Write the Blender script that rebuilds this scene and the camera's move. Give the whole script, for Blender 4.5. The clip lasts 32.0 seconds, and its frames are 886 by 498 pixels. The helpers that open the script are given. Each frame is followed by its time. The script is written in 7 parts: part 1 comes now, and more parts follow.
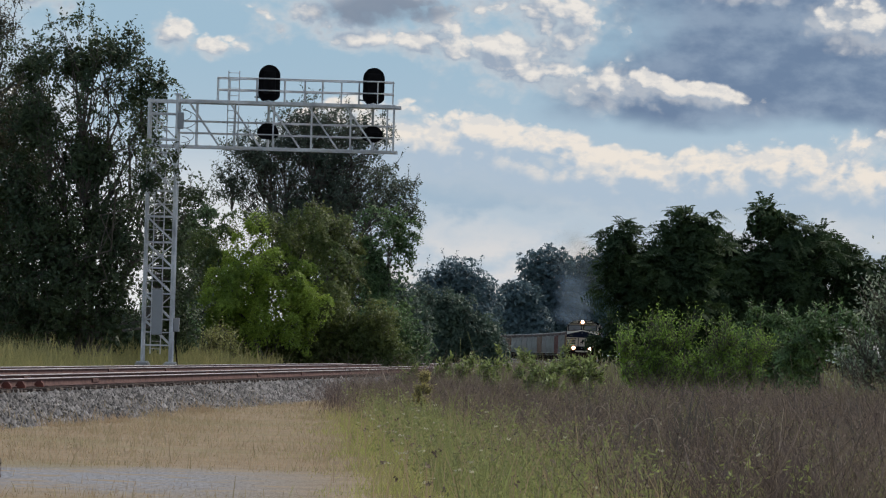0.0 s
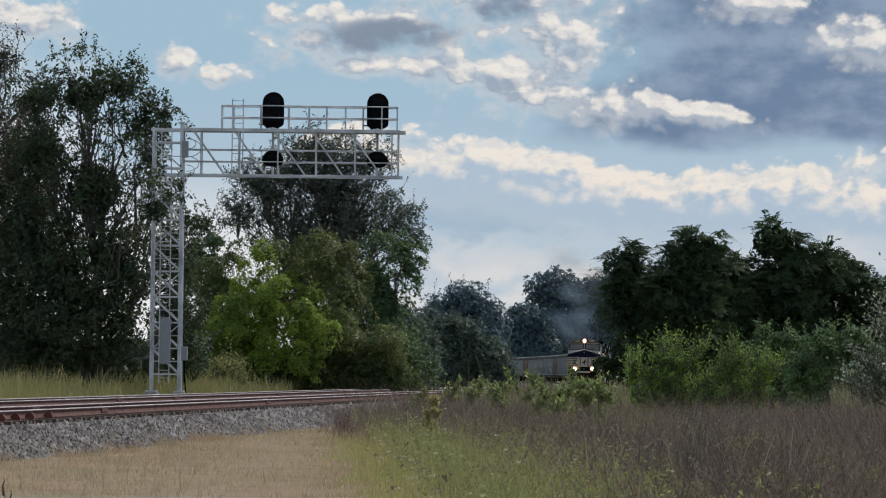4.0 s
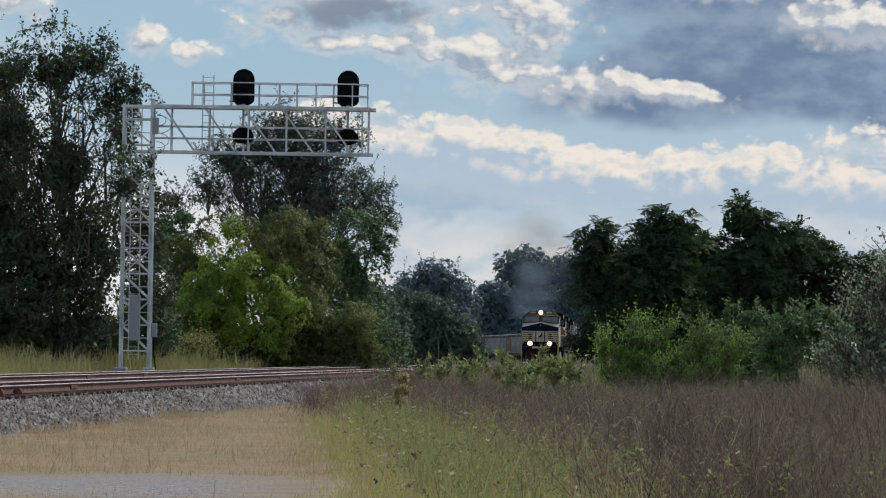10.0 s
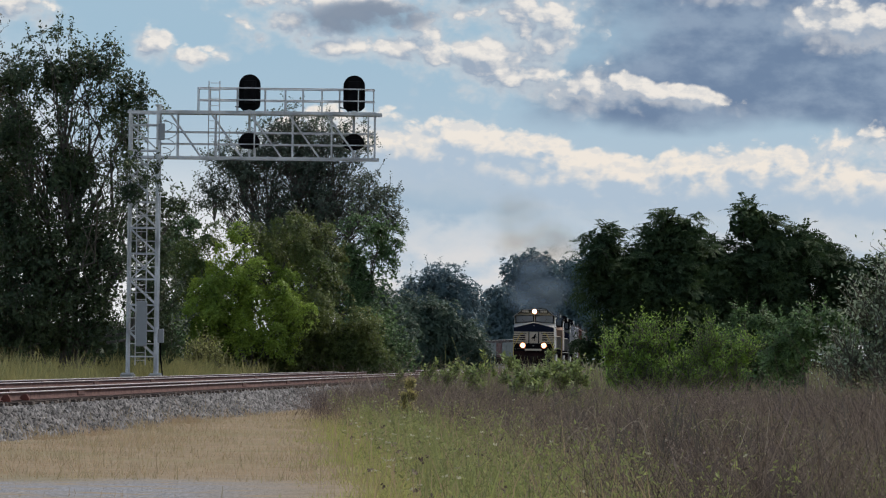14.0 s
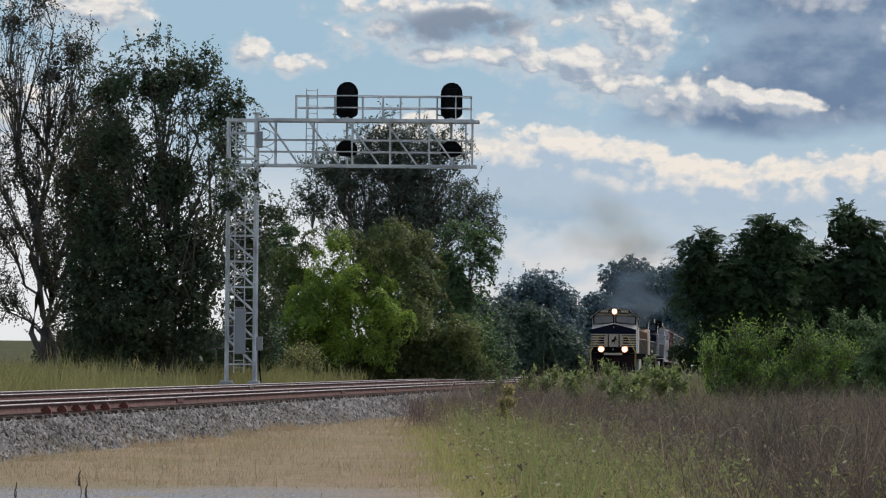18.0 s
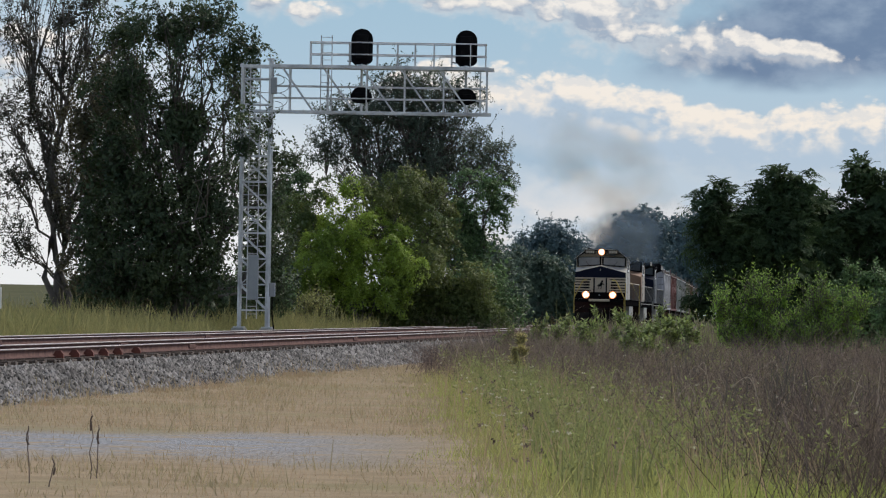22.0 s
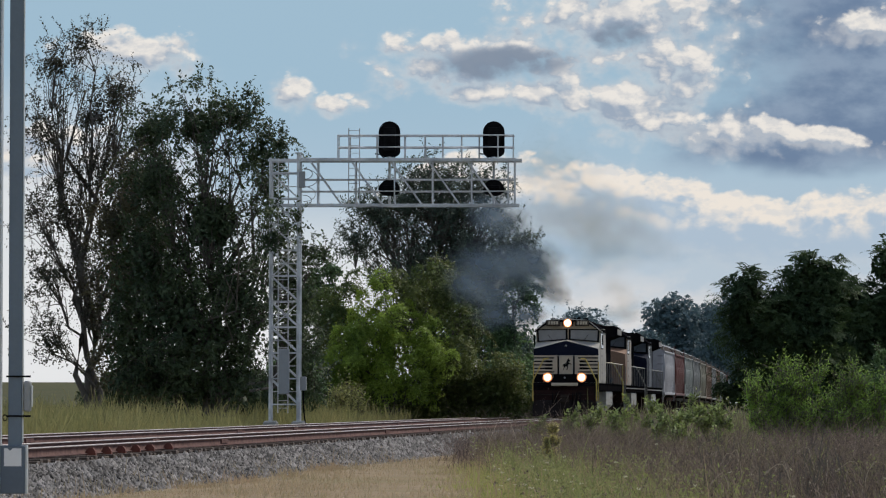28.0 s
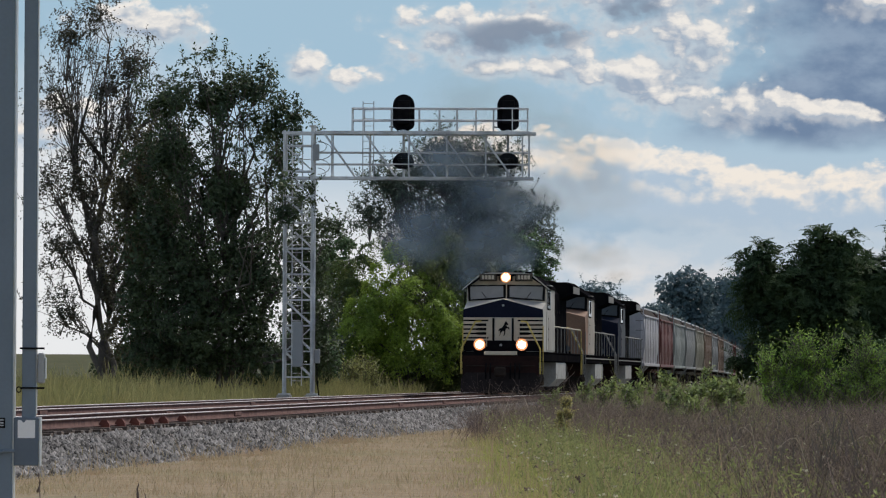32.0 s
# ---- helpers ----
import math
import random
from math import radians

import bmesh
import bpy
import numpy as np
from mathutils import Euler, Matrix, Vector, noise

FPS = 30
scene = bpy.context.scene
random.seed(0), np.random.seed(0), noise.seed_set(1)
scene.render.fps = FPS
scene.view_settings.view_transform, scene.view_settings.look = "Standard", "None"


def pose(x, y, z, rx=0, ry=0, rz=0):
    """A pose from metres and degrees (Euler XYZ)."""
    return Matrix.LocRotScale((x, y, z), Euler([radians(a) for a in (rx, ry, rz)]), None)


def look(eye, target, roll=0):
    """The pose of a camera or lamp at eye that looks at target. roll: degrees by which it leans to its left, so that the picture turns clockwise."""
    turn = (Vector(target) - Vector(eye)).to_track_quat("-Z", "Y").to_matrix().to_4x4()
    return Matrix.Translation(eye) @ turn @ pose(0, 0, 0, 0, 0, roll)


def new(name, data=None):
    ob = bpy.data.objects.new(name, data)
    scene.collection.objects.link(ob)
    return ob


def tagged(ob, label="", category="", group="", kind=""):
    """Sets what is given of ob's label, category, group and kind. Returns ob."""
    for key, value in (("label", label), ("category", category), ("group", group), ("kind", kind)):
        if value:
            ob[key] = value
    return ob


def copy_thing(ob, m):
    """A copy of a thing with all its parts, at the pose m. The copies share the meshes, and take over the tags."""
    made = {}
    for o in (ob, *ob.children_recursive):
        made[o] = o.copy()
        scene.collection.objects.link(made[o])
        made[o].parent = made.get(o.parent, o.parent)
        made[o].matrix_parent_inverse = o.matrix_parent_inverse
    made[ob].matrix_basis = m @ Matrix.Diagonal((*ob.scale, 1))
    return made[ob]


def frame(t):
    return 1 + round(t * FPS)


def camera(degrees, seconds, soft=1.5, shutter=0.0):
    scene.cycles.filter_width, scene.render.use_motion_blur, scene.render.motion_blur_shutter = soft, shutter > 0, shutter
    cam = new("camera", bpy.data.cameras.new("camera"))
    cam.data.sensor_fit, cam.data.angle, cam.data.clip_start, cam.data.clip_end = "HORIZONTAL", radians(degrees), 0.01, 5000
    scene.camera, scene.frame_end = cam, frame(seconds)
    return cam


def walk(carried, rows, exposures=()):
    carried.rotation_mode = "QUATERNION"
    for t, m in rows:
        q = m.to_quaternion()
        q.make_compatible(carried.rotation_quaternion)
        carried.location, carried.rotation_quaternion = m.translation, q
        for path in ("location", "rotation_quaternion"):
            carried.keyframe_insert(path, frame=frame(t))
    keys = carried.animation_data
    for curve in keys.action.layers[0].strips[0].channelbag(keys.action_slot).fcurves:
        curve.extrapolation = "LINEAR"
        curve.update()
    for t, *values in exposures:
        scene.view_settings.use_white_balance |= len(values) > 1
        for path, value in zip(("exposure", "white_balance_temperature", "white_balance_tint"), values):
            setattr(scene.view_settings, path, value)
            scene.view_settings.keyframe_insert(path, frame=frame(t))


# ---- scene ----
EYE = (0.0, 0.0, 0.8)  # the lens, 0.8 m above the rail heads and 1.5 m above the grass


def aim(yaw, pitch, roll):
    """The hand-held camera, turning on the spot: degrees to the left of +y, up, and of lean."""
    a, b = radians(yaw), radians(pitch)
    way = Vector((-math.sin(a) * math.cos(b), math.cos(a) * math.cos(b), math.sin(b)))
    return look(EYE, Vector(EYE) + way * 100, roll)


cam = camera(11.48, 32.0, soft=1.18)
walk(cam, [
    (0, aim(-1.8010, 1.3071, 1.662)),    (0.5, aim(-1.7066, 1.2437, 1.585)),    (1, aim(-1.6461, 1.2798, 1.619)),
    (1.5, aim(-1.6334, 1.4106, 1.545)),    (2, aim(-1.6617, 1.5035, 1.469)),    (2.5, aim(-1.6989, 1.6097, 1.348)),
    (4.5, aim(-1.6965, 1.6304, 0.462)),    (5, aim(-1.6887, 1.7167, 0.350)),    (5.5, aim(-1.6882, 1.7172, 0.339)),
    (6, aim(-1.6890, 1.6711, 0.329)),    (6.5, aim(-1.7208, 1.5305, 0.433)),    (7, aim(-1.7760, 1.4366, 0.547)),
    (7.5, aim(-1.8296, 1.3632, 0.714)),    (8, aim(-1.8659, 1.3227, 0.796)),    (8.5, aim(-1.8842, 1.3387, 0.884)),
    (9, aim(-1.9127, 1.3441, 0.903)),    (9.5, aim(-1.9778, 1.3430, 0.912)),    (10, aim(-2.1033, 1.3339, 0.865)),
    (10.5, aim(-2.2522, 1.3290, 0.793)),    (11, aim(-2.3821, 1.3149, 0.739)),    (11.5, aim(-2.4638, 1.2706, 0.615)),
    (12, aim(-2.4785, 1.2311, 0.497)),    (12.5, aim(-2.4093, 1.2435, 0.430)),    (13, aim(-2.3110, 1.2435, 0.518)),
    (13.5, aim(-2.1705, 1.3198, 0.598)),    (14, aim(-2.0180, 1.3931, 0.655)),    (14.5, aim(-1.8377, 1.4412, 0.680)),
    (16.5, aim(-1.0969, 1.4733, 0.504)),    (17, aim(-0.9552, 1.4884, 0.490)),    (17.5, aim(-0.8431, 1.4884, 0.494)),
    (18, aim(-0.7432, 1.4707, 0.487)),    (18.5, aim(-0.6873, 1.4202, 0.517)),    (19, aim(-0.6918, 1.3743, 0.464)),
    (19.5, aim(-0.7652, 1.2980, 0.307)),    (20, aim(-0.8416, 1.2173, 0.265)),    (20.5, aim(-0.8608, 1.1341, 0.252)),
    (21, aim(-0.8108, 0.9794, 0.404)),    (21.5, aim(-0.6805, 0.8999, 0.698)),    (22, aim(-0.5786, 0.7882, 0.975)),
    (22.5, aim(-0.3711, 0.9169, 1.107)),    (23, aim(-0.1776, 1.1562, 1.037)),    (23.5, aim(0.0198, 1.4633, 0.872)),
    (24, aim(0.1258, 1.6639, 0.693)),    (24.5, aim(0.1290, 1.8165, 0.512)),    (25, aim(0.1287, 1.9458, 0.451)),
    (25.5, aim(0.1601, 2.1824, 0.339)),    (27.5, aim(-0.1920, 2.0690, 0.152)),    (28, aim(-0.1803, 1.9731, 0.083)),
    (28.5, aim(-0.1399, 1.8741, -0.006)),    (29, aim(-0.1009, 1.7361, -0.050)),    (29.5, aim(-0.1040, 1.6149, -0.007)),
    (30, aim(-0.1405, 1.5364, -0.008)),    (30.5, aim(-0.1904, 1.5574, 0.114)),    (31, aim(-0.2021, 1.5767, 0.174)),
    (31.5, aim(-0.1289, 1.6116, 0.239)),    (32, aim(0.0000, 1.6234, 0.250)),
], exposures=[(0, 0.0), (17, 0.04), (21, 0.06), (23, 0.14), (25, 0.05), (29, 0.0), (32, 0.06)])


# ---- light ----
SUN_AZ, SUN_EL = 40.0, 48.0  # degrees to the right of +y, and up


def make_world():
    world = bpy.data.worlds.new("sky")
    scene.world = world
    world.use_nodes = True
    nt = world.node_tree
    nt.nodes.clear()
    N, L = nt.nodes.new, nt.links.new

    def math_node(op, a, b=None, c=None, clamp=False):
        n = N("ShaderNodeMath")
        n.operation, n.use_clamp = op, clamp
        for i, v in enumerate((a, b, c)):
            if v is None:
                continue
            if isinstance(v, (int, float)):
                n.inputs[i].default_value = v
            else:
                L(v, n.inputs[i])
        return n.outputs[0]

    def ramp(v, a, b, lo=0.0, hi=1.0):
        n = N("ShaderNodeMapRange")
        n.interpolation_type = "SMOOTHSTEP"
        for i, x in zip((1, 2, 3, 4), (a, b, lo, hi)):
            if isinstance(x, (int, float)):
                n.inputs[i].default_value = x
            else:
                L(x, n.inputs[i])
        L(v, n.inputs[0])
        return n.outputs[0]

    def noise_at(vec, scale, detail, rough=0.55, kind="FBM"):
        n = N("ShaderNodeTexNoise")
        n.noise_dimensions = "2D"
        L(vec, n.inputs["Vector"])
        n.inputs["Scale"].default_value, n.inputs["Detail"].default_value = scale, detail
        n.inputs["Roughness"].default_value = rough
        return n.outputs[0]

    def puffs_at(vec, scale):
        n = N("ShaderNodeTexVoronoi")
        n.voronoi_dimensions, n.feature = "2D", "SMOOTH_F1"
        L(vec, n.inputs["Vector"])
        n.inputs["Scale"].default_value, n.inputs["Smoothness"].default_value = scale, 0.35
        return n.outputs["Distance"]

    def mix(f, a, b):
        n = N("ShaderNodeMix")
        n.data_type = "RGBA"
        for i, v in ((0, f), (6, a), (7, b)):
            if isinstance(v, (tuple, float)):
                n.inputs[i].default_value = v if isinstance(v, float) else (*v, 1)
            else:
                L(v, n.inputs[i])
        return n.outputs[2]

    co = N("ShaderNodeTexCoord")
    sep = N("ShaderNodeSeparateXYZ")
    L(co.outputs["Generated"], sep.inputs[0])
    az0 = math_node("MULTIPLY", math_node("ARCTAN2", sep.outputs[0], sep.outputs[1]), 57.2958)  # degrees
    el0 = math_node("MULTIPLY", math_node("ARCSINE", sep.outputs[2]), 57.2958)

    def most(*v):
        out = v[0]
        for x in v[1:]:
            out = math_node("MAXIMUM", out, x)
        return out

    def at(a, e):
        comb = N("ShaderNodeCombineXYZ")
        L(a, comb.inputs[0]), L(math_node("MULTIPLY", e, 1.8), comb.inputs[1])
        return comb.outputs[0]

    here = at(az0, el0)
    warp = math_node("SUBTRACT", noise_at(here, 0.5, 3), 0.5)
    big = math_node("SUBTRACT", noise_at(here, 0.35, 5), 0.5)
    mid = math_node("SUBTRACT", noise_at(here, 1.2, 6), 0.5)

    def field(a, e):
        """How deep in cloud a bearing and height lie: under 0 in the clear, near 1 in the heart of a heap."""
        flat = at(a, e)
        n = math_node("SUBTRACT", noise_at(flat, 1.25, 9, 0.58), 0.5)
        rag = math_node("MULTIPLY", n, 1.5)
        comb = N("ShaderNodeCombineXYZ")
        L(math_node("ADD", a, math_node("MULTIPLY", warp, 0.5)), comb.inputs[0]), L(math_node("ADD", math_node("MULTIPLY", e, 1.25), math_node("MULTIPLY", n, 0.35)), comb.inputs[1])
        for size, much in ((1.9, 1.05), (4.3, 0.62), (9.5, 0.26), (20.0, 0.10)):
            rag = math_node("ADD", rag, math_node("MULTIPLY", math_node("SUBTRACT", 0.40, puffs_at(comb.outputs[0], size)), much))

        def heap(ca, ce, ra, re, tilt=0.0):
            da = math_node("DIVIDE", math_node("SUBTRACT", a, ca), ra)
            de = math_node("SUBTRACT", e, ce)
            if tilt:
                de = math_node("SUBTRACT", de, math_node("MULTIPLY", math_node("SUBTRACT", a, ca), tilt))
            de = math_node("DIVIDE", de, re)
            r = math_node("SQRT", math_node("ADD", math_node("MULTIPLY", da, da), math_node("MULTIPLY", de, de)))
            return math_node("SUBTRACT", 1.0, r)

        wavy = math_node("MULTIPLY", math_node("SINE", math_node("MULTIPLY", a, 2.3)), 0.06)
        top = math_node("ADD", ramp(a, 2.1, 3.6, 3.16, 2.74), wavy)
        bank = math_node("MINIMUM", math_node("DIVIDE", math_node("SUBTRACT", top, e), 0.26), math_node("DIVIDE", math_node("SUBTRACT", e, math_node("SUBTRACT", top, 1.0)), 0.45))
        bank = math_node("MINIMUM", math_node("MINIMUM", bank, 1.05), math_node("DIVIDE", math_node("SUBTRACT", a, -0.6), 1.2))
        heaps = most(heap(0.85, 4.42, 1.5, 0.40, -0.03), heap(1.2, 4.02, 1.2, 0.22), heap(3.05, 4.3, 0.8, 0.6), heap(2.4, 3.95, 1.0, 0.35), heap(2.9, 3.6, 0.7, 0.25),
                     math_node("SUBTRACT", heap(3.75, 3.52, 1.0, 0.36, -0.12), 0.3), heap(4.9, 3.45, 0.9, 0.16, -0.14), heap(2.6, 5.0, 1.3, 0.45), heap(-1.80, 4.02, 0.33, 0.23),
                     heap(-1.18, 3.86, 0.36, 0.15), heap(-3.9, 4.5, 0.8, 0.3), heap(-5.2, 3.2, 1.1, 0.4), heap(5.7, 4.85, 0.7, 0.22), heap(7.3, 4.35, 0.8, 0.3), heap(8.0, 2.6, 1.2, 0.4))
        calm = math_node("MULTIPLY", rag, ramp(math_node("SUBTRACT", top, e), 0.85, 0.25, 0.25, 0.85))
        return most(math_node("ADD", bank, calm), math_node("ADD", heaps, math_node("MULTIPLY", rag, 0.85)))

    deep = field(az0, el0)
    above = field(math_node("ADD", az0, 0.10), math_node("ADD", el0, 0.16))
    lit = ramp(math_node("SUBTRACT", deep, above), -0.30, 0.65)
    crisp, soft = ramp(deep, -0.10, 0.36), ramp(deep, -0.45, 0.75)
    cover = math_node("ADD", math_node("MULTIPLY", crisp, lit), math_node("MULTIPLY", soft, math_node("SUBTRACT", 1.0, lit)))
    rim = ramp(deep, 0.62, 0.0)
    core = most(*[math_node("SUBTRACT", 1.0, math_node("SQRT", math_node("ADD", math_node("POWER", math_node("DIVIDE", math_node("SUBTRACT", math_node("ADD", az0, math_node("MULTIPLY", mid, 0.9)), ca), ra), 2.0), math_node("POWER", math_node("DIVIDE", math_node("SUBTRACT", math_node("ADD", el0, math_node("MULTIPLY", mid, 0.35)), ce), re), 2.0)))) for ca, ce, ra, re in ((0.95, 4.38, 1.15, 0.28), (2.5, 4.75, 0.4, 0.25))])
    bright = most(lit, math_node("MULTIPLY", rim, 0.7))
    emb = math_node("SUBTRACT", noise_at(here, 2.3, 7, 0.6), noise_at(at(math_node("ADD", az0, 0.05), math_node("ADD", el0, 0.07)), 2.3, 7, 0.6))
    bright = math_node("MULTIPLY", bright, ramp(emb, 0.06, -0.16, 1.0, 0.70))
    bright = math_node("MULTIPLY", bright, ramp(core, 0.0, 0.55, 1.0, 0.12))
    crest = ramp(az0, 2.1, 3.6, 3.16, 2.74)
    bright = math_node("MULTIPLY", bright, ramp(math_node("ADD", math_node("SUBTRACT", crest, el0), math_node("MULTIPLY", mid, 0.5)), 0.30, 0.95, 1.0, 0.30))
    heap_col = mix(bright, mix(ramp(el0, 2.9, 3.5), (0.42, 0.52, 0.63), (0.33, 0.40, 0.50)), mix(ramp(el0, 2.2, 3.9), (0.84, 0.77, 0.69), (0.82, 0.785, 0.74)))

    heap_col = mix(ramp(core, 0.05, 0.6, 0.0, 0.75), heap_col, (0.19, 0.24, 0.32))
    # clear air low in the sky, from pale at the horizon to blue; a grey-blue sheet to the upper right; pale streaks low down
    air = mix(ramp(el0, 1.0, 4.2), (0.49, 0.57, 0.65), (0.345, 0.50, 0.625))
    streak = math_node("MULTIPLY", ramp(math_node("ADD", el0, math_node("MULTIPLY", mid, 1.5)), 2.3, 0.9), ramp(math_node("ADD", mid, big), -0.14, 0.16))
    air = mix(streak, air, (0.72, 0.70, 0.69))
    left_pale = math_node("MULTIPLY", ramp(math_node("ADD", az0, math_node("MULTIPLY", mid, 2.0)), -2.2, -4.2), ramp(math_node("ADD", el0, math_node("MULTIPLY", mid, 1.2)), 4.6, 2.4))
    air = mix(most(math_node("MULTIPLY", left_pale, 0.85), math_node("MULTIPLY", ramp(el0, 3.0, 1.2), ramp(az0, 0.4, -1.2))), air, (0.78, 0.79, 0.80))
    shade = math_node("MULTIPLY", math_node("MULTIPLY", ramp(math_node("ADD", el0, math_node("MULTIPLY", mid, 1.1)), 1.70, 2.05), ramp(math_node("ADD", el0, math_node("MULTIPLY", mid, 0.8)), 2.75, 2.2)), ramp(az0, 0.4, 1.6))
    air = mix(math_node("MULTIPLY", shade, 0.8), air, (0.34, 0.46, 0.58))
    sheet = math_node("MULTIPLY", ramp(math_node("ADD", az0, math_node("MULTIPLY", big, 5.0)), 2.7, 4.8),
                      ramp(math_node("ADD", el0, math_node("MULTIPLY", warp, 0.9)), 2.75, 3.2))
    air = mix(math_node("MULTIPLY", sheet, 0.93), air, mix(ramp(mid, -0.16, 0.2), (0.14, 0.205, 0.325), (0.25, 0.325, 0.44)))
    low = mix(cover, air, heap_col)

    sky = N("ShaderNodeTexSky")
    sky.sky_type = "NISHITA"
    sky.sun_disc = False
    sky.sun_elevation, sky.sun_rotation = radians(SUN_EL), radians(SUN_AZ)
    sky.air_density, sky.dust_density = 1.0, 0.6
    clear = N("ShaderNodeBackground")
    clear.inputs[1].default_value = 0.11
    broken = ramp(big, -0.02, 0.14)
    L(mix(math_node("MULTIPLY", broken, 0.6), sky.outputs[0], (9.5, 9.3, 9.0)), clear.inputs[0])
    cloud = N("ShaderNodeBackground")
    L(low, cloud.inputs[0])
    cloud.inputs[1].default_value = 1.0
    cover = ramp(el0, 9.0, 6.5)
    both = N("ShaderNodeMixShader")
    L(cover, both.inputs[0]), L(clear.outputs[0], both.inputs[1]), L(cloud.outputs[0], both.inputs[2])
    L(both.outputs[0], N("ShaderNodeOutputWorld").inputs[0])


make_world()
sun_data = bpy.data.lights.new("sun", "SUN")
sun_data.energy, sun_data.angle, sun_data.color = 2.6, radians(12), (1.0, 0.93, 0.82)
sun = new("sun", sun_data)
_a, _e = radians(SUN_AZ), radians(SUN_EL)
sun.matrix_world = look((0, 0, 60), Vector((0, 0, 60)) - Vector((math.sin(_a) * math.cos(_e), math.cos(_a) * math.cos(_e), math.sin(_e))))

# ---- materials ----
def material(name, base, rough=0.7, metal=0.0, vary=0.25, scale=3.0, fine=30.0, bump=0.2, second=None, rand=0.0, island=0.0,
             spec=0.5, translucent=0.0, glow=0.0, coat=0.0):
    """A painted, stained or grown surface: two sizes of noise move its colour, a fine one its relief."""
    m = bpy.data.materials.new(name)
    m.use_nodes = True
    nt = m.node_tree
    N, L = nt.nodes.new, nt.links.new
    p = nt.nodes["Principled BSDF"]
    out = nt.nodes["Material Output"]
    p.inputs["Roughness"].default_value, p.inputs["Metallic"].default_value = rough, metal
    p.inputs["Specular IOR Level"].default_value = spec
    if coat:
        p.inputs["Coat Weight"].default_value, p.inputs["Coat Roughness"].default_value = coat, 0.12
    co = N("ShaderNodeTexCoord").outputs["Object"]
    a, b = N("ShaderNodeTexNoise"), N("ShaderNodeTexNoise")
    for n, s, d in ((a, scale, 4), (b, fine, 3)):
        L(co, n.inputs["Vector"])
        n.inputs["Scale"].default_value, n.inputs["Detail"].default_value = s, d
    mixc = N("ShaderNodeMix")
    mixc.data_type = "RGBA"
    other = second or tuple(c * 0.55 for c in base)
    mixc.inputs[6].default_value, mixc.inputs[7].default_value = (*base, 1), (*other, 1)
    rng = N("ShaderNodeMapRange")
    rng.inputs[1].default_value, rng.inputs[2].default_value = 0.38, 0.68
    L(a.outputs[0], rng.inputs[0])
    L(rng.outputs[0], mixc.inputs[0])
    hsv = N("ShaderNodeHueSaturation")
    L(mixc.outputs[2], hsv.inputs["Color"])
    val = N("ShaderNodeMapRange")
    val.inputs[3].default_value, val.inputs[4].default_value = 1 - vary, 1 + vary
    L(b.outputs[0], val.inputs[0])
    value = val.outputs[0]
    for on, node, sock in ((rand, "ShaderNodeObjectInfo", "Random"), (island, "ShaderNodeNewGeometry", "Random Per Island")):
        if on:
            r = N("ShaderNodeMapRange")
            r.inputs[3].default_value, r.inputs[4].default_value = 1 - on, 1 + on
            L(N(node).outputs[sock], r.inputs[0])
            t = N("ShaderNodeMath")
            t.operation = "MULTIPLY"
            L(value, t.inputs[0]), L(r.outputs[0], t.inputs[1])
            value = t.outputs[0]
    L(value, hsv.inputs["Value"])
    L(hsv.outputs[0], p.inputs["Base Color"])
    if bump:
        bp = N("ShaderNodeBump")
        bp.inputs["Strength"].default_value, bp.inputs["Distance"].default_value = bump, 0.02
        L(b.outputs[0], bp.inputs["Height"])
        L(bp.outputs[0], p.inputs["Normal"])
    if glow:
        L(hsv.outputs[0], p.inputs["Emission Color"])
        p.inputs["Emission Strength"].default_value = glow
    if translucent:
        tr, mx = N("ShaderNodeBsdfTranslucent"), N("ShaderNodeMixShader")
        L(hsv.outputs[0], tr.inputs[0])
        mx.inputs[0].default_value = translucent
        L(p.outputs[0], mx.inputs[1]), L(tr.outputs[0], mx.inputs[2])
        L(mx.outputs[0], out.inputs[0])
    return m


def leaf_mat(name, base, second, trans=0.3, island=0.6, rough=0.55):
    return material(name, base, rough, vary=0.2, scale=0.42, fine=5.0, bump=0, second=second, island=island, translucent=trans, spec=0.3)


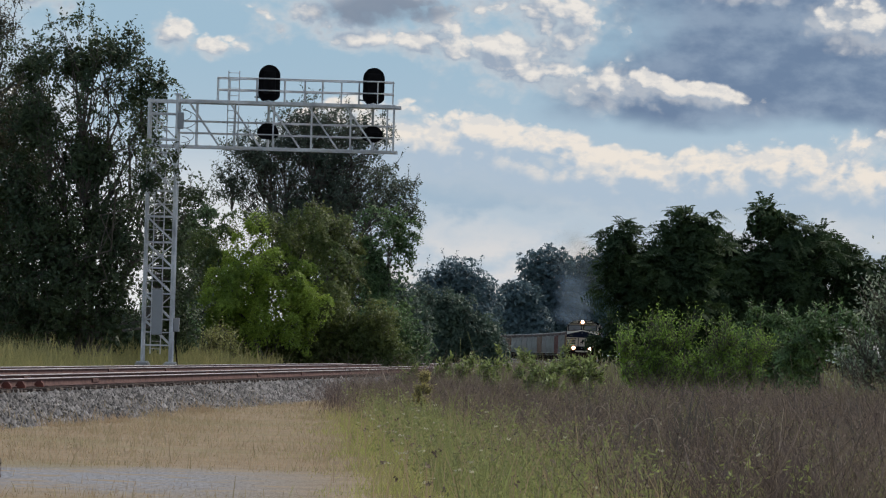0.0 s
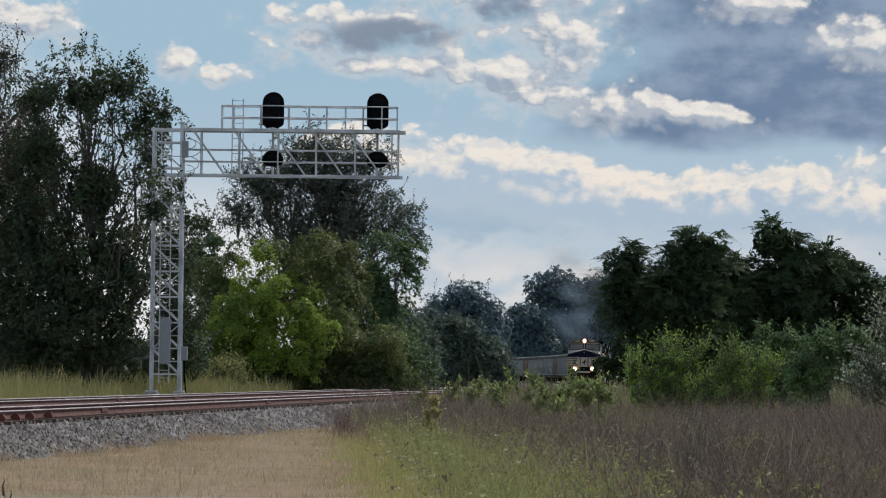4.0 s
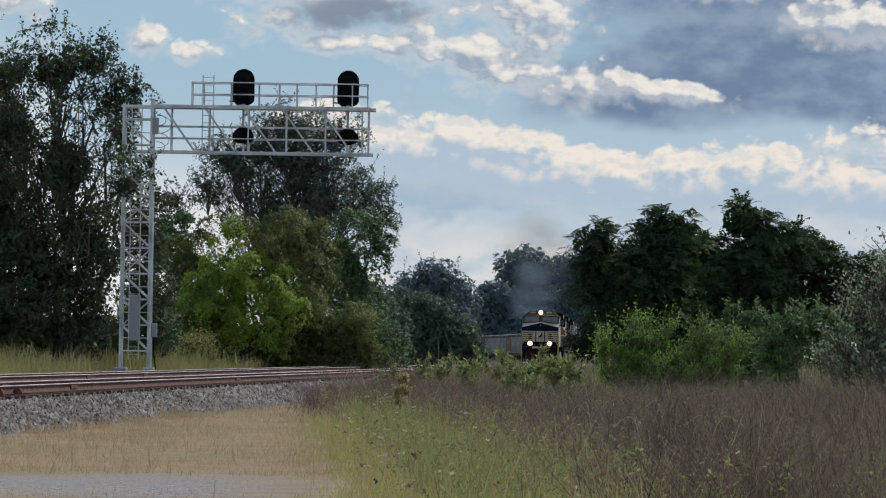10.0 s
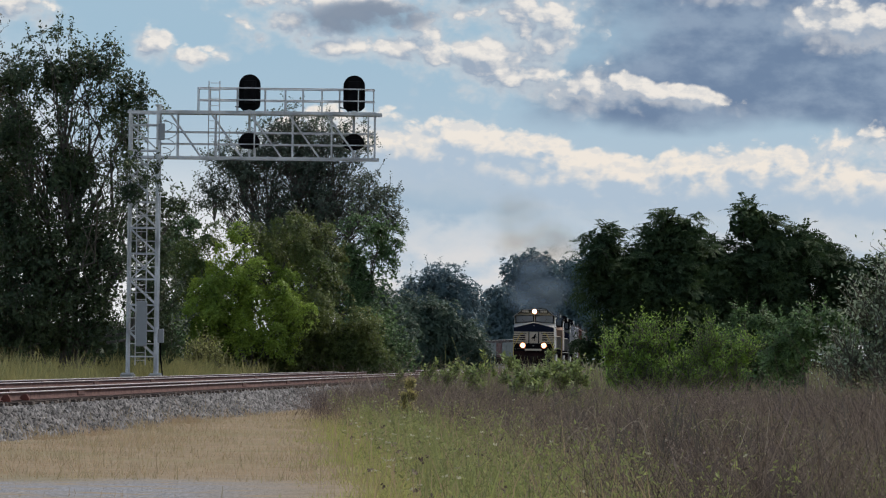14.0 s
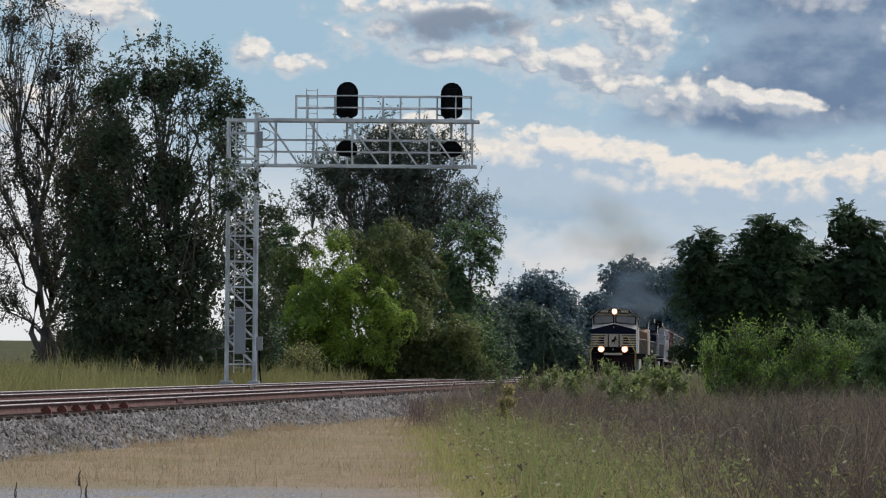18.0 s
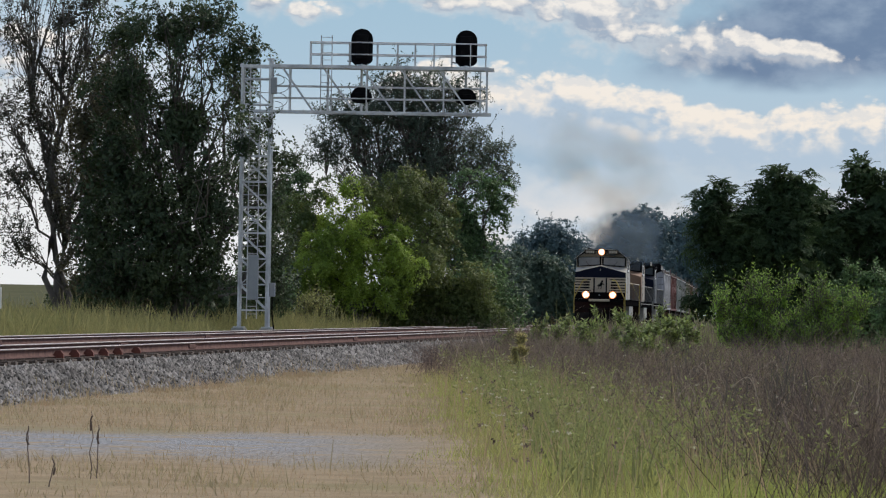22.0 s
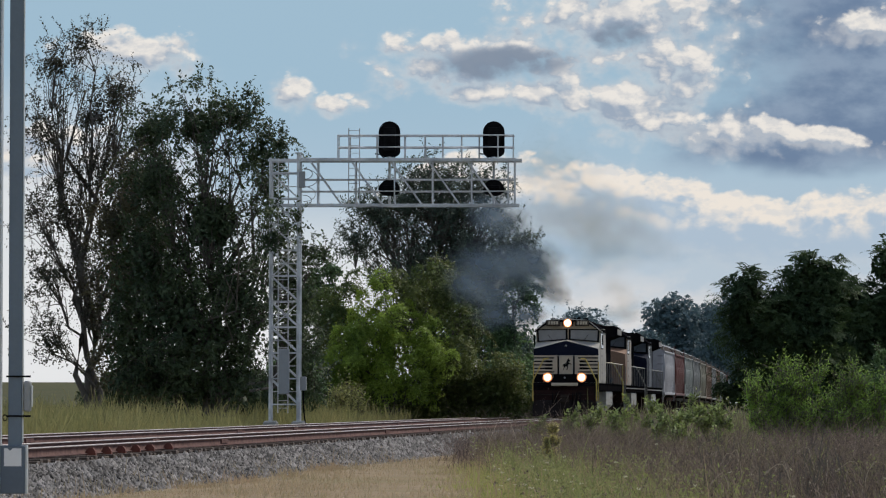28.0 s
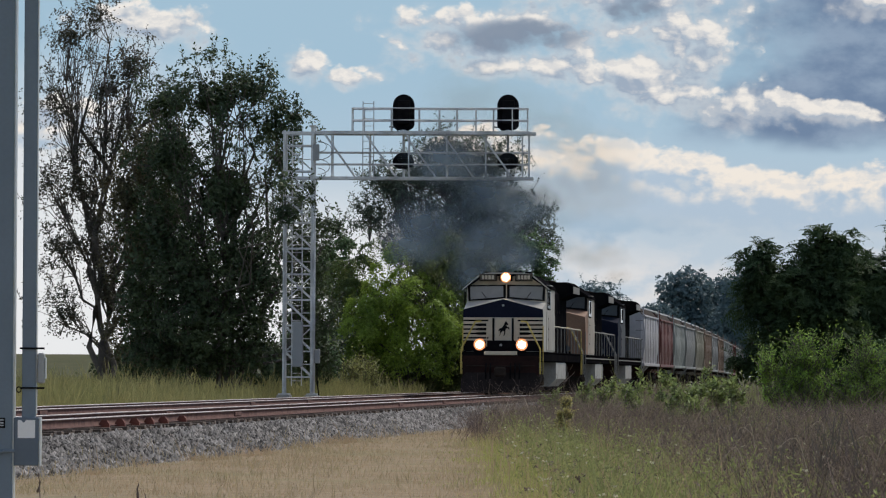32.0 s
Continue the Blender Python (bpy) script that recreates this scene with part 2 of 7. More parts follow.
def smoke_mat(name, col, dens, thrown):
    """Thin exhaust: each puff is clearest at its rim, by its own shape."""
    m = bpy.data.materials.new(name)
    m.use_nodes = True
    nt = m.node_tree
    N, L = nt.nodes.new, nt.links.new
    nt.nodes.remove(nt.nodes["Principled BSDF"])
    co = N("ShaderNodeTexCoord")
    sep = N("ShaderNodeSeparateXYZ")
    L(co.outputs["Object"], sep.inputs[0])
    flat = N("ShaderNodeCombineXYZ")
    L(sep.outputs[0], flat.inputs[0]), L(sep.outputs[2], flat.inputs[2])
    ln = N("ShaderNodeVectorMath")
    ln.operation = "LENGTH"
    L(flat.outputs[0], ln.inputs[0])
    n = N("ShaderNodeTexNoise")
    n.inputs["Scale"].default_value, n.inputs["Detail"].default_value = 1.6, 5
    L(co.outputs["Object"], n.inputs["Vector"])
    add = N("ShaderNodeMath")
    add.operation = "MULTIPLY_ADD"
    L(n.outputs[0], add.inputs[0])
    add.inputs[1].default_value = 1.1
    L(ln.outputs["Value"], add.inputs[2])
    r = N("ShaderNodeMapRange")
    r.interpolation_type = "SMOOTHSTEP"
    for i, v in zip((1, 2, 3, 4), (1.36, 0.10, 0.0, dens)):
        r.inputs[i].default_value = v
    L(add.outputs[0], r.inputs[0])
    clear, dif, mx, thin = N("ShaderNodeBsdfTransparent"), N("ShaderNodeBsdfDiffuse"), N("ShaderNodeMixShader"), N("ShaderNodeMix")
    thin.data_type = "RGBA"  # light that comes through soot turns tan, light thrown back is blue
    thin.inputs[6].default_value, thin.inputs[7].default_value = (1, 1, 1, 1), (0.84, 0.74, 0.62, 1)
    L(r.outputs[0], thin.inputs[0]), L(thin.outputs[2], clear.inputs[0])
    part_of = N("ShaderNodeMath")
    part_of.operation = "MULTIPLY"
    L(r.outputs[0], part_of.inputs[0])
    part_of.inputs[1].default_value = thrown
    dif.inputs[0].default_value = (*col, 1)
    through_light, body = N("ShaderNodeBsdfTranslucent"), N("ShaderNodeMixShader")
    through_light.inputs[0].default_value = (*col, 1)
    body.inputs[0].default_value = 0.5
    L(dif.outputs[0], body.inputs[1]), L(through_light.outputs[0], body.inputs[2])
    L(part_of.outputs[0], mx.inputs[0]), L(clear.outputs[0], mx.inputs[1]), L(body.outputs[0], mx.inputs[2])
    L(mx.outputs[0], nt.nodes["Material Output"].inputs[0])
    return m


def ground_mat():
    """Dry turf, greener towards the right, with a gravelled track across it."""
    m = bpy.data.materials.new("turf")
    m.use_nodes = True
    nt = m.node_tree
    N, L = nt.nodes.new, nt.links.new
    p = nt.nodes["Principled BSDF"]
    p.inputs["Roughness"].default_value = 0.95
    p.inputs["Specular IOR Level"].default_value = 0.1
    co = N("ShaderNodeTexCoord").outputs["Object"]

    def noise_of(scale, detail):
        n = N("ShaderNodeTexNoise")
        n.inputs["Scale"].default_value, n.inputs["Detail"].default_value = scale, detail
        L(co, n.inputs["Vector"])
        return n.outputs[0]

    def mixed(f, a, b):
        n = N("ShaderNodeMix")
        n.data_type = "RGBA"
        L(f, n.inputs[0])
        for i, v in ((6, a), (7, b)):
            if isinstance(v, tuple):
                n.inputs[i].default_value = (*v, 1)
            else:
                L(v, n.inputs[i])
        return n.outputs[2]

    def span(v, a, b, c=0.0, d=1.0):
        n = N("ShaderNodeMapRange")
        n.interpolation_type = "SMOOTHSTEP"
        for i, x in zip((1, 2, 3, 4), (a, b, c, d)):
            n.inputs[i].default_value = x
        L(v, n.inputs[0])
        return n.outputs[0]

    def calc(op, a, b):
        n = N("ShaderNodeMath")
        n.operation = op
        for i, v in enumerate((a, b)):
            if isinstance(v, (int, float)):
                n.inputs[i].default_value = v
            else:
                L(v, n.inputs[i])
        return n.outputs[0]

    sep = N("ShaderNodeSeparateXYZ")
    L(co, sep.inputs[0])
    x, y = sep.outputs[0], sep.outputs[1]
    big, mid, fine = noise_of(0.25, 5), noise_of(1.7, 5), noise_of(22.0, 4)
    wx = calc("ADD", x, calc("MULTIPLY", calc("SUBTRACT", mid, 0.5), 1.6))
    wy = calc("ADD", y, calc("MULTIPLY", calc("SUBTRACT", big, 0.5), 9.0))
    tan = mixed(span(mid, 0.35, 0.65), (0.31, 0.236, 0.153), (0.255, 0.195, 0.122))
    tan = mixed(span(big, 0.52, 0.66, 0.0, 0.4), tan, (0.20, 0.19, 0.09))
    green = mixed(span(mid, 0.35, 0.65), (0.20, 0.24, 0.06), (0.26, 0.26, 0.09))
    turf = mixed(span(wx, 0.7, 1.7), tan, green)
    gravel = mixed(span(fine, 0.3, 0.7), (0.12, 0.125, 0.14), (0.36, 0.36, 0.37))
    on_track = calc("MULTIPLY", calc("MULTIPLY", span(wy, 40.0, 46.0), span(wy, 56.0, 50.0)), span(wx, 1.2, -1.6))
    col = mixed(calc("MULTIPLY", on_track, span(mid, 0.3, 0.5)), turf, gravel)
    far = mixed(span(big, 0.35, 0.65), (0.070, 0.074, 0.032), (0.092, 0.088, 0.042))
    col = mixed(span(y, 120.0, 150.0), col, far)
    hsv = N("ShaderNodeHueSaturation")
    L(col, hsv.inputs["Color"])
    L(span(fine, 0.2, 0.8, 0.84, 1.14), hsv.inputs["Value"])
    L(hsv.outputs[0], p.inputs["Base Color"])
    bp = N("ShaderNodeBump")
    bp.inputs["Strength"].default_value, bp.inputs["Distance"].default_value = 0.4, 0.02
    L(fine, bp.inputs["Height"])
    L(bp.outputs[0], p.inputs["Normal"])
    return m


TURF = ground_mat()
BALLAST = material("ballast_stone", (0.13, 0.122, 0.118), 0.9, vary=0.4, scale=1.2, fine=14, bump=0.8, second=(0.075, 0.07, 0.068))
STONE = material("crushed_stone", (0.20, 0.189, 0.182), 0.9, vary=0.2, scale=0.5, fine=40, bump=0.3, second=(0.09, 0.083, 0.08), island=0.9)
RUST = material("rusty_steel", (0.17, 0.10, 0.088), 0.9, vary=0.35, scale=4, fine=30, second=(0.10, 0.058, 0.052), spec=0.1)
REDRUST = material("red_rust", (0.20, 0.06, 0.04), 0.9, vary=0.3, scale=5, fine=40, second=(0.12, 0.05, 0.04))
RAILTOP = material("worn_rail", (0.62, 0.57, 0.55), 0.55, 0.45, vary=0.15, scale=2, fine=20, bump=0.05, second=(0.46, 0.40, 0.38))
SLEEPER = material("creosoted_timber", (0.12, 0.085, 0.065), 0.9, vary=0.35, scale=2.5, fine=25, bump=0.5, rand=0.3)
GALV = material("galvanised_steel", (0.66, 0.67, 0.69), 0.40, 0.4, vary=0.22, scale=1.1, fine=14, bump=0.1, second=(0.33, 0.335, 0.35))
POST = material("grey_painted_post", (0.165, 0.21, 0.26), 0.45, 0.2, vary=0.08, scale=1.2, fine=40, bump=0.05, second=(0.145, 0.185, 0.23))
POST_PALE = material("pale_edge_metal", (0.60, 0.62, 0.64), 0.4, 0.5, vary=0.1, scale=2, fine=30, bump=0.05, second=(0.5, 0.52, 0.54))
SLEEVE = material("slate_grey_sleeve", (0.12, 0.15, 0.19), 0.45, 0.2, vary=0.08, scale=1.2, fine=40, bump=0.05, second=(0.10, 0.13, 0.165))
BLACK = material("matt_black_paint", (0.008, 0.008, 0.009), 0.7, vary=0.25, scale=3, fine=30, bump=0.08, second=(0.015, 0.015, 0.016), spec=0.0)
CONCRETE = material("concrete", (0.36, 0.35, 0.33), 0.9, vary=0.2, scale=2, fine=30, bump=0.4, second=(0.27, 0.26, 0.24))
CABINET = material("cabinet_paint", (0.30, 0.31, 0.32), 0.5, 0.1, vary=0.1, scale=2, fine=30, bump=0.05, second=(0.33, 0.34, 0.35))
WHITE = material("white_sticker", (0.88, 0.88, 0.88), 0.5, vary=0.05, scale=3, fine=40, bump=0, second=(0.82, 0.82, 0.82))
BARK = material("bark", (0.145, 0.125, 0.11), 0.95, vary=0.35, scale=2.0, fine=16, bump=0.8, second=(0.085, 0.074, 0.066))
LOCO_BLACK = material("locomotive_black", (0.007, 0.007, 0.009), 0.95, vary=0.3, scale=1.2, fine=12, bump=0.05, second=(0.013, 0.012, 0.012), spec=0.0)
LOCO_SIDE = material("weathered_cab_side", (0.44, 0.41, 0.375), 0.42, vary=0.25, scale=0.8, fine=9, bump=0.05, second=(0.31, 0.285, 0.255), spec=0.3)
TANSIDE = material("tan_grey_side", (0.40, 0.35, 0.30), 0.5, vary=0.2, scale=0.8, fine=9, bump=0.05, second=(0.30, 0.25, 0.21))
DARKSIDE = material("dark_navy_side", (0.03, 0.035, 0.05), 0.5, vary=0.2, scale=0.8, fine=9, bump=0.05, second=(0.06, 0.06, 0.07))
LOCO_BROWN = material("brown_primer_nose", (0.22, 0.12, 0.075), 0.6, vary=0.2, scale=1.0, fine=9, bump=0.05, second=(0.28, 0.17, 0.11))
LOCO_GREY = material("grey_loco_paint", (0.24, 0.225, 0.205), 0.45, vary=0.2, scale=1.0, fine=10, bump=0.05, second=(0.17, 0.155, 0.14))
NAVY = material("navy_paint", (0.006, 0.009, 0.022), 0.5, vary=0.2, scale=1.5, fine=12, bump=0.03, second=(0.010, 0.013, 0.028), spec=0.08)
CREAM = material("cream_white_paint", (0.57, 0.49, 0.37), 0.45, vary=0.15, scale=2.0, fine=15, bump=0.05, second=(0.47, 0.40, 0.31))
PALEGREY = material("pale_grey_cab_paint", (0.46, 0.44, 0.40), 0.4, vary=0.15, scale=1.0, fine=10, bump=0.05, second=(0.36, 0.34, 0.31))
# dark end plate with the lamps' reddish flare put into its colour
ENDTINT = material("flare_tinted_end_plate", (0.030, 0.014, 0.012), 0.85, vary=0.4, scale=2.0, fine=16, bump=0.2, second=(0.018, 0.011, 0.010), spec=0.1)
PLOUGH = material("dusty_plough_steel", (0.030, 0.024, 0.024), 0.9, vary=0.35, scale=1.6, fine=14, bump=0.3, second=(0.016, 0.013, 0.013), spec=0.1)
GRIME = material("brake_dust", (0.022, 0.018, 0.016), 0.9, vary=0.4, scale=2.5, fine=18, bump=0.4, second=(0.045, 0.034, 0.028), spec=0.03)
ROOFGRIME = material("sooty_roof_paint", (0.060, 0.052, 0.048), 0.95, vary=0.3, scale=0.9, fine=8, bump=0.1, second=(0.11, 0.10, 0.095), spec=0.0)
YELLOW = material("yellow_grab_rail", (0.62, 0.46, 0.10), 0.5, vary=0.12, scale=3, fine=20, bump=0.05)
TANK = material("pale_tank_paint", (0.36, 0.355, 0.34), 0.55, vary=0.2, scale=1.4, fine=14, bump=0.1, second=(0.26, 0.25, 0.23))
GLASS = material("dark_cab_glass", (0.10, 0.115, 0.13), 0.12, vary=0.1, scale=1, fine=5, bump=0, second=(0.14, 0.15, 0.17), coat=0.8)
BOARD = material("number_board", (0.07, 0.05, 0.03), 0.5, vary=0.1, scale=4, fine=20, bump=0)
LAMP = material("lit_headlamp", (1.0, 0.78, 0.56), 0.3, vary=0.0, scale=1, fine=2, bump=0, second=(1.0, 0.80, 0.60), glow=40.0)
# added orange glow that imitates the bloom round a lit lamp
HALO = material("lamp_halo_glow", (1.0, 0.36, 0.15), 0.4, vary=0.0, scale=1, fine=2, bump=0, second=(1.0, 0.40, 0.18), glow=1.0)
CAR_PAINTS = {
    "white": material("white_hopper_paint", (0.43, 0.42, 0.44), 0.6, vary=0.15, scale=0.5, fine=6, bump=0.1, second=(0.34, 0.325, 0.34)),
    "grey": material("grey_hopper_paint", (0.23, 0.23, 0.225), 0.6, vary=0.15, scale=0.5, fine=6, bump=0.1, second=(0.17, 0.165, 0.155)),
    "red": material("oxide_red_hopper_paint", (0.13, 0.028, 0.024), 0.65, vary=0.2, scale=0.5, fine=6, bump=0.1, second=(0.12, 0.045, 0.036)),
    "pale": material("pale_hopper_paint", (0.27, 0.285, 0.275), 0.7, vary=0.15, scale=0.5, fine=6, bump=0.1, second=(0.15, 0.165, 0.15)),
    "tan": material("tan_hopper_paint", (0.23, 0.215, 0.16), 0.65, vary=0.15, scale=0.5, fine=6, bump=0.1, second=(0.17, 0.15, 0.11)),
    "brown": material("rust_brown_hopper_paint", (0.15, 0.085, 0.05), 0.7, vary=0.2, scale=0.5, fine=6, bump=0.1, second=(0.21, 0.15, 0.11)),
}
LEAF = {
    "dark": leaf_mat("dark_leaves", (0.085, 0.115, 0.052), (0.045, 0.075, 0.040), 0.3, 0.35),
    "open": leaf_mat("small_dark_leaves", (0.120, 0.150, 0.105), (0.080, 0.110, 0.082), 0.3, 0.3),
    "umber": leaf_mat("olive_umber_leaves", (0.135, 0.115, 0.062), (0.075, 0.082, 0.046), 0.3, 0.35),
    "locust": leaf_mat("deep_green_leaves", (0.066, 0.104, 0.040), (0.026, 0.054, 0.026), 0.25, 0.3, 0.8),
    "sparse": leaf_mat("thin_autumn_leaves", (0.090, 0.082, 0.056), (0.050, 0.060, 0.042), 0.3, 0.35),
    "lime": leaf_mat("yellow_green_leaves", (0.34, 0.45, 0.075), (0.19, 0.285, 0.052), 0.5, 0.3),
    "fresh": leaf_mat("fresh_green_leaves", (0.17, 0.20, 0.06), (0.095, 0.14, 0.045), 0.4, 0.35),
    "brush": leaf_mat("olive_brush_leaves", (0.34, 0.34, 0.13), (0.24, 0.26, 0.095), 0.45),
    "mid": leaf_mat("mid_green_leaves", (0.143, 0.227, 0.088), (0.078, 0.137, 0.062)),
    "olive": leaf_mat("olive_brown_leaves", (0.15, 0.17, 0.052), (0.10, 0.125, 0.042)),
    "bush": leaf_mat("bright_bush_leaves", (0.27, 0.41, 0.085), (0.135, 0.22, 0.05), 0.5, 0.4),
    "sapling": leaf_mat("light_sapling_leaves", (0.25, 0.30, 0.11), (0.16, 0.20, 0.07), 0.4),
    "plume": leaf_mat("goldenrod_plume", (0.50, 0.44, 0.18), (0.38, 0.34, 0.14), 0.3),
    "silver": leaf_mat("silver_backed_leaves", (0.36, 0.41, 0.30), (0.13, 0.18, 0.10), 0.3, 0.6),
    # distance haze is mixed into the next two leaf colours, most in the second
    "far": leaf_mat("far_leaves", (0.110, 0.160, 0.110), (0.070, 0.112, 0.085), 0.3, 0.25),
    "haze": leaf_mat("haze_tinted_leaves", (0.130, 0.200, 0.215), (0.105, 0.165, 0.185), 0.25, 0.12),
}
STRAW = leaf_mat("straw_grass", (0.43, 0.315, 0.205), (0.36, 0.285, 0.175), 0.5, 0.15, 0.8)
STRAWTUFT = leaf_mat("dry_tuft_grass", (0.425, 0.34, 0.22), (0.345, 0.30, 0.175), 0.5, 0.2, 0.85)
GREENGRASS = leaf_mat("green_grass", (0.345, 0.375, 0.115), (0.42, 0.385, 0.165), 0.45, 0.35, 0.8)
DARKWEED = leaf_mat("dark_weed_stalks", (0.111, 0.081, 0.075), (0.182, 0.137, 0.117), 0.2, 0.6, 0.9)
DEADWEED = leaf_mat("dead_weed_stalks", (0.178, 0.132, 0.115), (0.287, 0.224, 0.184), 0.22, 0.65, 0.9)
PALESTALK = leaf_mat("pale_dead_stalks", (0.46, 0.38, 0.31), (0.36, 0.29, 0.23), 0.25, 0.3, 0.9)
GREYWEED = leaf_mat("grey_green_weeds", (0.31, 0.33, 0.13), (0.25, 0.25, 0.115), 0.35, 0.35, 0.85)
GOLDENROD = leaf_mat("tall_yellow_grass", (0.33, 0.30, 0.135), (0.23, 0.235, 0.095), 0.4, 0.25, 0.85)
SEEDHEAD = leaf_mat("pale_seed_heads", (0.66, 0.62, 0.46), (0.5, 0.46, 0.34), 0.3, 0.2, 0.9)
SMOKE = smoke_mat("exhaust_haze", (0.175, 0.245, 0.325), 1.0, 0.8)
SMOKE_THIN = smoke_mat("thin_exhaust_haze", (0.20, 0.24, 0.29), 0.26, 0.30)

# ---- building helpers ----
def fast_mesh(name, co, faces, mat, parent=None, label=""):
    """One mesh object from arrays: co (n, 3), faces (m, 3 or 4)."""
    co, faces = np.ascontiguousarray(co, np.float32), np.ascontiguousarray(faces, np.int32)
    me = bpy.data.meshes.new(name)
    n, k = faces.shape
    me.vertices.add(len(co))
    me.vertices.foreach_set("co", co.ravel())
    me.loops.add(n * k)
    me.loops.foreach_set("vertex_index", faces.ravel())
    me.polygons.add(n)
    me.polygons.foreach_set("loop_start", np.arange(0, n * k, k, dtype=np.int32))
    me.update(calc_edges=True)
    me.materials.append(mat)
    ob = new(name, me)
    ob.parent = parent
    if label:
        ob["label"] = label
    return ob


def part(name, bm, mat, parent, label="", smooth=False):
    """Links a bmesh as one mesh object under a thing or a part."""
    me = bpy.data.meshes.new(name)
    bmesh.ops.recalc_face_normals(bm, faces=bm.faces)
    bm.to_mesh(me)
    bm.free()
    if smooth:
        me.shade_smooth()
    me.materials.append(mat)
    ob = new(name, me)
    ob.parent = parent
    if label:
        ob["label"] = label
    return ob


def thing(name, label, category, m=None, group="", kind=""):
    ob = new(name)
    ob.empty_display_size = 0.3
    if m is not None:
        ob.matrix_world = m
    return tagged(ob, label, category, group, kind)


def box(x0, x1, y0, y1, z0, z1, bevel=0.0, bm=None):
    bm = bm or bmesh.new()
    m = Matrix.LocRotScale(((x0 + x1) / 2, (y0 + y1) / 2, (z0 + z1) / 2), None, (x1 - x0, y1 - y0, z1 - z0))
    made = bmesh.ops.create_cube(bm, size=1, matrix=m)
    if bevel:
        edges = {e for v in made["verts"] for e in v.link_edges}
        bmesh.ops.bevel(bm, geom=list(edges), offset=bevel, segments=1, affect="EDGES")
    return bm


def rod(p, q, r, n=6, r2=None, bm=None):
    """A round bar from p to q."""
    bm = bm or bmesh.new()
    p, q = Vector(p), Vector(q)
    d = q - p
    m = Matrix.Translation((p + q) / 2) @ d.to_track_quat("Z", "Y").to_matrix().to_4x4()
    bmesh.ops.create_cone(bm, cap_ends=True, segments=n, radius1=r, radius2=r if r2 is None else r2, depth=d.length, matrix=m)
    return bm


def bent(points, r, n=6, bm=None):
    """A bar that follows points."""
    bm = bm or bmesh.new()
    for a, b in zip(points, points[1:]):
        rod(a, b, r, n, bm=bm)
    return bm


def angle_bar(p, q, w, bm=None):
    """A square bar from p to q."""
    bm = bm or bmesh.new()
    p, q = Vector(p), Vector(q)
    d = q - p
    m = Matrix.Translation((p + q) / 2) @ d.to_track_quat("Z", "Y").to_matrix().to_4x4() @ Matrix.Diagonal((w, w, d.length, 1))
    bmesh.ops.create_cube(bm, size=1, matrix=m)
    return bm


def slab(outline, y0, y1, bm=None):
    """An outline in x, z drawn out from y0 to y1."""
    bm = bm or bmesh.new()
    a = [bm.verts.new((x, y0, z)) for x, z in outline]
    b = [bm.verts.new((x, y1, z)) for x, z in outline]
    bm.faces.new(a), bm.faces.new(b[::-1])
    for i in range(len(a)):
        j = (i + 1) % len(a)
        bm.faces.new((a[j], a[i], b[i], b[j]))
    return bm


def loft(sections, bm=None):
    """Closed sections of equal count, joined in turn and capped."""
    bm = bm or bmesh.new()
    rings = [[bm.verts.new(c) for c in s] for s in sections]
    for a, b in zip(rings, rings[1:]):
        for i in range(len(a)):
            j = (i + 1) % len(a)
            bm.faces.new((a[i], a[j], b[j], b[i]))
    bm.faces.new(rings[0][::-1]), bm.faces.new(rings[-1])
    return bm


# ---- the line of the railway ----
TRACK_GAP, GAUGE = 4.3, 1.435
_y = np.arange(-160.0, 1500.0, 1.0)
_slope = np.where(_y < 180, 0.105, np.where(_y < 437, 0.105 - 8.56e-5 * (_y - 180), 0.083 - 2.36e-4 * (_y - 437)))
_x = np.cumsum(_slope) - _slope
_x += 2.18 - np.interp(166.5, _y, _x)
_s = np.concatenate([[0], np.cumsum(np.hypot(np.diff(_x), np.diff(_y)))])


def grade(y):
    return -0.57 * np.clip((y - 180) / 257, 0, 1) ** 2


def on_line(y, off=0.0):
    """The near track's centre line at y, shifted off metres to its left (off > 0: towards the far track)."""
    k = np.interp(y, _y, _slope)
    c = 1 / np.sqrt(1 + k * k)
    return np.interp(y, _y, _x) - off * c, y + off * k * c, grade(y)


def along(y, metres):
    """The y that lies so many metres further down the line."""
    return np.interp(np.interp(y, _y, _s) + metres, _s, _y)


def line_pose(y, off=0.0):
    x, yy, z = on_line(y, off)
    k = float(np.interp(y, _y, _slope))
    return pose(float(x), float(yy), float(z), 0, 0, -math.degrees(math.atan(k)))


# ---- ground ----
GROUND = -0.72


def ground_z(x, y):
    """Level turf that falls a little towards the lens's right, and a low rise far off to the left."""
    x, y = np.asarray(x, float), np.asarray(y, float)
    rise = 4.4 * np.clip((y - 330) / 260, 0, 1) ** 2 * np.clip((-x - 8 - 0.01 * y) / 14, 0, 1)
    rough = 0.02 * np.sin(x * 0.6 + 0.7 * np.sin(y * 0.2)) * np.sin(y * 0.23 + 1.3)
    side = -0.45 * np.clip((y - 200) / 240, 0, 1)
    return GROUND + rise + rough + side


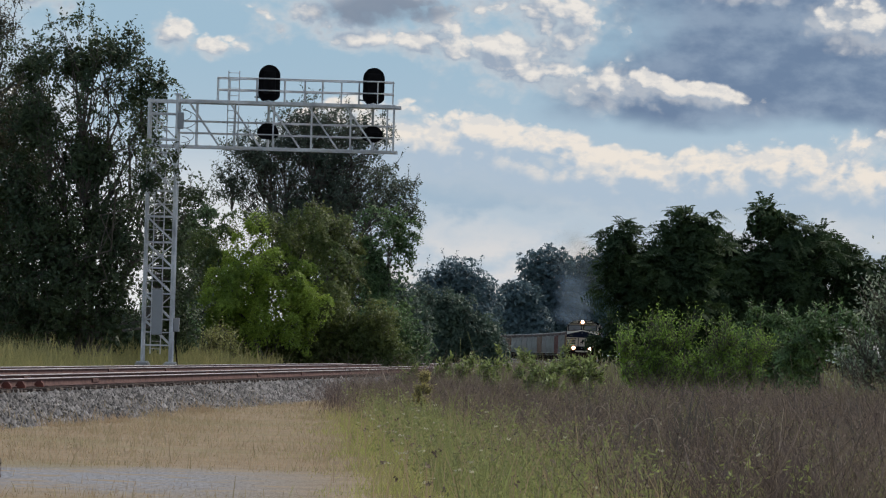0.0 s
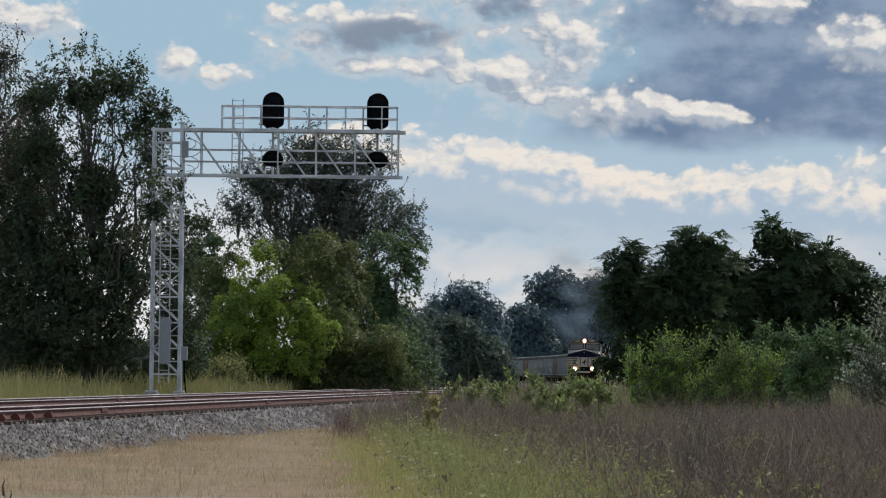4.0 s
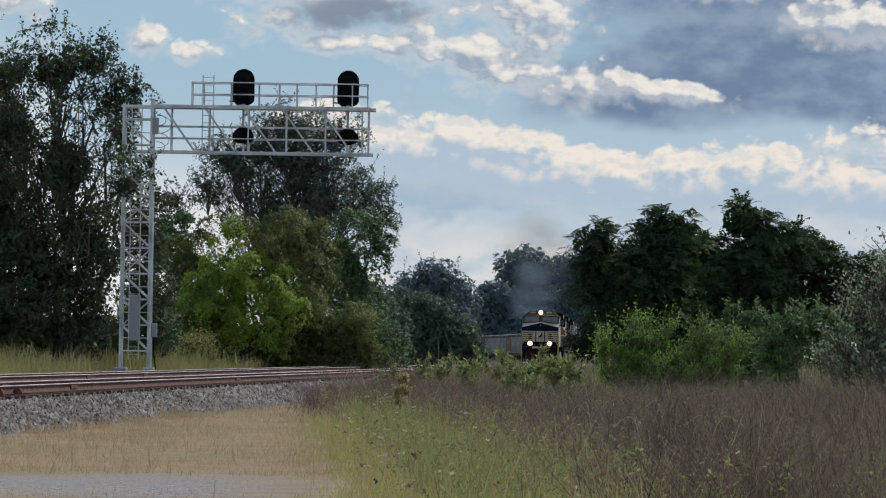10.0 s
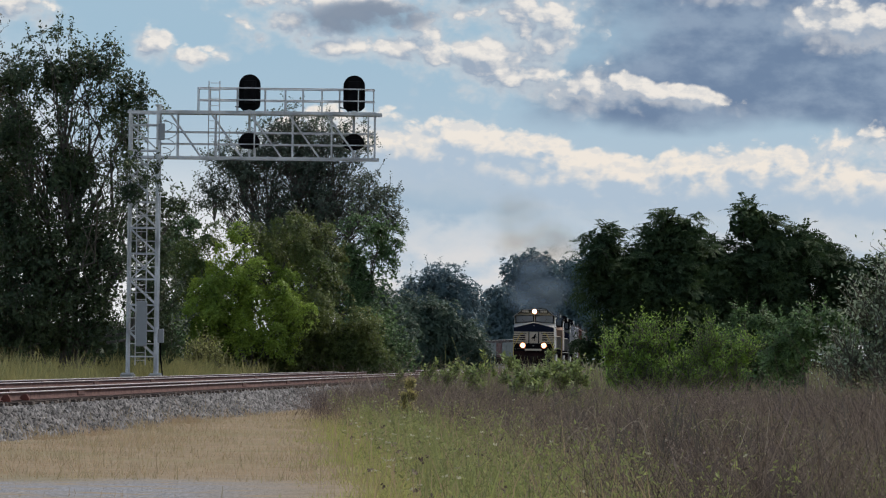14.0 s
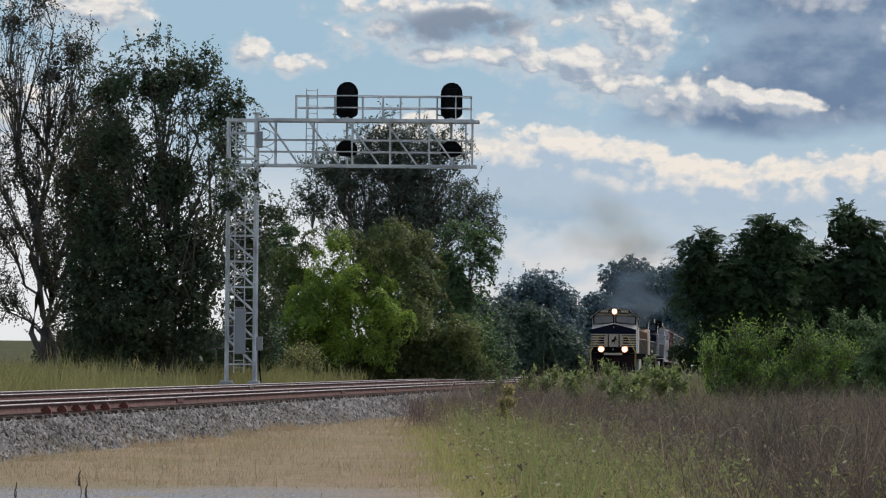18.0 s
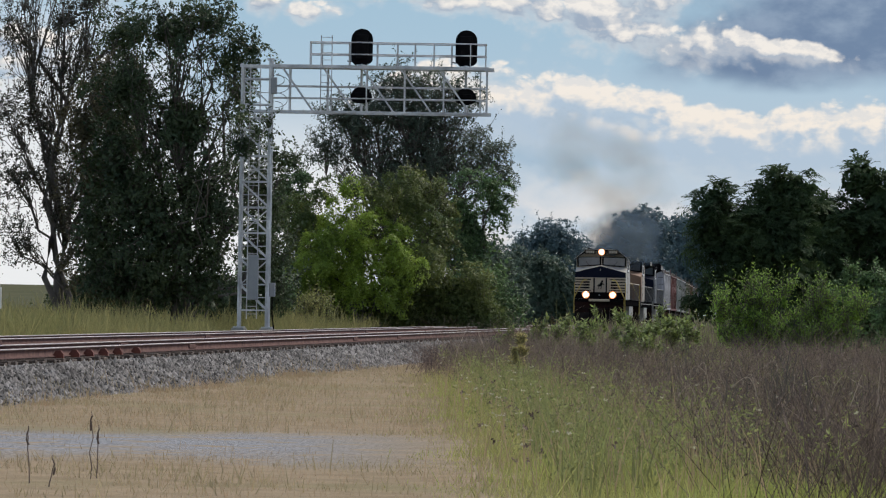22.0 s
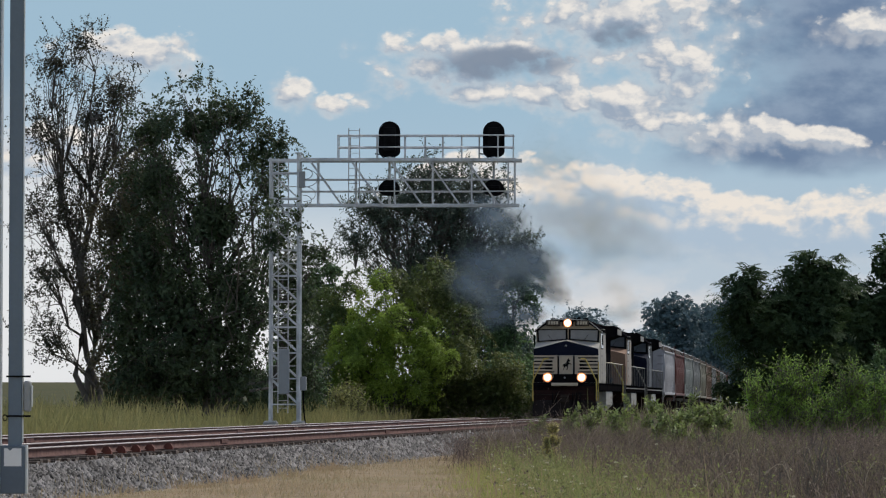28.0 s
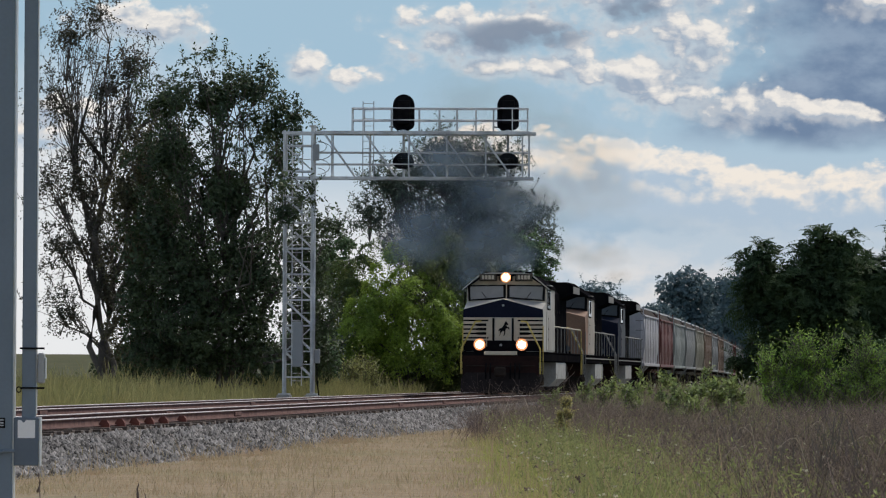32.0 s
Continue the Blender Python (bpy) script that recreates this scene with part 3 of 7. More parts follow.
def make_ground():
    xs = np.concatenate([[-2600, -900, -300, -120, -60], np.arange(-40, 60.1, 1.0), [90, 180, 400, 1000, 2600]])
    ys = np.concatenate([[-2600, -800, -200, -60], np.arange(-20, 260, 2.0), np.arange(260, 1000, 20.0), [1100, 1400, 2000, 3200, 4600]])
    gx, gy = np.meshgrid(xs, ys)
    co = np.stack([gx, gy, ground_z(gx, gy)], -1).reshape(-1, 3)
    w = len(xs)
    i = np.arange(len(ys) - 1)[:, None] * w + np.arange(w - 1)[None]
    i = i.ravel()
    ob = fast_mesh("ground", co, np.stack([i, i + 1, i + w + 1, i + w], -1), TURF)
    ob.data.shade_smooth()
    tagged(ob, "dry tan and green turf with a faint gravelled track across it", "ground", kind="structure")


def sweep(name, outline, ys, off, mat, parent, label="", drop=0.0):
    """An outline (across, up) carried along the line."""
    x, y, z = on_line(ys, off)
    k = np.interp(ys, _y, _slope)
    c = 1 / np.sqrt(1 + k * k)
    o = np.array(outline)
    co = np.stack([x[:, None] + o[None, :, 0] * c[:, None], y[:, None] - o[None, :, 0] * (k * c)[:, None],
                   z[:, None] + o[None, :, 1] + 0 * x[:, None]], -1).reshape(-1, 3)
    n = len(o)
    a = (np.arange(len(ys) - 1)[:, None] * n + np.arange(n)[None]).ravel()
    b = (np.arange(len(ys) - 1)[:, None] * n + (np.arange(n)[None] + 1) % n).ravel()
    return fast_mesh(name, co, np.stack([a, b, b + n, a + n], -1), mat, parent, label)


RAIL = [(-0.07, -0.17), (0.07, -0.17), (0.07, -0.155), (0.012, -0.135), (0.010, -0.045), (0.036, -0.032), (0.036, -0.004),
        (-0.036, -0.004), (-0.036, -0.032), (-0.010, -0.045), (-0.012, -0.135), (-0.07, -0.155)]
HEAD = [(-0.0375, -0.022), (0.0375, -0.022), (0.0375, -0.008), (0.028, 0.0), (-0.028, 0.0), (-0.0375, -0.008)]


def make_tracks():
    ys = np.concatenate([np.arange(20, 260, 3.0), np.arange(260, 1300, 12.0)])
    bed = [(-2.9, -0.78), (-1.7, -0.31), (-1.30, -0.245), (-0.6, -0.19), (TRACK_GAP / 2, -0.22), (TRACK_GAP + 0.5, -0.185), (TRACK_GAP + 1.6, -0.20), (TRACK_GAP + 3.2, -0.9)]
    bed = [(-a, z) for a, z in bed][::-1]
    b = sweep("ballast_bed", bed + [(2.9, -1.6), (-TRACK_GAP - 3.2, -1.6)], ys, 0.0, BALLAST, None)
    tagged(b, "grey crushed-stone ballast shoulder carrying two tracks", "ballast", kind="structure")
    for off, nm, lab in ((0.0, "railway_track_1", "near track with rust-brown rails and polished heads on timber sleepers"),
                         (TRACK_GAP, "railway_track_2", "far track with rust-brown rails on timber sleepers beside the gantry")):
        t = thing(nm, lab, "railway track", kind="structure")
        for side in (-1, 1):
            o = off + side * (GAUGE / 2 + 0.036)
            r = sweep("rail", RAIL, ys, o, RUST, t)
            sweep("rail_head", HEAD, ys, o, RAILTOP, r, "polished steel running surface")
        # timber sleepers, each under both rails
        me = None
        for i in range(270):
            y = 46.0 + 0.56 * i + 0.03 * math.sin(i * 1.7)
            if me is None:
                ob = part("sleeper", box(-1.3, 1.3, -0.115, 0.115, -0.36, -0.172, 0.012), SLEEPER, t)
                me = ob.data
            else:
                ob = new("sleeper", me)
                ob.parent = t
            ob.matrix_world = line_pose(y, off) @ pose(0.04 * math.sin(i * 2.3), 0, -0.012 * (i % 3), 0, 0, 0.8 * math.sin(i * 3.1))
        if not off:  # rust-red braces against the near rail
            for y in (79.5, 81.1, 82.6, 84.2, 85.8, 88.0):
                ob = part("rail_brace", slab([(-0.1, -0.2), (0.1, -0.2), (0.09, -0.12), (0.04, -0.05), (-0.04, -0.05), (-0.09, -0.12)], -0.05, 0.05), REDRUST, t, "rust-red cast rail brace")
                ob.matrix_world = line_pose(y, -GAUGE / 2 - 0.16)
        # joint bars where two lengths of rail meet
        for y in (96.0, 127.0, 139.0, 168.0):
            for o in (off - GAUGE / 2 - 0.036, off + GAUGE / 2 + 0.036):
                ob = part("joint_bar", box(-0.045, 0.045, -0.45, 0.45, -0.13, -0.04, 0.01), RUST, t)
                ob.matrix_world = line_pose(y, o)


def stones():
    """Loose stones over the shoulder that faces the lens."""
    rng = np.random.default_rng(5)
    n = 26000
    y = rng.uniform(48, 150, n)
    a = rng.uniform(-3.15, -1.42, n)
    x0, y0, z0 = on_line(y, 0.0)
    k = np.interp(y, _y, _slope)
    up = np.interp(a, [-2.9, -1.7, -1.30, -0.6], [-0.78, -0.31, -0.245, -0.19])
    c = np.stack([x0, y0, z0 + up + 0.01], -1)
    c[:, 0] = x0 - a
    c[:, 1] = y0 + a * k
    r = rng.uniform(0.018, 0.05, n) * np.where(rng.random(n) < 0.12, 1.6, 1.0)
    d = np.array([(1, 0, -0.3), (-1, 0, -0.3), (0, 1, -0.3), (0, -1, -0.3), (0, 0, 1)], float)
    v = d[None] * r[:, None, None] * rng.uniform(0.6, 1.25, (n, 5, 1)) + rng.normal(0, 0.008, (n, 5, 3)) + c[:, None]
    f = np.array([(0, 2, 4), (2, 1, 4), (1, 3, 4), (3, 0, 4)])  # the upper faces; the lower ones lie in the bed
    ob = fast_mesh("ballast_stones", v.reshape(-1, 3), (np.arange(n)[:, None, None] * 5 + f[None]).reshape(-1, 3), STONE)
    tagged(ob, "loose angular grey stones on the ballast shoulder", "ballast stones", kind="stuff")


make_ground()
make_tracks()
stones()

# ---- trees and shrubs ----
def leaf_mesh(rng, c, size, aspect=0.5, droop=0.3):
    """Diamond leaves about the points c."""
    n = len(c)
    u = rng.normal(0, 1, (n, 3))
    u[:, 2] -= droop
    u /= np.linalg.norm(u, axis=1, keepdims=True)
    w = np.cross(u, rng.normal(0, 1, (n, 3)))
    w /= np.linalg.norm(w, axis=1, keepdims=True) + 1e-9
    l = (size * rng.uniform(0.6, 1.35, n))[:, None]
    v = np.stack([c - u * l / 2, c + w * l * aspect / 2, c + u * l / 2, c - w * l * aspect / 2], 1)
    i = np.arange(n)[:, None] * 4
    f = np.concatenate([i + np.array([[0, 1, 2]]), i + np.array([[0, 2, 3]])], 1).reshape(-1, 3)
    return v.reshape(-1, 3), f


def tapered(bm, points, r0, r1, n=7):
    """A limb through points, thinning from r0 to r1."""
    rings = []
    k = len(points)
    for i, p in enumerate(points):
        d = (Vector(points[min(i + 1, k - 1)]) - Vector(points[max(i - 1, 0)])).normalized()
        q = d.to_track_quat("Z", "Y")
        r = r0 + (r1 - r0) * i / (k - 1)
        rings.append([bm.verts.new(Vector(p) + q @ Vector((r * math.cos(a), r * math.sin(a), 0))) for a in [2 * math.pi * j / n for j in range(n)]])
    for a, b in zip(rings, rings[1:]):
        for j in range(n):
            bm.faces.new((a[j], a[(j + 1) % n], b[(j + 1) % n], b[j]))
    bm.faces.new(rings[-1])


def wander(rng, p, q, k, amount):
    """A crooked way from p to q in k steps."""
    p, q = np.array(p, float), np.array(q, float)
    L = np.linalg.norm(q - p)
    pts = [p + (q - p) * i / k for i in range(k + 1)]
    for i in range(1, k):
        pts[i] = pts[i] + rng.normal(0, amount * L, 3)
    return [tuple(a) for a in pts]


def unit(v):
    return v / (np.linalg.norm(v, axis=-1, keepdims=True) + 1e-9)


def leaf_quads(rng, c, u, face, length, aspect):
    """Diamond leaves about the points c: u runs along each leaf, face is the way it turns."""
    w = unit(np.cross(u, face))
    l = (length * rng.uniform(0.7, 1.3, len(c)))[:, None]
    v = np.stack([c - u * l * 0.5, c + w * l * aspect * 0.5 - u * l * 0.06, c + u * l * 0.5, c - w * l * aspect * 0.5 - u * l * 0.06], 1)
    return v.reshape(-1, 3)


def tubes(p, r0, r1, n=4):
    """Thin limbs, one along each row of points p (rows, steps, 3), thinning from r0 to r1."""
    rows, k, _ = p.shape
    d = unit(np.gradient(p, axis=1))
    a = unit(np.cross(d, np.array([0.31, 0.92, 0.12])))
    b = np.cross(d, a)
    r = (np.asarray(r0).reshape(-1, 1) + (np.asarray(r1) - np.asarray(r0)).reshape(-1, 1) * np.linspace(0, 1, k)[None])[:, :, None, None]
    t = np.arange(n) * 2 * np.pi / n
    v = p[:, :, None] + r * (a[:, :, None] * np.cos(t)[None, None, :, None] + b[:, :, None] * np.sin(t)[None, None, :, None])
    i = (np.arange(rows)[:, None, None] * k + np.arange(k - 1)[None, :, None]) * n
    j = np.arange(n)[None, None]
    f = np.stack([i + j, i + (j + 1) % n, i + n + (j + 1) % n, i + n + j], -1)
    return v.reshape(-1, 3), f.reshape(-1, 4)


def boughs(rng, lobes, number, rim=0.5, thin=1.0, masses=0):
    """Where the boughs of a crown end, the way each one faces and which lobe it is of."""
    weight = np.prod(lobes[:, 3:], axis=1) ** (2 / 3) * np.where(lobes[:, 2] > 0.62 * lobes[:, 2].max(), thin, 1.0)
    own = rng.choice(len(lobes), number, p=weight / weight.sum())
    d = unit(rng.normal(0, 1, (number, 3)) + np.array([0, -0.15, 0.2]))
    rho = 0.97 - rim * rng.random(number) ** 1.4
    c = lobes[own, :3] + d * lobes[own, 3:] * rho[:, None]
    if masses:  # smaller masses within each lobe, with gaps of sky between them
        sd = unit(rng.normal(0, 1, (len(lobes), masses, 3)) + np.array([0, 0, 0.1])) * rng.uniform(0.4, 0.74, (len(lobes), masses, 1))
        one = rng.integers(0, masses, number)
        size = rng.uniform(0.26, 0.44, (len(lobes), masses, 1))
        c = lobes[own, :3] + (sd[own, one] + d * size[own, one] * rho[:, None]) * lobes[own, 3:]
    return c, unit(d * 0.75 + np.array([0, 0, 0.75]) + rng.normal(0, 0.3, (number, 3))), own


def tufts(rng, c, axis, size, leaf, count, aspect, flat=0.35, arms=6):
    """Tiers of leaves: at each end a shallow dome of leafy shoots that bows at its rim."""
    m = len(c)
    e1 = unit(np.cross(axis, rng.normal(0, 1, (m, 3))))
    e2 = np.cross(axis, e1)
    which = rng.integers(0, m, count)
    arm = rng.integers(0, arms, count)
    start = rng.uniform(0, 2 * np.pi, m)
    long = rng.uniform(0.55, 1.35, (m, arms))[which, arm]
    q = rng.random(count) ** 0.6
    ang = start[which] + arm * 2 * np.pi / arms + rng.normal(0, 0.24, count)
    R = (size * rng.uniform(0.7, 1.3, m))[which][:, None]
    rad = e1[which] * np.cos(ang)[:, None] + e2[which] * np.sin(ang)[:, None]
    q = (q * long)[:, None]
    p = c[which] + R * (rad * q + axis[which] * flat * (1 - q * q)) + rng.normal(0, 1, (count, 3)) * R * 0.07
    p[:, 2] -= (0.22 * R * q * q)[:, 0]
    u = unit(rad + rng.normal(0, 0.55, (count, 3)) + np.array([0, 0, -0.25]))
    face = unit(axis[which] + rad * q * 0.6 + rng.normal(0, 0.42, (count, 3)))
    return leaf_quads(rng, p, u, face, leaf, aspect)


def fronds(rng, c, axis, length, leaf, count, aspect, rays=8, pairs=8):
    """Rosettes of feathered leaves that rise from each end and bow over."""
    m = max(1, int(count / (rays * pairs * 2)))
    if m <= len(c):
        c, axis = c[:m], axis[:m]
    m = len(c)
    e1 = unit(np.cross(axis, rng.normal(0, 1, (m, 3))))
    e2 = np.cross(axis, e1)
    ang = rng.uniform(0, 2 * np.pi, (m, 1)) + np.arange(rays)[None] * 2 * np.pi / rays + rng.normal(0, 0.25, (m, rays))
    rad = e1[:, None] * np.cos(ang)[..., None] + e2[:, None] * np.sin(ang)[..., None]
    go = unit(rad + axis[:, None] * rng.uniform(0.4, 2.0, (m, rays, 1)))
    side = unit(np.cross(go, axis[:, None]))
    L = length * rng.uniform(0.6, 1.3, (m, rays, 1, 1))
    w = np.linspace(0.12, 1.0, pairs)[None, None, :, None]
    stem = c[:, None, None] + go[:, :, None] * w * L
    stem[..., 2] -= (0.42 * w * w * L)[..., 0]
    along_leaf = unit(go[:, :, None] - np.array([0, 0, 0.84]) * w)
    face = unit(np.cross(side[:, :, None], along_leaf))
    out_p, out_u, out_f = [], [], []
    span = leaf * (1.15 - 0.55 * np.abs(w - 0.4))
    for sgn in (-1.0, 1.0):
        u = unit(side[:, :, None] * sgn + along_leaf * 0.45 - np.array([0, 0, 0.18]))
        out_p.append((stem + u * span * 0.5).reshape(-1, 3))
        out_u.append(u.reshape(-1, 3))
        out_f.append(np.broadcast_to(face, stem.shape).reshape(-1, 3))
    p, u, f = np.concatenate(out_p), np.concatenate(out_u), np.concatenate(out_f)
    f = unit(f + rng.normal(0, 0.2, f.shape))
    return leaf_quads(rng, p, u, f, leaf, aspect)


def shoots(rng, c, way, length, leaf, per, aspect):
    """Straight young shoots, leaves set alternately along them; also gives the line of each shoot."""
    m = len(c)
    L = length * rng.uniform(0.5, 1.3, (m, 1, 1))
    w = np.linspace(0, 1, per)[None, :, None]
    bend = rng.normal(0, 0.16, (m, 1, 3))
    stem = c[:, None] + (way[:, None] * w + bend * w * w) * L
    side = unit(np.cross(way, rng.normal(0, 1, (m, 3))))
    other = np.cross(way, side)
    turn = np.arange(per)[None, :] * 2.4 + rng.uniform(0, 6, (m, 1))
    s = side[:, None] * np.cos(turn)[..., None] + other[:, None] * np.sin(turn)[..., None]
    u = unit(s + way[:, None] * 0.7 + rng.normal(0, 0.15, s.shape))
    face = unit(way[:, None] - s * 0.5 + rng.normal(0, 0.35, s.shape))
    p = stem + u * leaf * 0.5
    return leaf_quads(rng, p.reshape(-1, 3), u.reshape(-1, 3), face.reshape(-1, 3), leaf, aspect), stem[:, :: max(1, per // 4)]


def tree(name, label, category, x, y, lobes, leaf, leaf_size, count, trunk_r=0.18, clump=0.5, seed=1, group="", aspect=0.5, fill=0.06, habit="tufts",
         per=150, rim=0.5, flat=0.3, young=0.08, reach=1.25, stems=1, bare=0.35, thin=1.0, masses=8, scale=1.0, core=0.36):
    """lobes: rows of x, y, z and the three radii of each mass of foliage, from the foot of the trunk. habit: how its leaves stand."""
    rng = np.random.default_rng(seed)
    z0 = float(ground_z(x, y)) - 0.1
    t = thing(name, label, category, pose(x, y, z0), group)
    lobes = np.array(lobes, float) * np.array([1, 1, 1, scale, scale, scale])
    top = lobes[np.argmax(lobes[:, 2])]
    trunks = []
    for i in range(stems):
        goal = top if i == 0 else lobes[(i * 7) % len(lobes)]
        trunk = wander(rng, (0, 0, 0), (goal[0] * 0.75, goal[1] * 0.75, goal[2] * 0.88), 6, 0.03)
        trunk[0] = (0, 0, -0.2)
        bm = bmesh.new()
        tapered(bm, trunk, trunk_r * (1.0 if i == 0 else 0.65), trunk_r * 0.2, 9)
        part("trunk", bm, BARK, t, smooth=True)
        trunks.append(trunk)
    ends, axis, own = boughs(rng, lobes, max(6, int(count / per)), rim, thin, masses)
    low = ends[:, 2] > 0.12
    ends, axis, own = ends[low], axis[low], own[low]
    twig_v, twig_f, base = [], [], 0
    for i, lobe in enumerate(lobes):
        c, r = lobe[:3], lobe[3:]
        near = min(trunks, key=lambda k: np.linalg.norm(np.array(k[4][:2]) - c[:2]))
        h = np.clip(c[2] * 0.55, 0.2, near[-1][2] * 0.8)
        start = near[min(5, max(0, int(h / max(near[-1][2], 0.3) * 6)))]
        limb = wander(rng, start, c + np.array([0, 0, r[2] * 0.2]), 5, 0.05)
        thick = min(trunk_r * 0.5, 0.045 * float(r.mean()) + 0.012)
        bm = bmesh.new()
        tapered(bm, limb, thick, thick * 0.3, 6)
        part("limb", bm, BARK, t)
        mine = ends[own == i]
        mine = mine[: max(3, int(len(mine) * bare))]
        if len(mine):
            root = np.array(limb)[rng.integers(2, 5, len(mine))]
            w = np.linspace(0, 1, 5)[None, :, None]
            line = root[:, None] + (mine - root)[:, None] * w + rng.normal(0, 0.05, (len(mine), 5, 3)) * np.linalg.norm(mine - root, axis=1)[:, None, None] * np.sin(w * np.pi)
            line[:, :, 2] += (0.10 * np.sin(w * np.pi) * np.linalg.norm(mine - root, axis=1)[:, None, None])[:, :, 0]
            v, f = tubes(line, np.full(len(mine), thick * 0.32), np.full(len(mine), thick * 0.08))
            twig_v.append(v), twig_f.append(f + base)
            base += len(v)
    quads = []
    if habit == "fronds":
        quads.append(fronds(rng, ends, axis, clump * reach, leaf_size, int(count), aspect))
    elif habit == "tufts":
        quads.append(tufts(rng, ends, axis, clump * reach, leaf_size, int(count * (1 - young)), aspect, flat))
    if young:
        k = max(4, int(count * young / 12))
        some = rng.integers(0, len(ends), k)
        way = unit(axis[some] * np.array([1, 1, 0.6]) + rng.normal(0, 0.3, (k, 3)) + np.array([0, 0, 0.75]))
        v, line = shoots(rng, ends[some] + rng.normal(0, clump * 0.3, (k, 3)), way, clump * (2.6 if habit == "shoots" else 1.9), leaf_size * 1.15, 12, aspect)
        quads.append(v)
        v, f = tubes(line, np.full(k, 0.018 * min(1, clump * 2)), np.full(k, 0.006))
        twig_v.append(v), twig_f.append(f + base)
        base += len(v)
    if fill:
        d = unit(rng.normal(0, 1, (int(count * fill), 3)))
        pick = rng.choice(len(lobes), len(d), p=np.prod(lobes[:, 3:], axis=1) / np.prod(lobes[:, 3:], axis=1).sum())
        dense = np.where(lobes[pick, 2] < 0.6 * top[2], 0.86, core)
        c = lobes[pick, :3] + d * (rng.random(len(d)) ** 0.4 * dense)[:, None] * lobes[pick, 3:]
        quads.append(leaf_quads(rng, c, unit(rng.normal(0, 1, d.shape)), unit(d + np.array([0, 0, 0.8]) + rng.normal(0, 0.5, d.shape)), leaf_size * 1.6, 0.7))
    v = np.concatenate(quads).reshape(-1, 4, 3)
    v = v[v[:, :, 2].min(1) > 0.03]
    fast_mesh("crown", v.reshape(-1, 3), np.arange(len(v) * 4).reshape(-1, 4), LEAF[leaf], t)
    if twig_v:
        tagged(fast_mesh("twig", np.concatenate(twig_v), np.concatenate(twig_f), BARK, t), kind="stuff")
    return t


tree("broadleaf_tree", "tall dark-leaved tree leaning over the gantry column", "tree", -9.28, 181, [
    (-0.09, 0, 12.89, 2.44, 2.09, 2.2), (-2.0, 0, 12.7, 1.5, 1.5, 1.5), (1.4, 0, 13.3, 1.5, 1.4, 1.3), (2.32, 0, 11.73, 1.67, 1.38, 1.39), (-1.86, 0, 10.57, 2.09, 2.09, 2.55), (0.35, 0, 8.95, 3.25, 2.92, 3.25), (3.02, 0, 12.08, 1.04, 0.84, 0.81), (2.55, 2, 10.45, 1.11, 1.13, 1.39), (2.97, -8, 9.29, 0.7, 0.71, 0.88), (3.71, -8, 8.48, 0.42, 0.42, 0.51), (3.06, -8, 7.6, 0.37, 0.4, 0.51), (3.06, 3, 8.48, 1.16, 1.15, 1.39), (3.36, 4, 6.28, 1.16, 1.31, 1.74), (3.6, 5, 3.96, 1.28, 1.46, 1.97), (4.29, 3, 7.67, 0.7, 0.75, 0.97), (3.99, 6, 2.33, 1.16, 1.15, 1.39), (-2.32, 0, 6.86, 1.62, 2.09, 3.02), (-0.7, 0, 4.54, 2.78, 2.82, 3.48), (1.51, 0, 5.7, 1.62, 2.09, 3.02), (1.16, 0, 2.68, 1.39, 1.36, 1.62), (-1.62, 0, 2.22, 1.86, 1.46, 1.39), (-3.25, 0, 4.07, 0.93, 1.57, 2.55)],
    "dark", 0.15, 66000, 0.24, 0.414, seed=11, aspect=0.55, fill=0.10, stems=3, thin=0.45, per=42, reach=1.1, rim=0.85, masses=0, young=0.18)
tree("broadleaf_tree", "olive-brown tree between the dark tree and the half-bare one", "tree", -12.4, 184, [
    (0.2, 0, 10.6, 1.4, 1.4, 1.6), (-0.7, 0, 8.9, 1.5, 1.5, 1.7), (0.9, 0, 8.2, 1.7, 1.6, 1.8), (-0.4, 0, 6.4, 1.6, 1.6, 1.8), (0.8, 0, 5.2, 1.7, 1.7, 1.9), (-0.2, 0, 3.2, 1.6, 1.6, 1.7), (0.9, 0, 2.0, 1.5, 1.5, 1.4)],
    "umber", 0.14, 21000, 0.16, 0.41, seed=77, aspect=0.55, fill=0.06, per=42, reach=1.1, rim=0.85, masses=0, young=0.15)
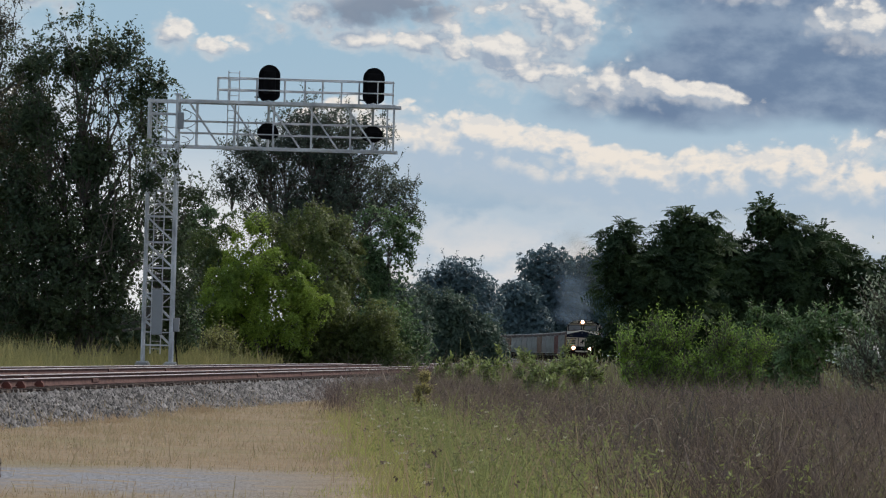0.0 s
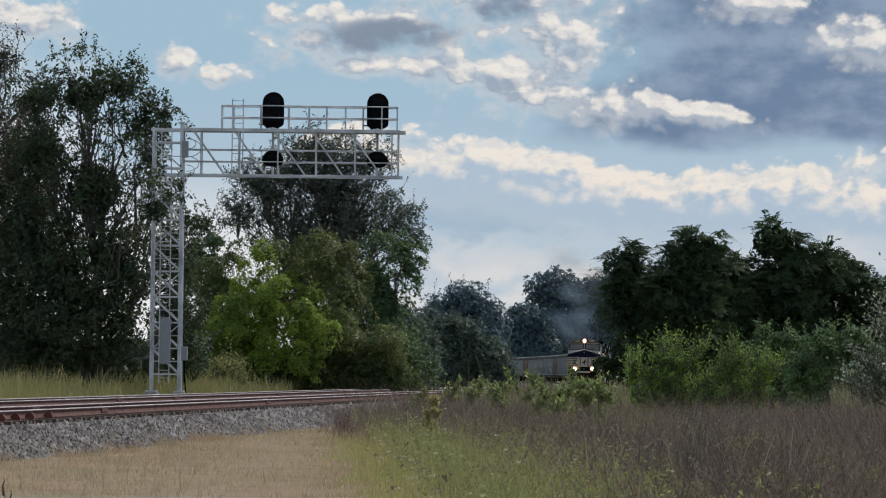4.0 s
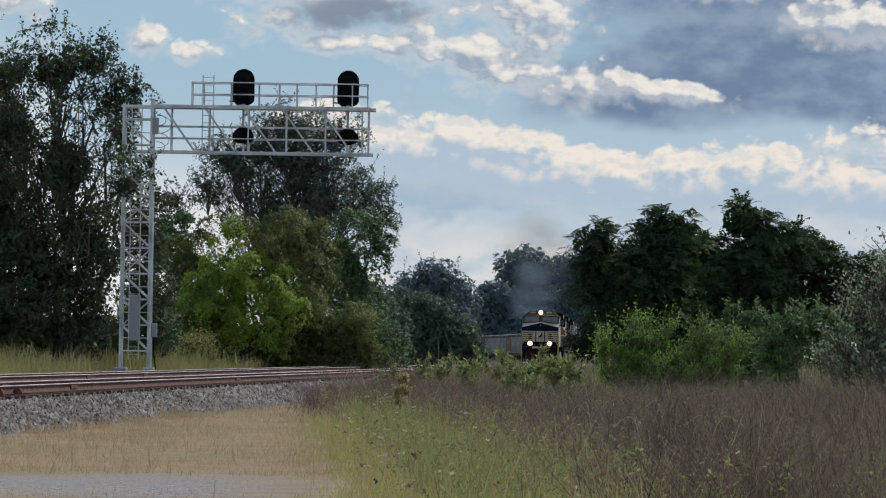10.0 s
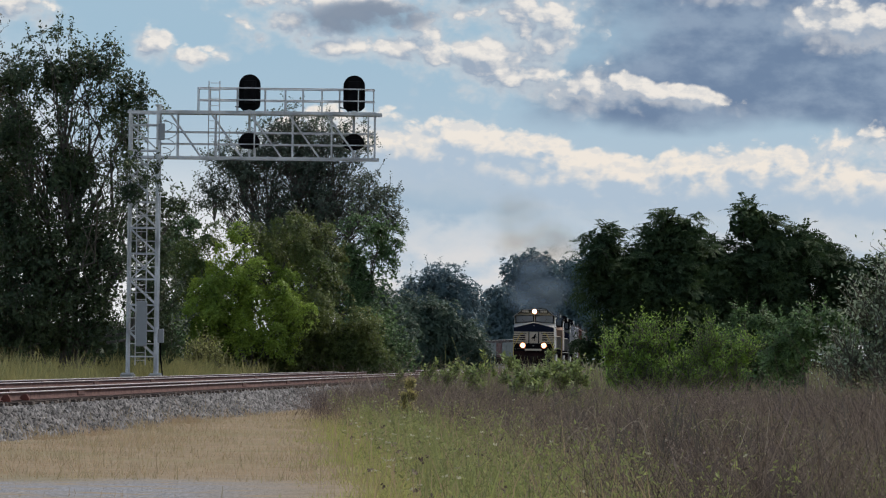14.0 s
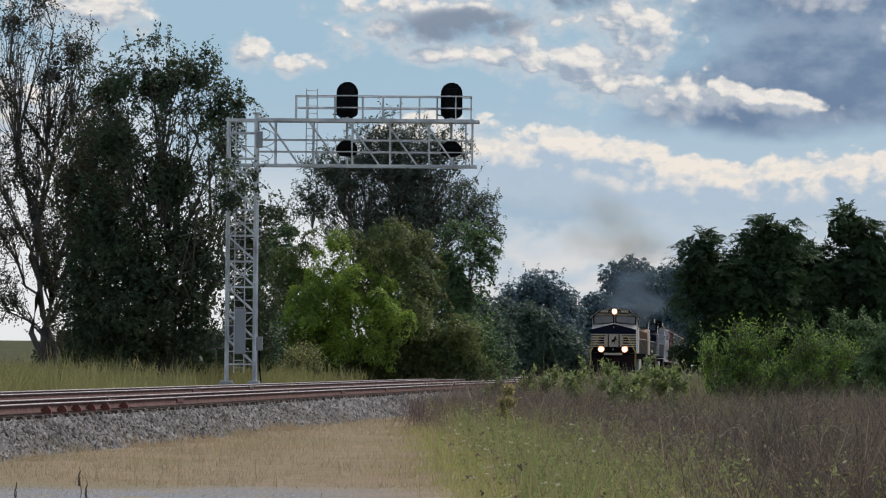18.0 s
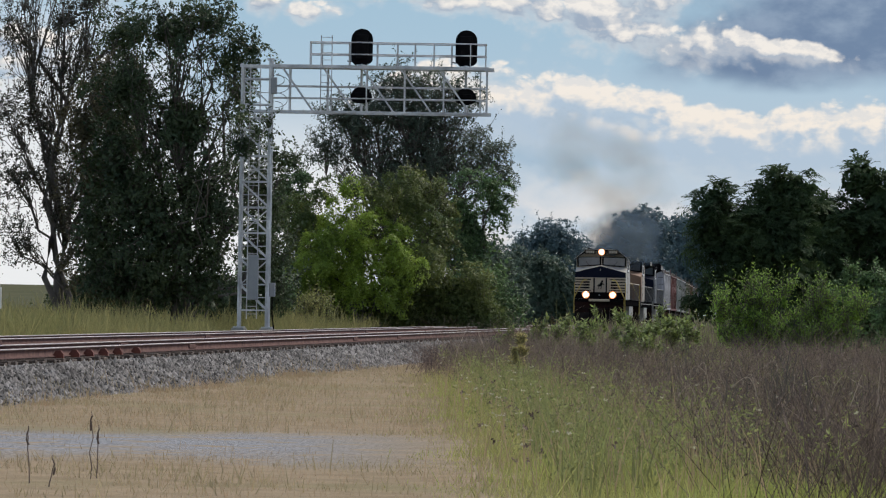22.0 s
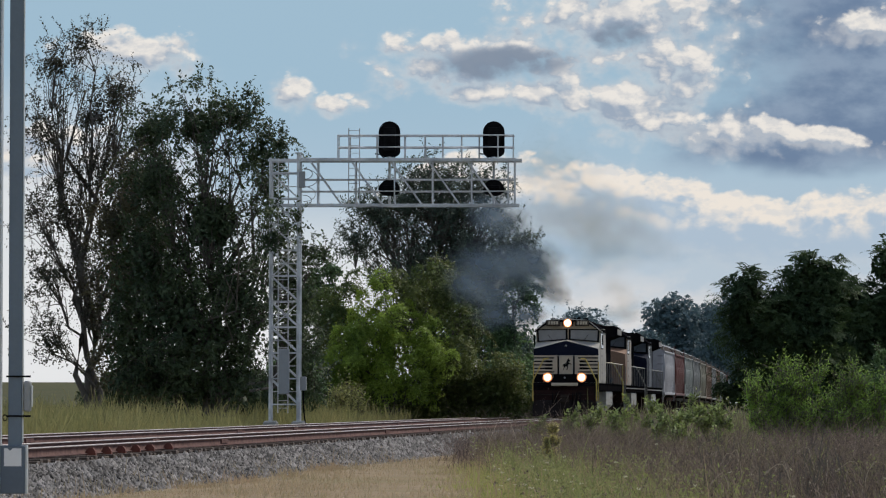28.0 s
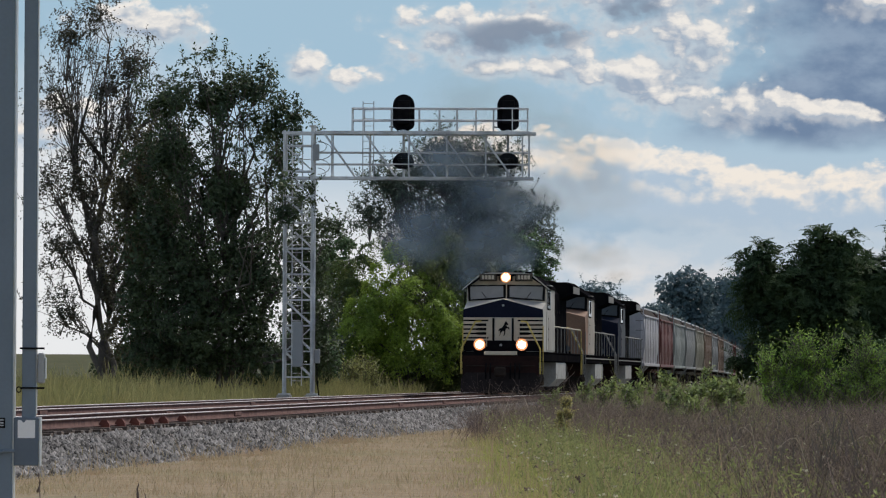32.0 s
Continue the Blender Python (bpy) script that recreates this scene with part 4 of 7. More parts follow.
tree("broadleaf_tree", "tall half-bare tree with thin brownish leaves beyond the tracks", "tree", -14.46, 188, [
    (-1.45, 0, 15.74, 1.45, 1.3, 1.45), (1.2, 0, 14.7, 1.5, 1.4, 1.5), (2.3, 0, 12.6, 1.5, 1.5, 1.7), (-0.3, 0, 16.9, 1.3, 1.2, 1.2), (2.6, 0, 10.2, 1.3, 1.3, 1.5), (0.0, 0, 13.57, 1.69, 1.63, 1.93), (-2.17, 0, 13.09, 1.45, 1.41, 1.69), (-0.48, 0, 11.16, 1.45, 1.3, 1.45), (0.96, 0, 11.64, 1.21, 1.3, 1.69), (-2.41, 0, 9.47, 1.21, 1.41, 1.93), (0.96, 0, 8.75, 1.08, 1.14, 1.45), (-2.17, 0, 4.41, 1.33, 1.08, 1.08), (0.96, 0, 4.65, 1.21, 1.19, 1.45), (-0.96, 0, 7.06, 0.96, 1.08, 1.45), (-1.08, 0, 9.47, 1.45, 1.52, 1.93), (0.24, 0, 6.82, 1.21, 1.52, 2.17), (-2.05, 0, 6.82, 1.08, 1.36, 1.93), (-1.57, 0, 4.17, 1.08, 1.08, 1.33), (1.69, 0, 9.71, 1.08, 1.36, 1.93)],
    "sparse", 0.115, 32000, 0.26, 0.45, seed=12, aspect=0.55, fill=0.0, per=34, bare=0.45, stems=3, young=0.12, reach=1.05, rim=0.95, masses=0)
tree("broadleaf_tree", "half-bare tree with thin leaves behind the tracks", "tree", -21.36, 196, [
    (0.5, 0, 13.58, 1.26, 1.58, 2.26), (-1.26, 0, 11.57, 2.01, 2.26, 3.02), (1.01, 0, 7.8, 1.13, 1.75, 2.76), (-0.5, 0, 5.29, 1.76, 1.81, 2.26)],
    "sparse", 0.158, 7840, 0.2, 0.45, seed=13, aspect=0.5, fill=0.0, per=70, bare=0.9, stems=2, young=0.2)
tree("broadleaf_tree", "broad tree with an open crown behind the signal gantry", "tree", 0.66, 258, [
    (-0.33, 0, 14.69, 2.98, 2.11, 1.72), (-3.64, 0, 12.54, 2.48, 1.98, 1.92), (2.48, 0, 14.03, 2.15, 1.79, 1.82), (0.66, 0, 12.54, 3.64, 2.46, 1.82), (-1.98, 0, 13.21, 2.32, 1.79, 1.65), (-4.96, 0, 10.89, 1.49, 1.27, 1.32), (4.3, 0, 10.39, 1.82, 1.79, 2.15), (1.32, 0, 10.23, 4.3, 3.13, 2.65), (-1.32, 0, 9.57, 2.98, 2.38, 2.32), (5.46, 0, 9.4, 0.99, 1.04, 1.32)],
    "open", 0.15, 54000, 0.28, 0.42, seed=14, aspect=0.5, fill=0.02, stems=4, bare=0.6, per=40, rim=0.85, masses=0, reach=1.05, young=0.15)
tree("broadleaf_tree", "dense dark-green tree at the edge of the wood", "tree", 3.53, 250, [
    (0.0, 0, 7.06, 3.04, 2.67, 2.88), (-1.6, 0, 5.14, 2.88, 2.74, 3.21), (1.28, 0, 4.5, 1.92, 2.16, 2.88), (0.0, 0, 2.25, 2.88, 2.16, 1.92), (1.92, 0, 8.02, 1.12, 1.37, 1.92)],
    "mid", 0.167, 35840, 0.22, 0.45, seed=15, aspect=0.5)
tree("broadleaf_tree", "olive-brown rounded tree in the wood", "tree", 0.31, 240, [
    (0.15, 0, 7.75, 2.62, 1.94, 1.69), (-2.15, 0, 6.21, 1.85, 1.66, 1.85), (1.85, 0, 6.21, 1.85, 1.66, 1.85)],
    "olive", 0.167, 16800, 0.18, 0.45, seed=16, aspect=0.5)
tree("shrub", "bright yellow-green bush beside the gantry foot", "shrub", -1.94, 216, [
    (-0.14, 0, 5.01, 1.66, 1.52, 1.72), (1.25, 0, 3.63, 1.66, 1.62, 1.94), (-1.52, 0, 3.63, 1.38, 1.5, 1.94), (0.28, 0, 2.66, 2.22, 1.62, 1.38), (-2.49, 0, 2.8, 0.97, 1.06, 1.38), (-0.55, 0, 6.53, 0.83, 0.7, 0.72), (2.22, 0, 3.07, 1.11, 1.12, 1.38)],
    "lime", 0.135, 40000, 0.14, 0.42, seed=17, aspect=0.5, rim=0.25, masses=0, per=400, flat=1.15, reach=1.7, fill=0.03, young=0.05, scale=0.86)
tree("shrub", "fresh green bush around a brighter one by the gantry", "shrub", -0.57, 218, [
    (0.0, 0, 6.26, 1.71, 1.47, 1.57), (1.57, 0, 4.41, 1.57, 1.67, 2.13), (1.0, 0, 2.42, 2.13, 1.6, 1.42), (-3.7, 0, 3.84, 1.28, 1.67, 2.42), (-3.13, 0, 1.99, 1.71, 1.41, 1.42), (-1.14, 0, 1.42, 2.56, 1.64, 1.08), (-1.85, 0, 7.4, 1.42, 1.09, 1.0), (1.28, 0, 7.11, 1.42, 1.15, 1.14), (-3.98, 0, 6.12, 1.14, 1.15, 1.42)],
    "fresh", 0.14, 44000, 0.14, 0.40, seed=18, aspect=0.5, rim=0.35, masses=0, per=240, flat=0.8, reach=1.45, fill=0.05, young=0.05)
tree("shrub", "mid-green leafy bush behind the gantry foot", "shrub", -4.84, 222, [
    (0.0, 0, 5.83, 1.85, 1.99, 2.56), (-0.57, 0, 2.98, 1.57, 1.6, 1.99), (0.85, 0, 2.7, 1.71, 1.54, 1.71), (-1.28, 0, 6.97, 1.42, 1.67, 2.28), (-0.28, 0, 8.25, 1.0, 0.96, 1.14)],
    "mid", 0.158, 19040, 0.14, 0.405, seed=19, aspect=0.5)
tree("shrub", "dark green shrub at the foot of the wood", "shrub", 2.05, 228, [
    (-0.29, 0, 1.57, 2.05, 1.45, 1.17), (1.46, 0, 1.28, 1.75, 1.25, 1.02), (-2.05, 0, 1.43, 1.75, 1.25, 1.02)],
    "mid", 0.158, 13440, 0.1, 0.36, seed=20, aspect=0.5)
tree("shrub", "leafy green undergrowth reaching the grass before the wood", "shrub", 0.9, 219, [
    (-2.2, 0, 1.3, 1.5, 1.2, 1.2), (0.0, 0, 1.5, 1.6, 1.3, 1.4), (1.9, 0, 1.6, 1.6, 1.3, 1.5), (3.4, 0, 1.3, 1.4, 1.2, 1.2), (0.8, 0, 2.9, 1.3, 1.2, 1.2), (2.8, 0, 2.9, 1.3, 1.2, 1.3)],
    "fresh", 0.13, 26000, 0.1, 0.36, seed=78, fill=0.2, per=60, masses=0, rim=0.6)
tree("shrub", "deep green low shrub beside the far track", "shrub", 5.0, 236, [
    (-1.6, 0, 1.5, 1.7, 1.3, 1.4), (0.4, 0, 1.6, 1.7, 1.3, 1.5), (-0.6, 0, 3.0, 1.5, 1.3, 1.3)],
    "mid", 0.15, 14000, 0.1, 0.4, seed=79, fill=0.2, per=60, masses=0, rim=0.6)
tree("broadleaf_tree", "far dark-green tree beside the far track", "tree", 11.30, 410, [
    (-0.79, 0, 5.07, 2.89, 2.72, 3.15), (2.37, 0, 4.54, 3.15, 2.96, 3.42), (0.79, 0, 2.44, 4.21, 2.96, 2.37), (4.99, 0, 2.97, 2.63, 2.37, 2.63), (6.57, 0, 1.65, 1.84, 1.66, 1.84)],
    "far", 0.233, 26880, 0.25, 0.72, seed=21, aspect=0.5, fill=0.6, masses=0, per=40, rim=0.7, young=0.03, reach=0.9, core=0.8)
tree("broadleaf_tree", "far feathery-topped tree, haze mixed into its leaf colour", "tree", 21.86, 620, [
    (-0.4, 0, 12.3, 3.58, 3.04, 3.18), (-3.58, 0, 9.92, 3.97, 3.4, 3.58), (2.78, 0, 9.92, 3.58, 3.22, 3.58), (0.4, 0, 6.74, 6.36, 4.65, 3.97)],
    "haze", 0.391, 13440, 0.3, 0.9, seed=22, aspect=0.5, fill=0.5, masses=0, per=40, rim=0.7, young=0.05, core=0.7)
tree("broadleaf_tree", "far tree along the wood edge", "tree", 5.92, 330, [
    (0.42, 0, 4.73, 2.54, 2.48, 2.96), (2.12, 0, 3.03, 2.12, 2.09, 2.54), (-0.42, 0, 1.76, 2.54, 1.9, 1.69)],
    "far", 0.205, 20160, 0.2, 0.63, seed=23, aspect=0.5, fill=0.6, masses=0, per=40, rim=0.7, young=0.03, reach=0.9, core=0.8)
tree("shrub", "dark understorey shrub below the tall trees", "shrub", -12.35, 205, [
    (-1.18, 0, 2.06, 1.66, 1.4, 1.45), (1.18, 0, 1.92, 1.66, 1.4, 1.45), (0.0, 0, 2.92, 1.42, 1.16, 1.16)],
    "dark", 0.186, 10080, 0.1, 0.45, seed=24, aspect=0.5)
tree("shrub", "dark understorey shrub behind the gantry column", "shrub", -8.76, 207, [
    (-1.06, 0, 1.8, 1.49, 1.33, 1.46), (1.06, 0, 1.67, 1.49, 1.33, 1.46), (0.0, 0, 2.67, 1.27, 1.1, 1.17)],
    "dark", 0.186, 10080, 0.1, 0.45, seed=25, aspect=0.5)
tree("shrub", "leafy green understorey shrub behind the gantry", "shrub", -6.52, 212, [
    (-0.82, 0, 2.09, 1.14, 1.25, 1.63), (0.82, 0, 1.95, 1.14, 1.25, 1.63), (0.0, 0, 3.06, 0.98, 1.03, 1.3)],
    "mid", 0.186, 10080, 0.1, 0.45, seed=26, aspect=0.5)
tree("shrub", "low dark shrub at the foot of the half-bare tree", "shrub", -15.08, 210, [
    (-0.81, 0, 1.4, 1.13, 1.05, 1.21), (0.81, 0, 1.27, 1.13, 1.05, 1.21), (0.0, 0, 2.13, 0.97, 0.87, 0.97)],
    "dark", 0.186, 10080, 0.1, 0.45, seed=27, aspect=0.5)
tree("shrub", "low olive brush along the edge of the wood", "shrub", -3.96, 206, [
    (-0.53, 0, 1.06, 0.74, 0.62, 0.63), (0.53, 0, 0.95, 0.74, 0.59, 0.57), (0.0, 0, 1.37, 0.53, 0.47, 0.51)],
    "brush", 0.12, 4200, 0.05, 0.36, seed=28, group="low brush along the wood", aspect=0.5, habit="shoots", young=1.0, scale=0.55)
tree("shrub", "deep green undergrowth below the dark trees", "shrub", 23.18, 262, [
    (-1.01, 0, 1.47, 1.41, 1.27, 1.41), (1.01, 0, 1.47, 1.41, 1.27, 1.41), (0.0, 0, 2.46, 1.41, 1.14, 1.13)],
    "locust", 0.186, 8400, 0.1, 0.45, seed=34, group="undergrowth below the dark trees", aspect=0.5)
tree("shrub", "deep green undergrowth below the dark trees", "shrub", 26.23, 264, [
    (-1.02, 0, 1.47, 1.42, 1.28, 1.42), (1.02, 0, 1.47, 1.42, 1.28, 1.42), (0.0, 0, 2.47, 1.42, 1.15, 1.14)],
    "locust", 0.186, 8400, 0.1, 0.45, seed=35, group="undergrowth below the dark trees", aspect=0.5)
tree("shrub", "deep green undergrowth below the dark trees", "shrub", 18.46, 240, [
    (-1.23, 0, 1.9, 1.72, 1.61, 1.85), (1.23, 0, 1.9, 1.72, 1.61, 1.85), (0.0, 0, 3.2, 1.72, 1.44, 1.48)],
    "locust", 0.186, 8400, 0.1, 0.45, seed=36, group="undergrowth below the dark trees", aspect=0.5)
tree("shrub", "deep green undergrowth below the dark trees", "shrub", 23.05, 243, [
    (-1.4, 0, 1.91, 1.96, 1.72, 1.87), (1.4, 0, 1.91, 1.96, 1.72, 1.87), (0.0, 0, 3.22, 1.96, 1.56, 1.5)],
    "locust", 0.186, 8400, 0.1, 0.45, seed=37, group="undergrowth below the dark trees", aspect=0.5)
tree("shrub", "deep green undergrowth below the dark trees", "shrub", 27.42, 243, [
    (-1.4, 0, 1.91, 1.96, 1.72, 1.87), (1.4, 0, 1.91, 1.96, 1.72, 1.87), (0.0, 0, 3.22, 1.96, 1.56, 1.5)],
    "locust", 0.186, 8400, 0.1, 0.45, seed=38, group="undergrowth below the dark trees", aspect=0.5)
tree("shrub", "deep green undergrowth below the dark trees", "shrub", 31.69, 240, [
    (-1.38, 0, 1.9, 1.94, 1.7, 1.85), (1.38, 0, 1.9, 1.94, 1.7, 1.85), (0.0, 0, 3.2, 1.94, 1.54, 1.48)],
    "locust", 0.186, 8400, 0.1, 0.45, seed=39, group="undergrowth below the dark trees", aspect=0.5)
tree("shrub", "deep green undergrowth below the dark trees", "shrub", 35.83, 243, [
    (-1.09, 0, 2.22, 1.53, 1.67, 2.18), (1.09, 0, 2.22, 1.53, 1.67, 2.18), (0.0, 0, 3.75, 1.53, 1.47, 1.74)],
    "locust", 0.186, 8400, 0.1, 0.45, seed=40, group="undergrowth below the dark trees", aspect=0.5)
tree("shrub", "deep green undergrowth below the dark trees", "shrub", 21.4, 249, [
    (-1.3, 0, 1.6, 1.7, 1.4, 1.5), (1.3, 0, 1.7, 1.7, 1.4, 1.5), (0.0, 0, 3.2, 1.7, 1.4, 1.4)],
    "locust", 0.18, 11000, 0.1, 0.45, seed=80, group="undergrowth below the dark trees", fill=0.3, masses=0)
# the blue haze on these trees is part of their leaf colour
tree("broadleaf_tree", "distant tree beyond the curve, blue haze mixed into its leaf colour", "tree", 49.21, 1010, [
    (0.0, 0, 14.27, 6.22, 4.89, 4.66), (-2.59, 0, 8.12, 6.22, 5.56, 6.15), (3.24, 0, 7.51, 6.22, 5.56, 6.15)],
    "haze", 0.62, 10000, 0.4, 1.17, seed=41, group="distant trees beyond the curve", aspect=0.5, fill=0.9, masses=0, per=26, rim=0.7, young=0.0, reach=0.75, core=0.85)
tree("broadleaf_tree", "distant tree beyond the curve, blue haze mixed into its leaf colour", "tree", 57.06, 1035, [
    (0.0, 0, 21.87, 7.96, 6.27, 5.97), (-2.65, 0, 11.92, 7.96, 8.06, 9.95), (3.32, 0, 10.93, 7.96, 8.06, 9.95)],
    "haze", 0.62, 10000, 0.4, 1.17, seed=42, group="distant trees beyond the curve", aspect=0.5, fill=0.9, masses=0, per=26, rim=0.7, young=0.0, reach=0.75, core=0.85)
tree("broadleaf_tree", "distant tree beyond the curve, blue haze mixed into its leaf colour", "tree", 66.59, 1060, [
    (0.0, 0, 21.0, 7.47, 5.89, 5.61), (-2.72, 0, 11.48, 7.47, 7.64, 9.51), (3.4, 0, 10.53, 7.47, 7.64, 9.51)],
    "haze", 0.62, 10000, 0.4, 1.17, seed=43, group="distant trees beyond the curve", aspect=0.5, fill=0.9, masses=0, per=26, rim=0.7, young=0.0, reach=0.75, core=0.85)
tree("broadleaf_tree", "distant tree beyond the curve, blue haze mixed into its leaf colour", "tree", 70.57, 1010, [
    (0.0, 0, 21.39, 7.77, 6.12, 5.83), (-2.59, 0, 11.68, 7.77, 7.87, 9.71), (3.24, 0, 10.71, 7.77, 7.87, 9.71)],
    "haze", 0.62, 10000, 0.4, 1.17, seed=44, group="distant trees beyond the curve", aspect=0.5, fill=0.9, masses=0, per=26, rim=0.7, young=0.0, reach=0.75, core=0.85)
tree("broadleaf_tree", "distant tree beyond the curve, blue haze mixed into its leaf colour", "tree", 79.62, 1035, [
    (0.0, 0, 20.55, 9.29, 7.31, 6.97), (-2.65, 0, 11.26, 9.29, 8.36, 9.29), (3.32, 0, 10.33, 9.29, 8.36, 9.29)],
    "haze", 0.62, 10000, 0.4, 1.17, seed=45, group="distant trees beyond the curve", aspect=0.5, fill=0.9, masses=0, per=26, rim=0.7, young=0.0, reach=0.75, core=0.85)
tree("broadleaf_tree", "distant tree beyond the curve, blue haze mixed into its leaf colour", "tree", 47.56, 1060, [
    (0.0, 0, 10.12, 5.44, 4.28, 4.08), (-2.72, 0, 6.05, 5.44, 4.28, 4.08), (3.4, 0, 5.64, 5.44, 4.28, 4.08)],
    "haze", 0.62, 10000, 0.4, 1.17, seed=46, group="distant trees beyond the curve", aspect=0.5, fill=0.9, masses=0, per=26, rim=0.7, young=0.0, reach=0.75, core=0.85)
tree("locust_tree", "dark feathery-leaved tree beside the line", "tree", 18.14, 232, [
    (-1.49, 0, 7.23, 1.34, 1.34, 1.64), (2.35, 0, 8.35, 1.55, 1.2, 1.3), (3.1, 0, 7.4, 1.4, 1.3, 1.4), (2.38, 0, 5.15, 1.78, 2.01, 2.68), (0.5, 0, 3.36, 2.1, 1.8, 1.78), (0.0, 0, 5.6, 1.85, 2.0, 2.5), (1.7, 0, 7.5, 1.5, 1.4, 1.5), (0.89, 0, 5.15, 2.08, 2.01, 2.38), (-1.7, 0, 5.6, 1.0, 1.2, 1.5)],
    "locust", 0.20, 35840, 0.18, 0.60, seed=47, aspect=0.42, fill=0.42, habit="fronds", rim=0.35, reach=1.7, young=0.0, masses=0, scale=0.86, core=0.75)
tree("locust_tree", "dark feathery-leaved tree with a high crown", "tree", 23.49, 238, [
    (-0.6, 0, 6.9, 1.5, 1.3, 1.3), (2.59, 0, 8.15, 1.53, 1.35, 1.46), (4.12, 0, 7.69, 1.46, 1.32, 1.46), (3.36, 0, 5.25, 1.83, 1.92, 2.44), (0.31, 0, 3.73, 3.36, 2.33, 1.83), (1.5, 0, 9.0, 1.7, 1.4, 1.45), (0.2, 0, 6.2, 2.3, 2.1, 2.1), (-1.22, 0, 4.95, 2.44, 2.2, 2.44), (2.14, 0, 6.17, 1.83, 1.92, 2.44)],
    "locust", 0.20, 38080, 0.2, 0.60, seed=48, aspect=0.42, fill=0.42, habit="fronds", rim=0.35, reach=1.7, young=0.0, masses=0, scale=0.86, core=0.75)
tree("locust_tree", "dark feathery-leaved tree at the end of the clump", "tree", 28.62, 240, [
    (0.0, 0, 7.29, 1.85, 1.59, 1.69), (-1.23, 0, 5.59, 1.85, 1.8, 2.15), (1.54, 0, 5.9, 2.15, 1.94, 2.15), (4.0, 0, 5.59, 2.46, 2.08, 2.15), (6.46, 0, 5.9, 2.46, 2.22, 2.46), (0.31, 0, 3.44, 2.46, 1.94, 1.85)],
    "locust", 0.20, 35840, 0.2, 0.60, seed=49, aspect=0.42, fill=0.42, habit="fronds", rim=0.35, reach=1.7, young=0.0, masses=0, scale=0.86, core=0.75)
tree("shrub", "bright green leafy thicket among dead weeds", "shrub", 11.25, 132, [
    (-0.76, 0, 1.11, 0.58, 0.56, 0.53), (-0.17, 0, 1.89, 0.31, 0.47, 0.71), (0.68, 0, 1.04, 0.68, 0.62, 0.55), (1.27, 0, 1.76, 0.33, 0.51, 0.76), (-0.17, 0, 0.68, 1.35, 0.85, 0.42), (-1.61, 0, 1.54, 0.24, 0.3, 0.41), (-1.32, 0, 0.92, 0.51, 0.44, 0.37), (1.95, 0, 1.04, 0.47, 0.52, 0.53), (2.54, 0, 1.8, 0.33, 0.49, 0.71), (1.02, 0, 0.68, 1.52, 0.93, 0.42), (0.34, 0, 2.01, 0.2, 0.33, 0.51), (-0.51, 0, 1.85, 0.18, 0.32, 0.51), (-1.05, 0, 1.73, 0.15, 0.27, 0.44), (1.69, 0, 1.89, 0.18, 0.3, 0.47)],
    "bush", 0.095, 24000, 0.05, 0.29, seed=50, aspect=0.32, fill=0.16, habit="shoots", young=1.0, rim=0.55, masses=5, scale=0.95)
tree("shrub", "dark green shrub behind the thicket", "shrub", 14.93, 142, [
    (0.0, 0, 2.34, 1.09, 0.94, 1.0), (-0.73, 0, 1.88, 0.91, 0.82, 0.91), (0.73, 0, 2.07, 0.91, 0.9, 1.09), (0.0, 0, 1.16, 1.64, 1.06, 0.73), (-0.46, 0, 2.89, 0.36, 0.37, 0.46), (0.55, 0, 2.79, 0.46, 0.41, 0.46)],
    "mid", 0.107, 22400, 0.07, 0.225, seed=51, aspect=0.45)
tree("shrub", "green shrub in front of the dark trees", "shrub", 14.31, 120, [
    (-0.15, 0, 2.29, 0.92, 0.8, 0.85), (-0.62, 0, 1.67, 0.77, 0.69, 0.77), (0.46, 0, 2.14, 0.77, 0.76, 0.92), (-0.46, 0, 2.67, 0.38, 0.37, 0.43)],
    "mid", 0.107, 15680, 0.07, 0.225, seed=52, aspect=0.45)
tree("shrub", "tall silver-leaved shrub with upright shoots", "shrub", 11.95, 84, [
    (-0.32, 0, 2.27, 0.81, 0.75, 0.86), (0.43, 0, 2.7, 0.86, 0.82, 0.97), (-0.86, 0, 1.52, 0.75, 0.63, 0.65), (0.0, 0, 1.3, 1.18, 0.82, 0.65), (0.97, 0, 2.17, 0.75, 0.97, 1.4), (0.22, 0, 3.46, 0.27, 0.32, 0.43), (0.75, 0, 3.73, 0.24, 0.29, 0.41), (-0.32, 0, 3.14, 0.24, 0.28, 0.39), (-0.75, 0, 2.38, 0.32, 0.36, 0.48), (1.08, 0, 4.0, 0.15, 0.21, 0.32), (0.48, 0, 4.05, 0.11, 0.17, 0.28), (-0.05, 0, 3.84, 0.1, 0.16, 0.26), (-1.18, 0, 1.2, 0.43, 0.34, 0.32)],
    "silver", 0.088, 12500, 0.06, 0.30, seed=53, aspect=0.45, fill=0.12, habit="shoots", young=1.0, rim=0.7, scale=0.85, masses=10)
tree("goldenrod", "pale yellow plume of goldenrod over brown weeds", "weed", 2.32, 84, [
    (0.0, 0, 0.83, 0.1, 0.16, 0.26), (-0.02, 0, 0.44, 0.14, 0.16, 0.22), (-0.01, 0, 0.64, 0.12, 0.17, 0.26)],
    "plume", 0.047, 2912, 0.012, 0.063, seed=54, aspect=0.4, fill=0.0, habit="shoots", young=1.0)
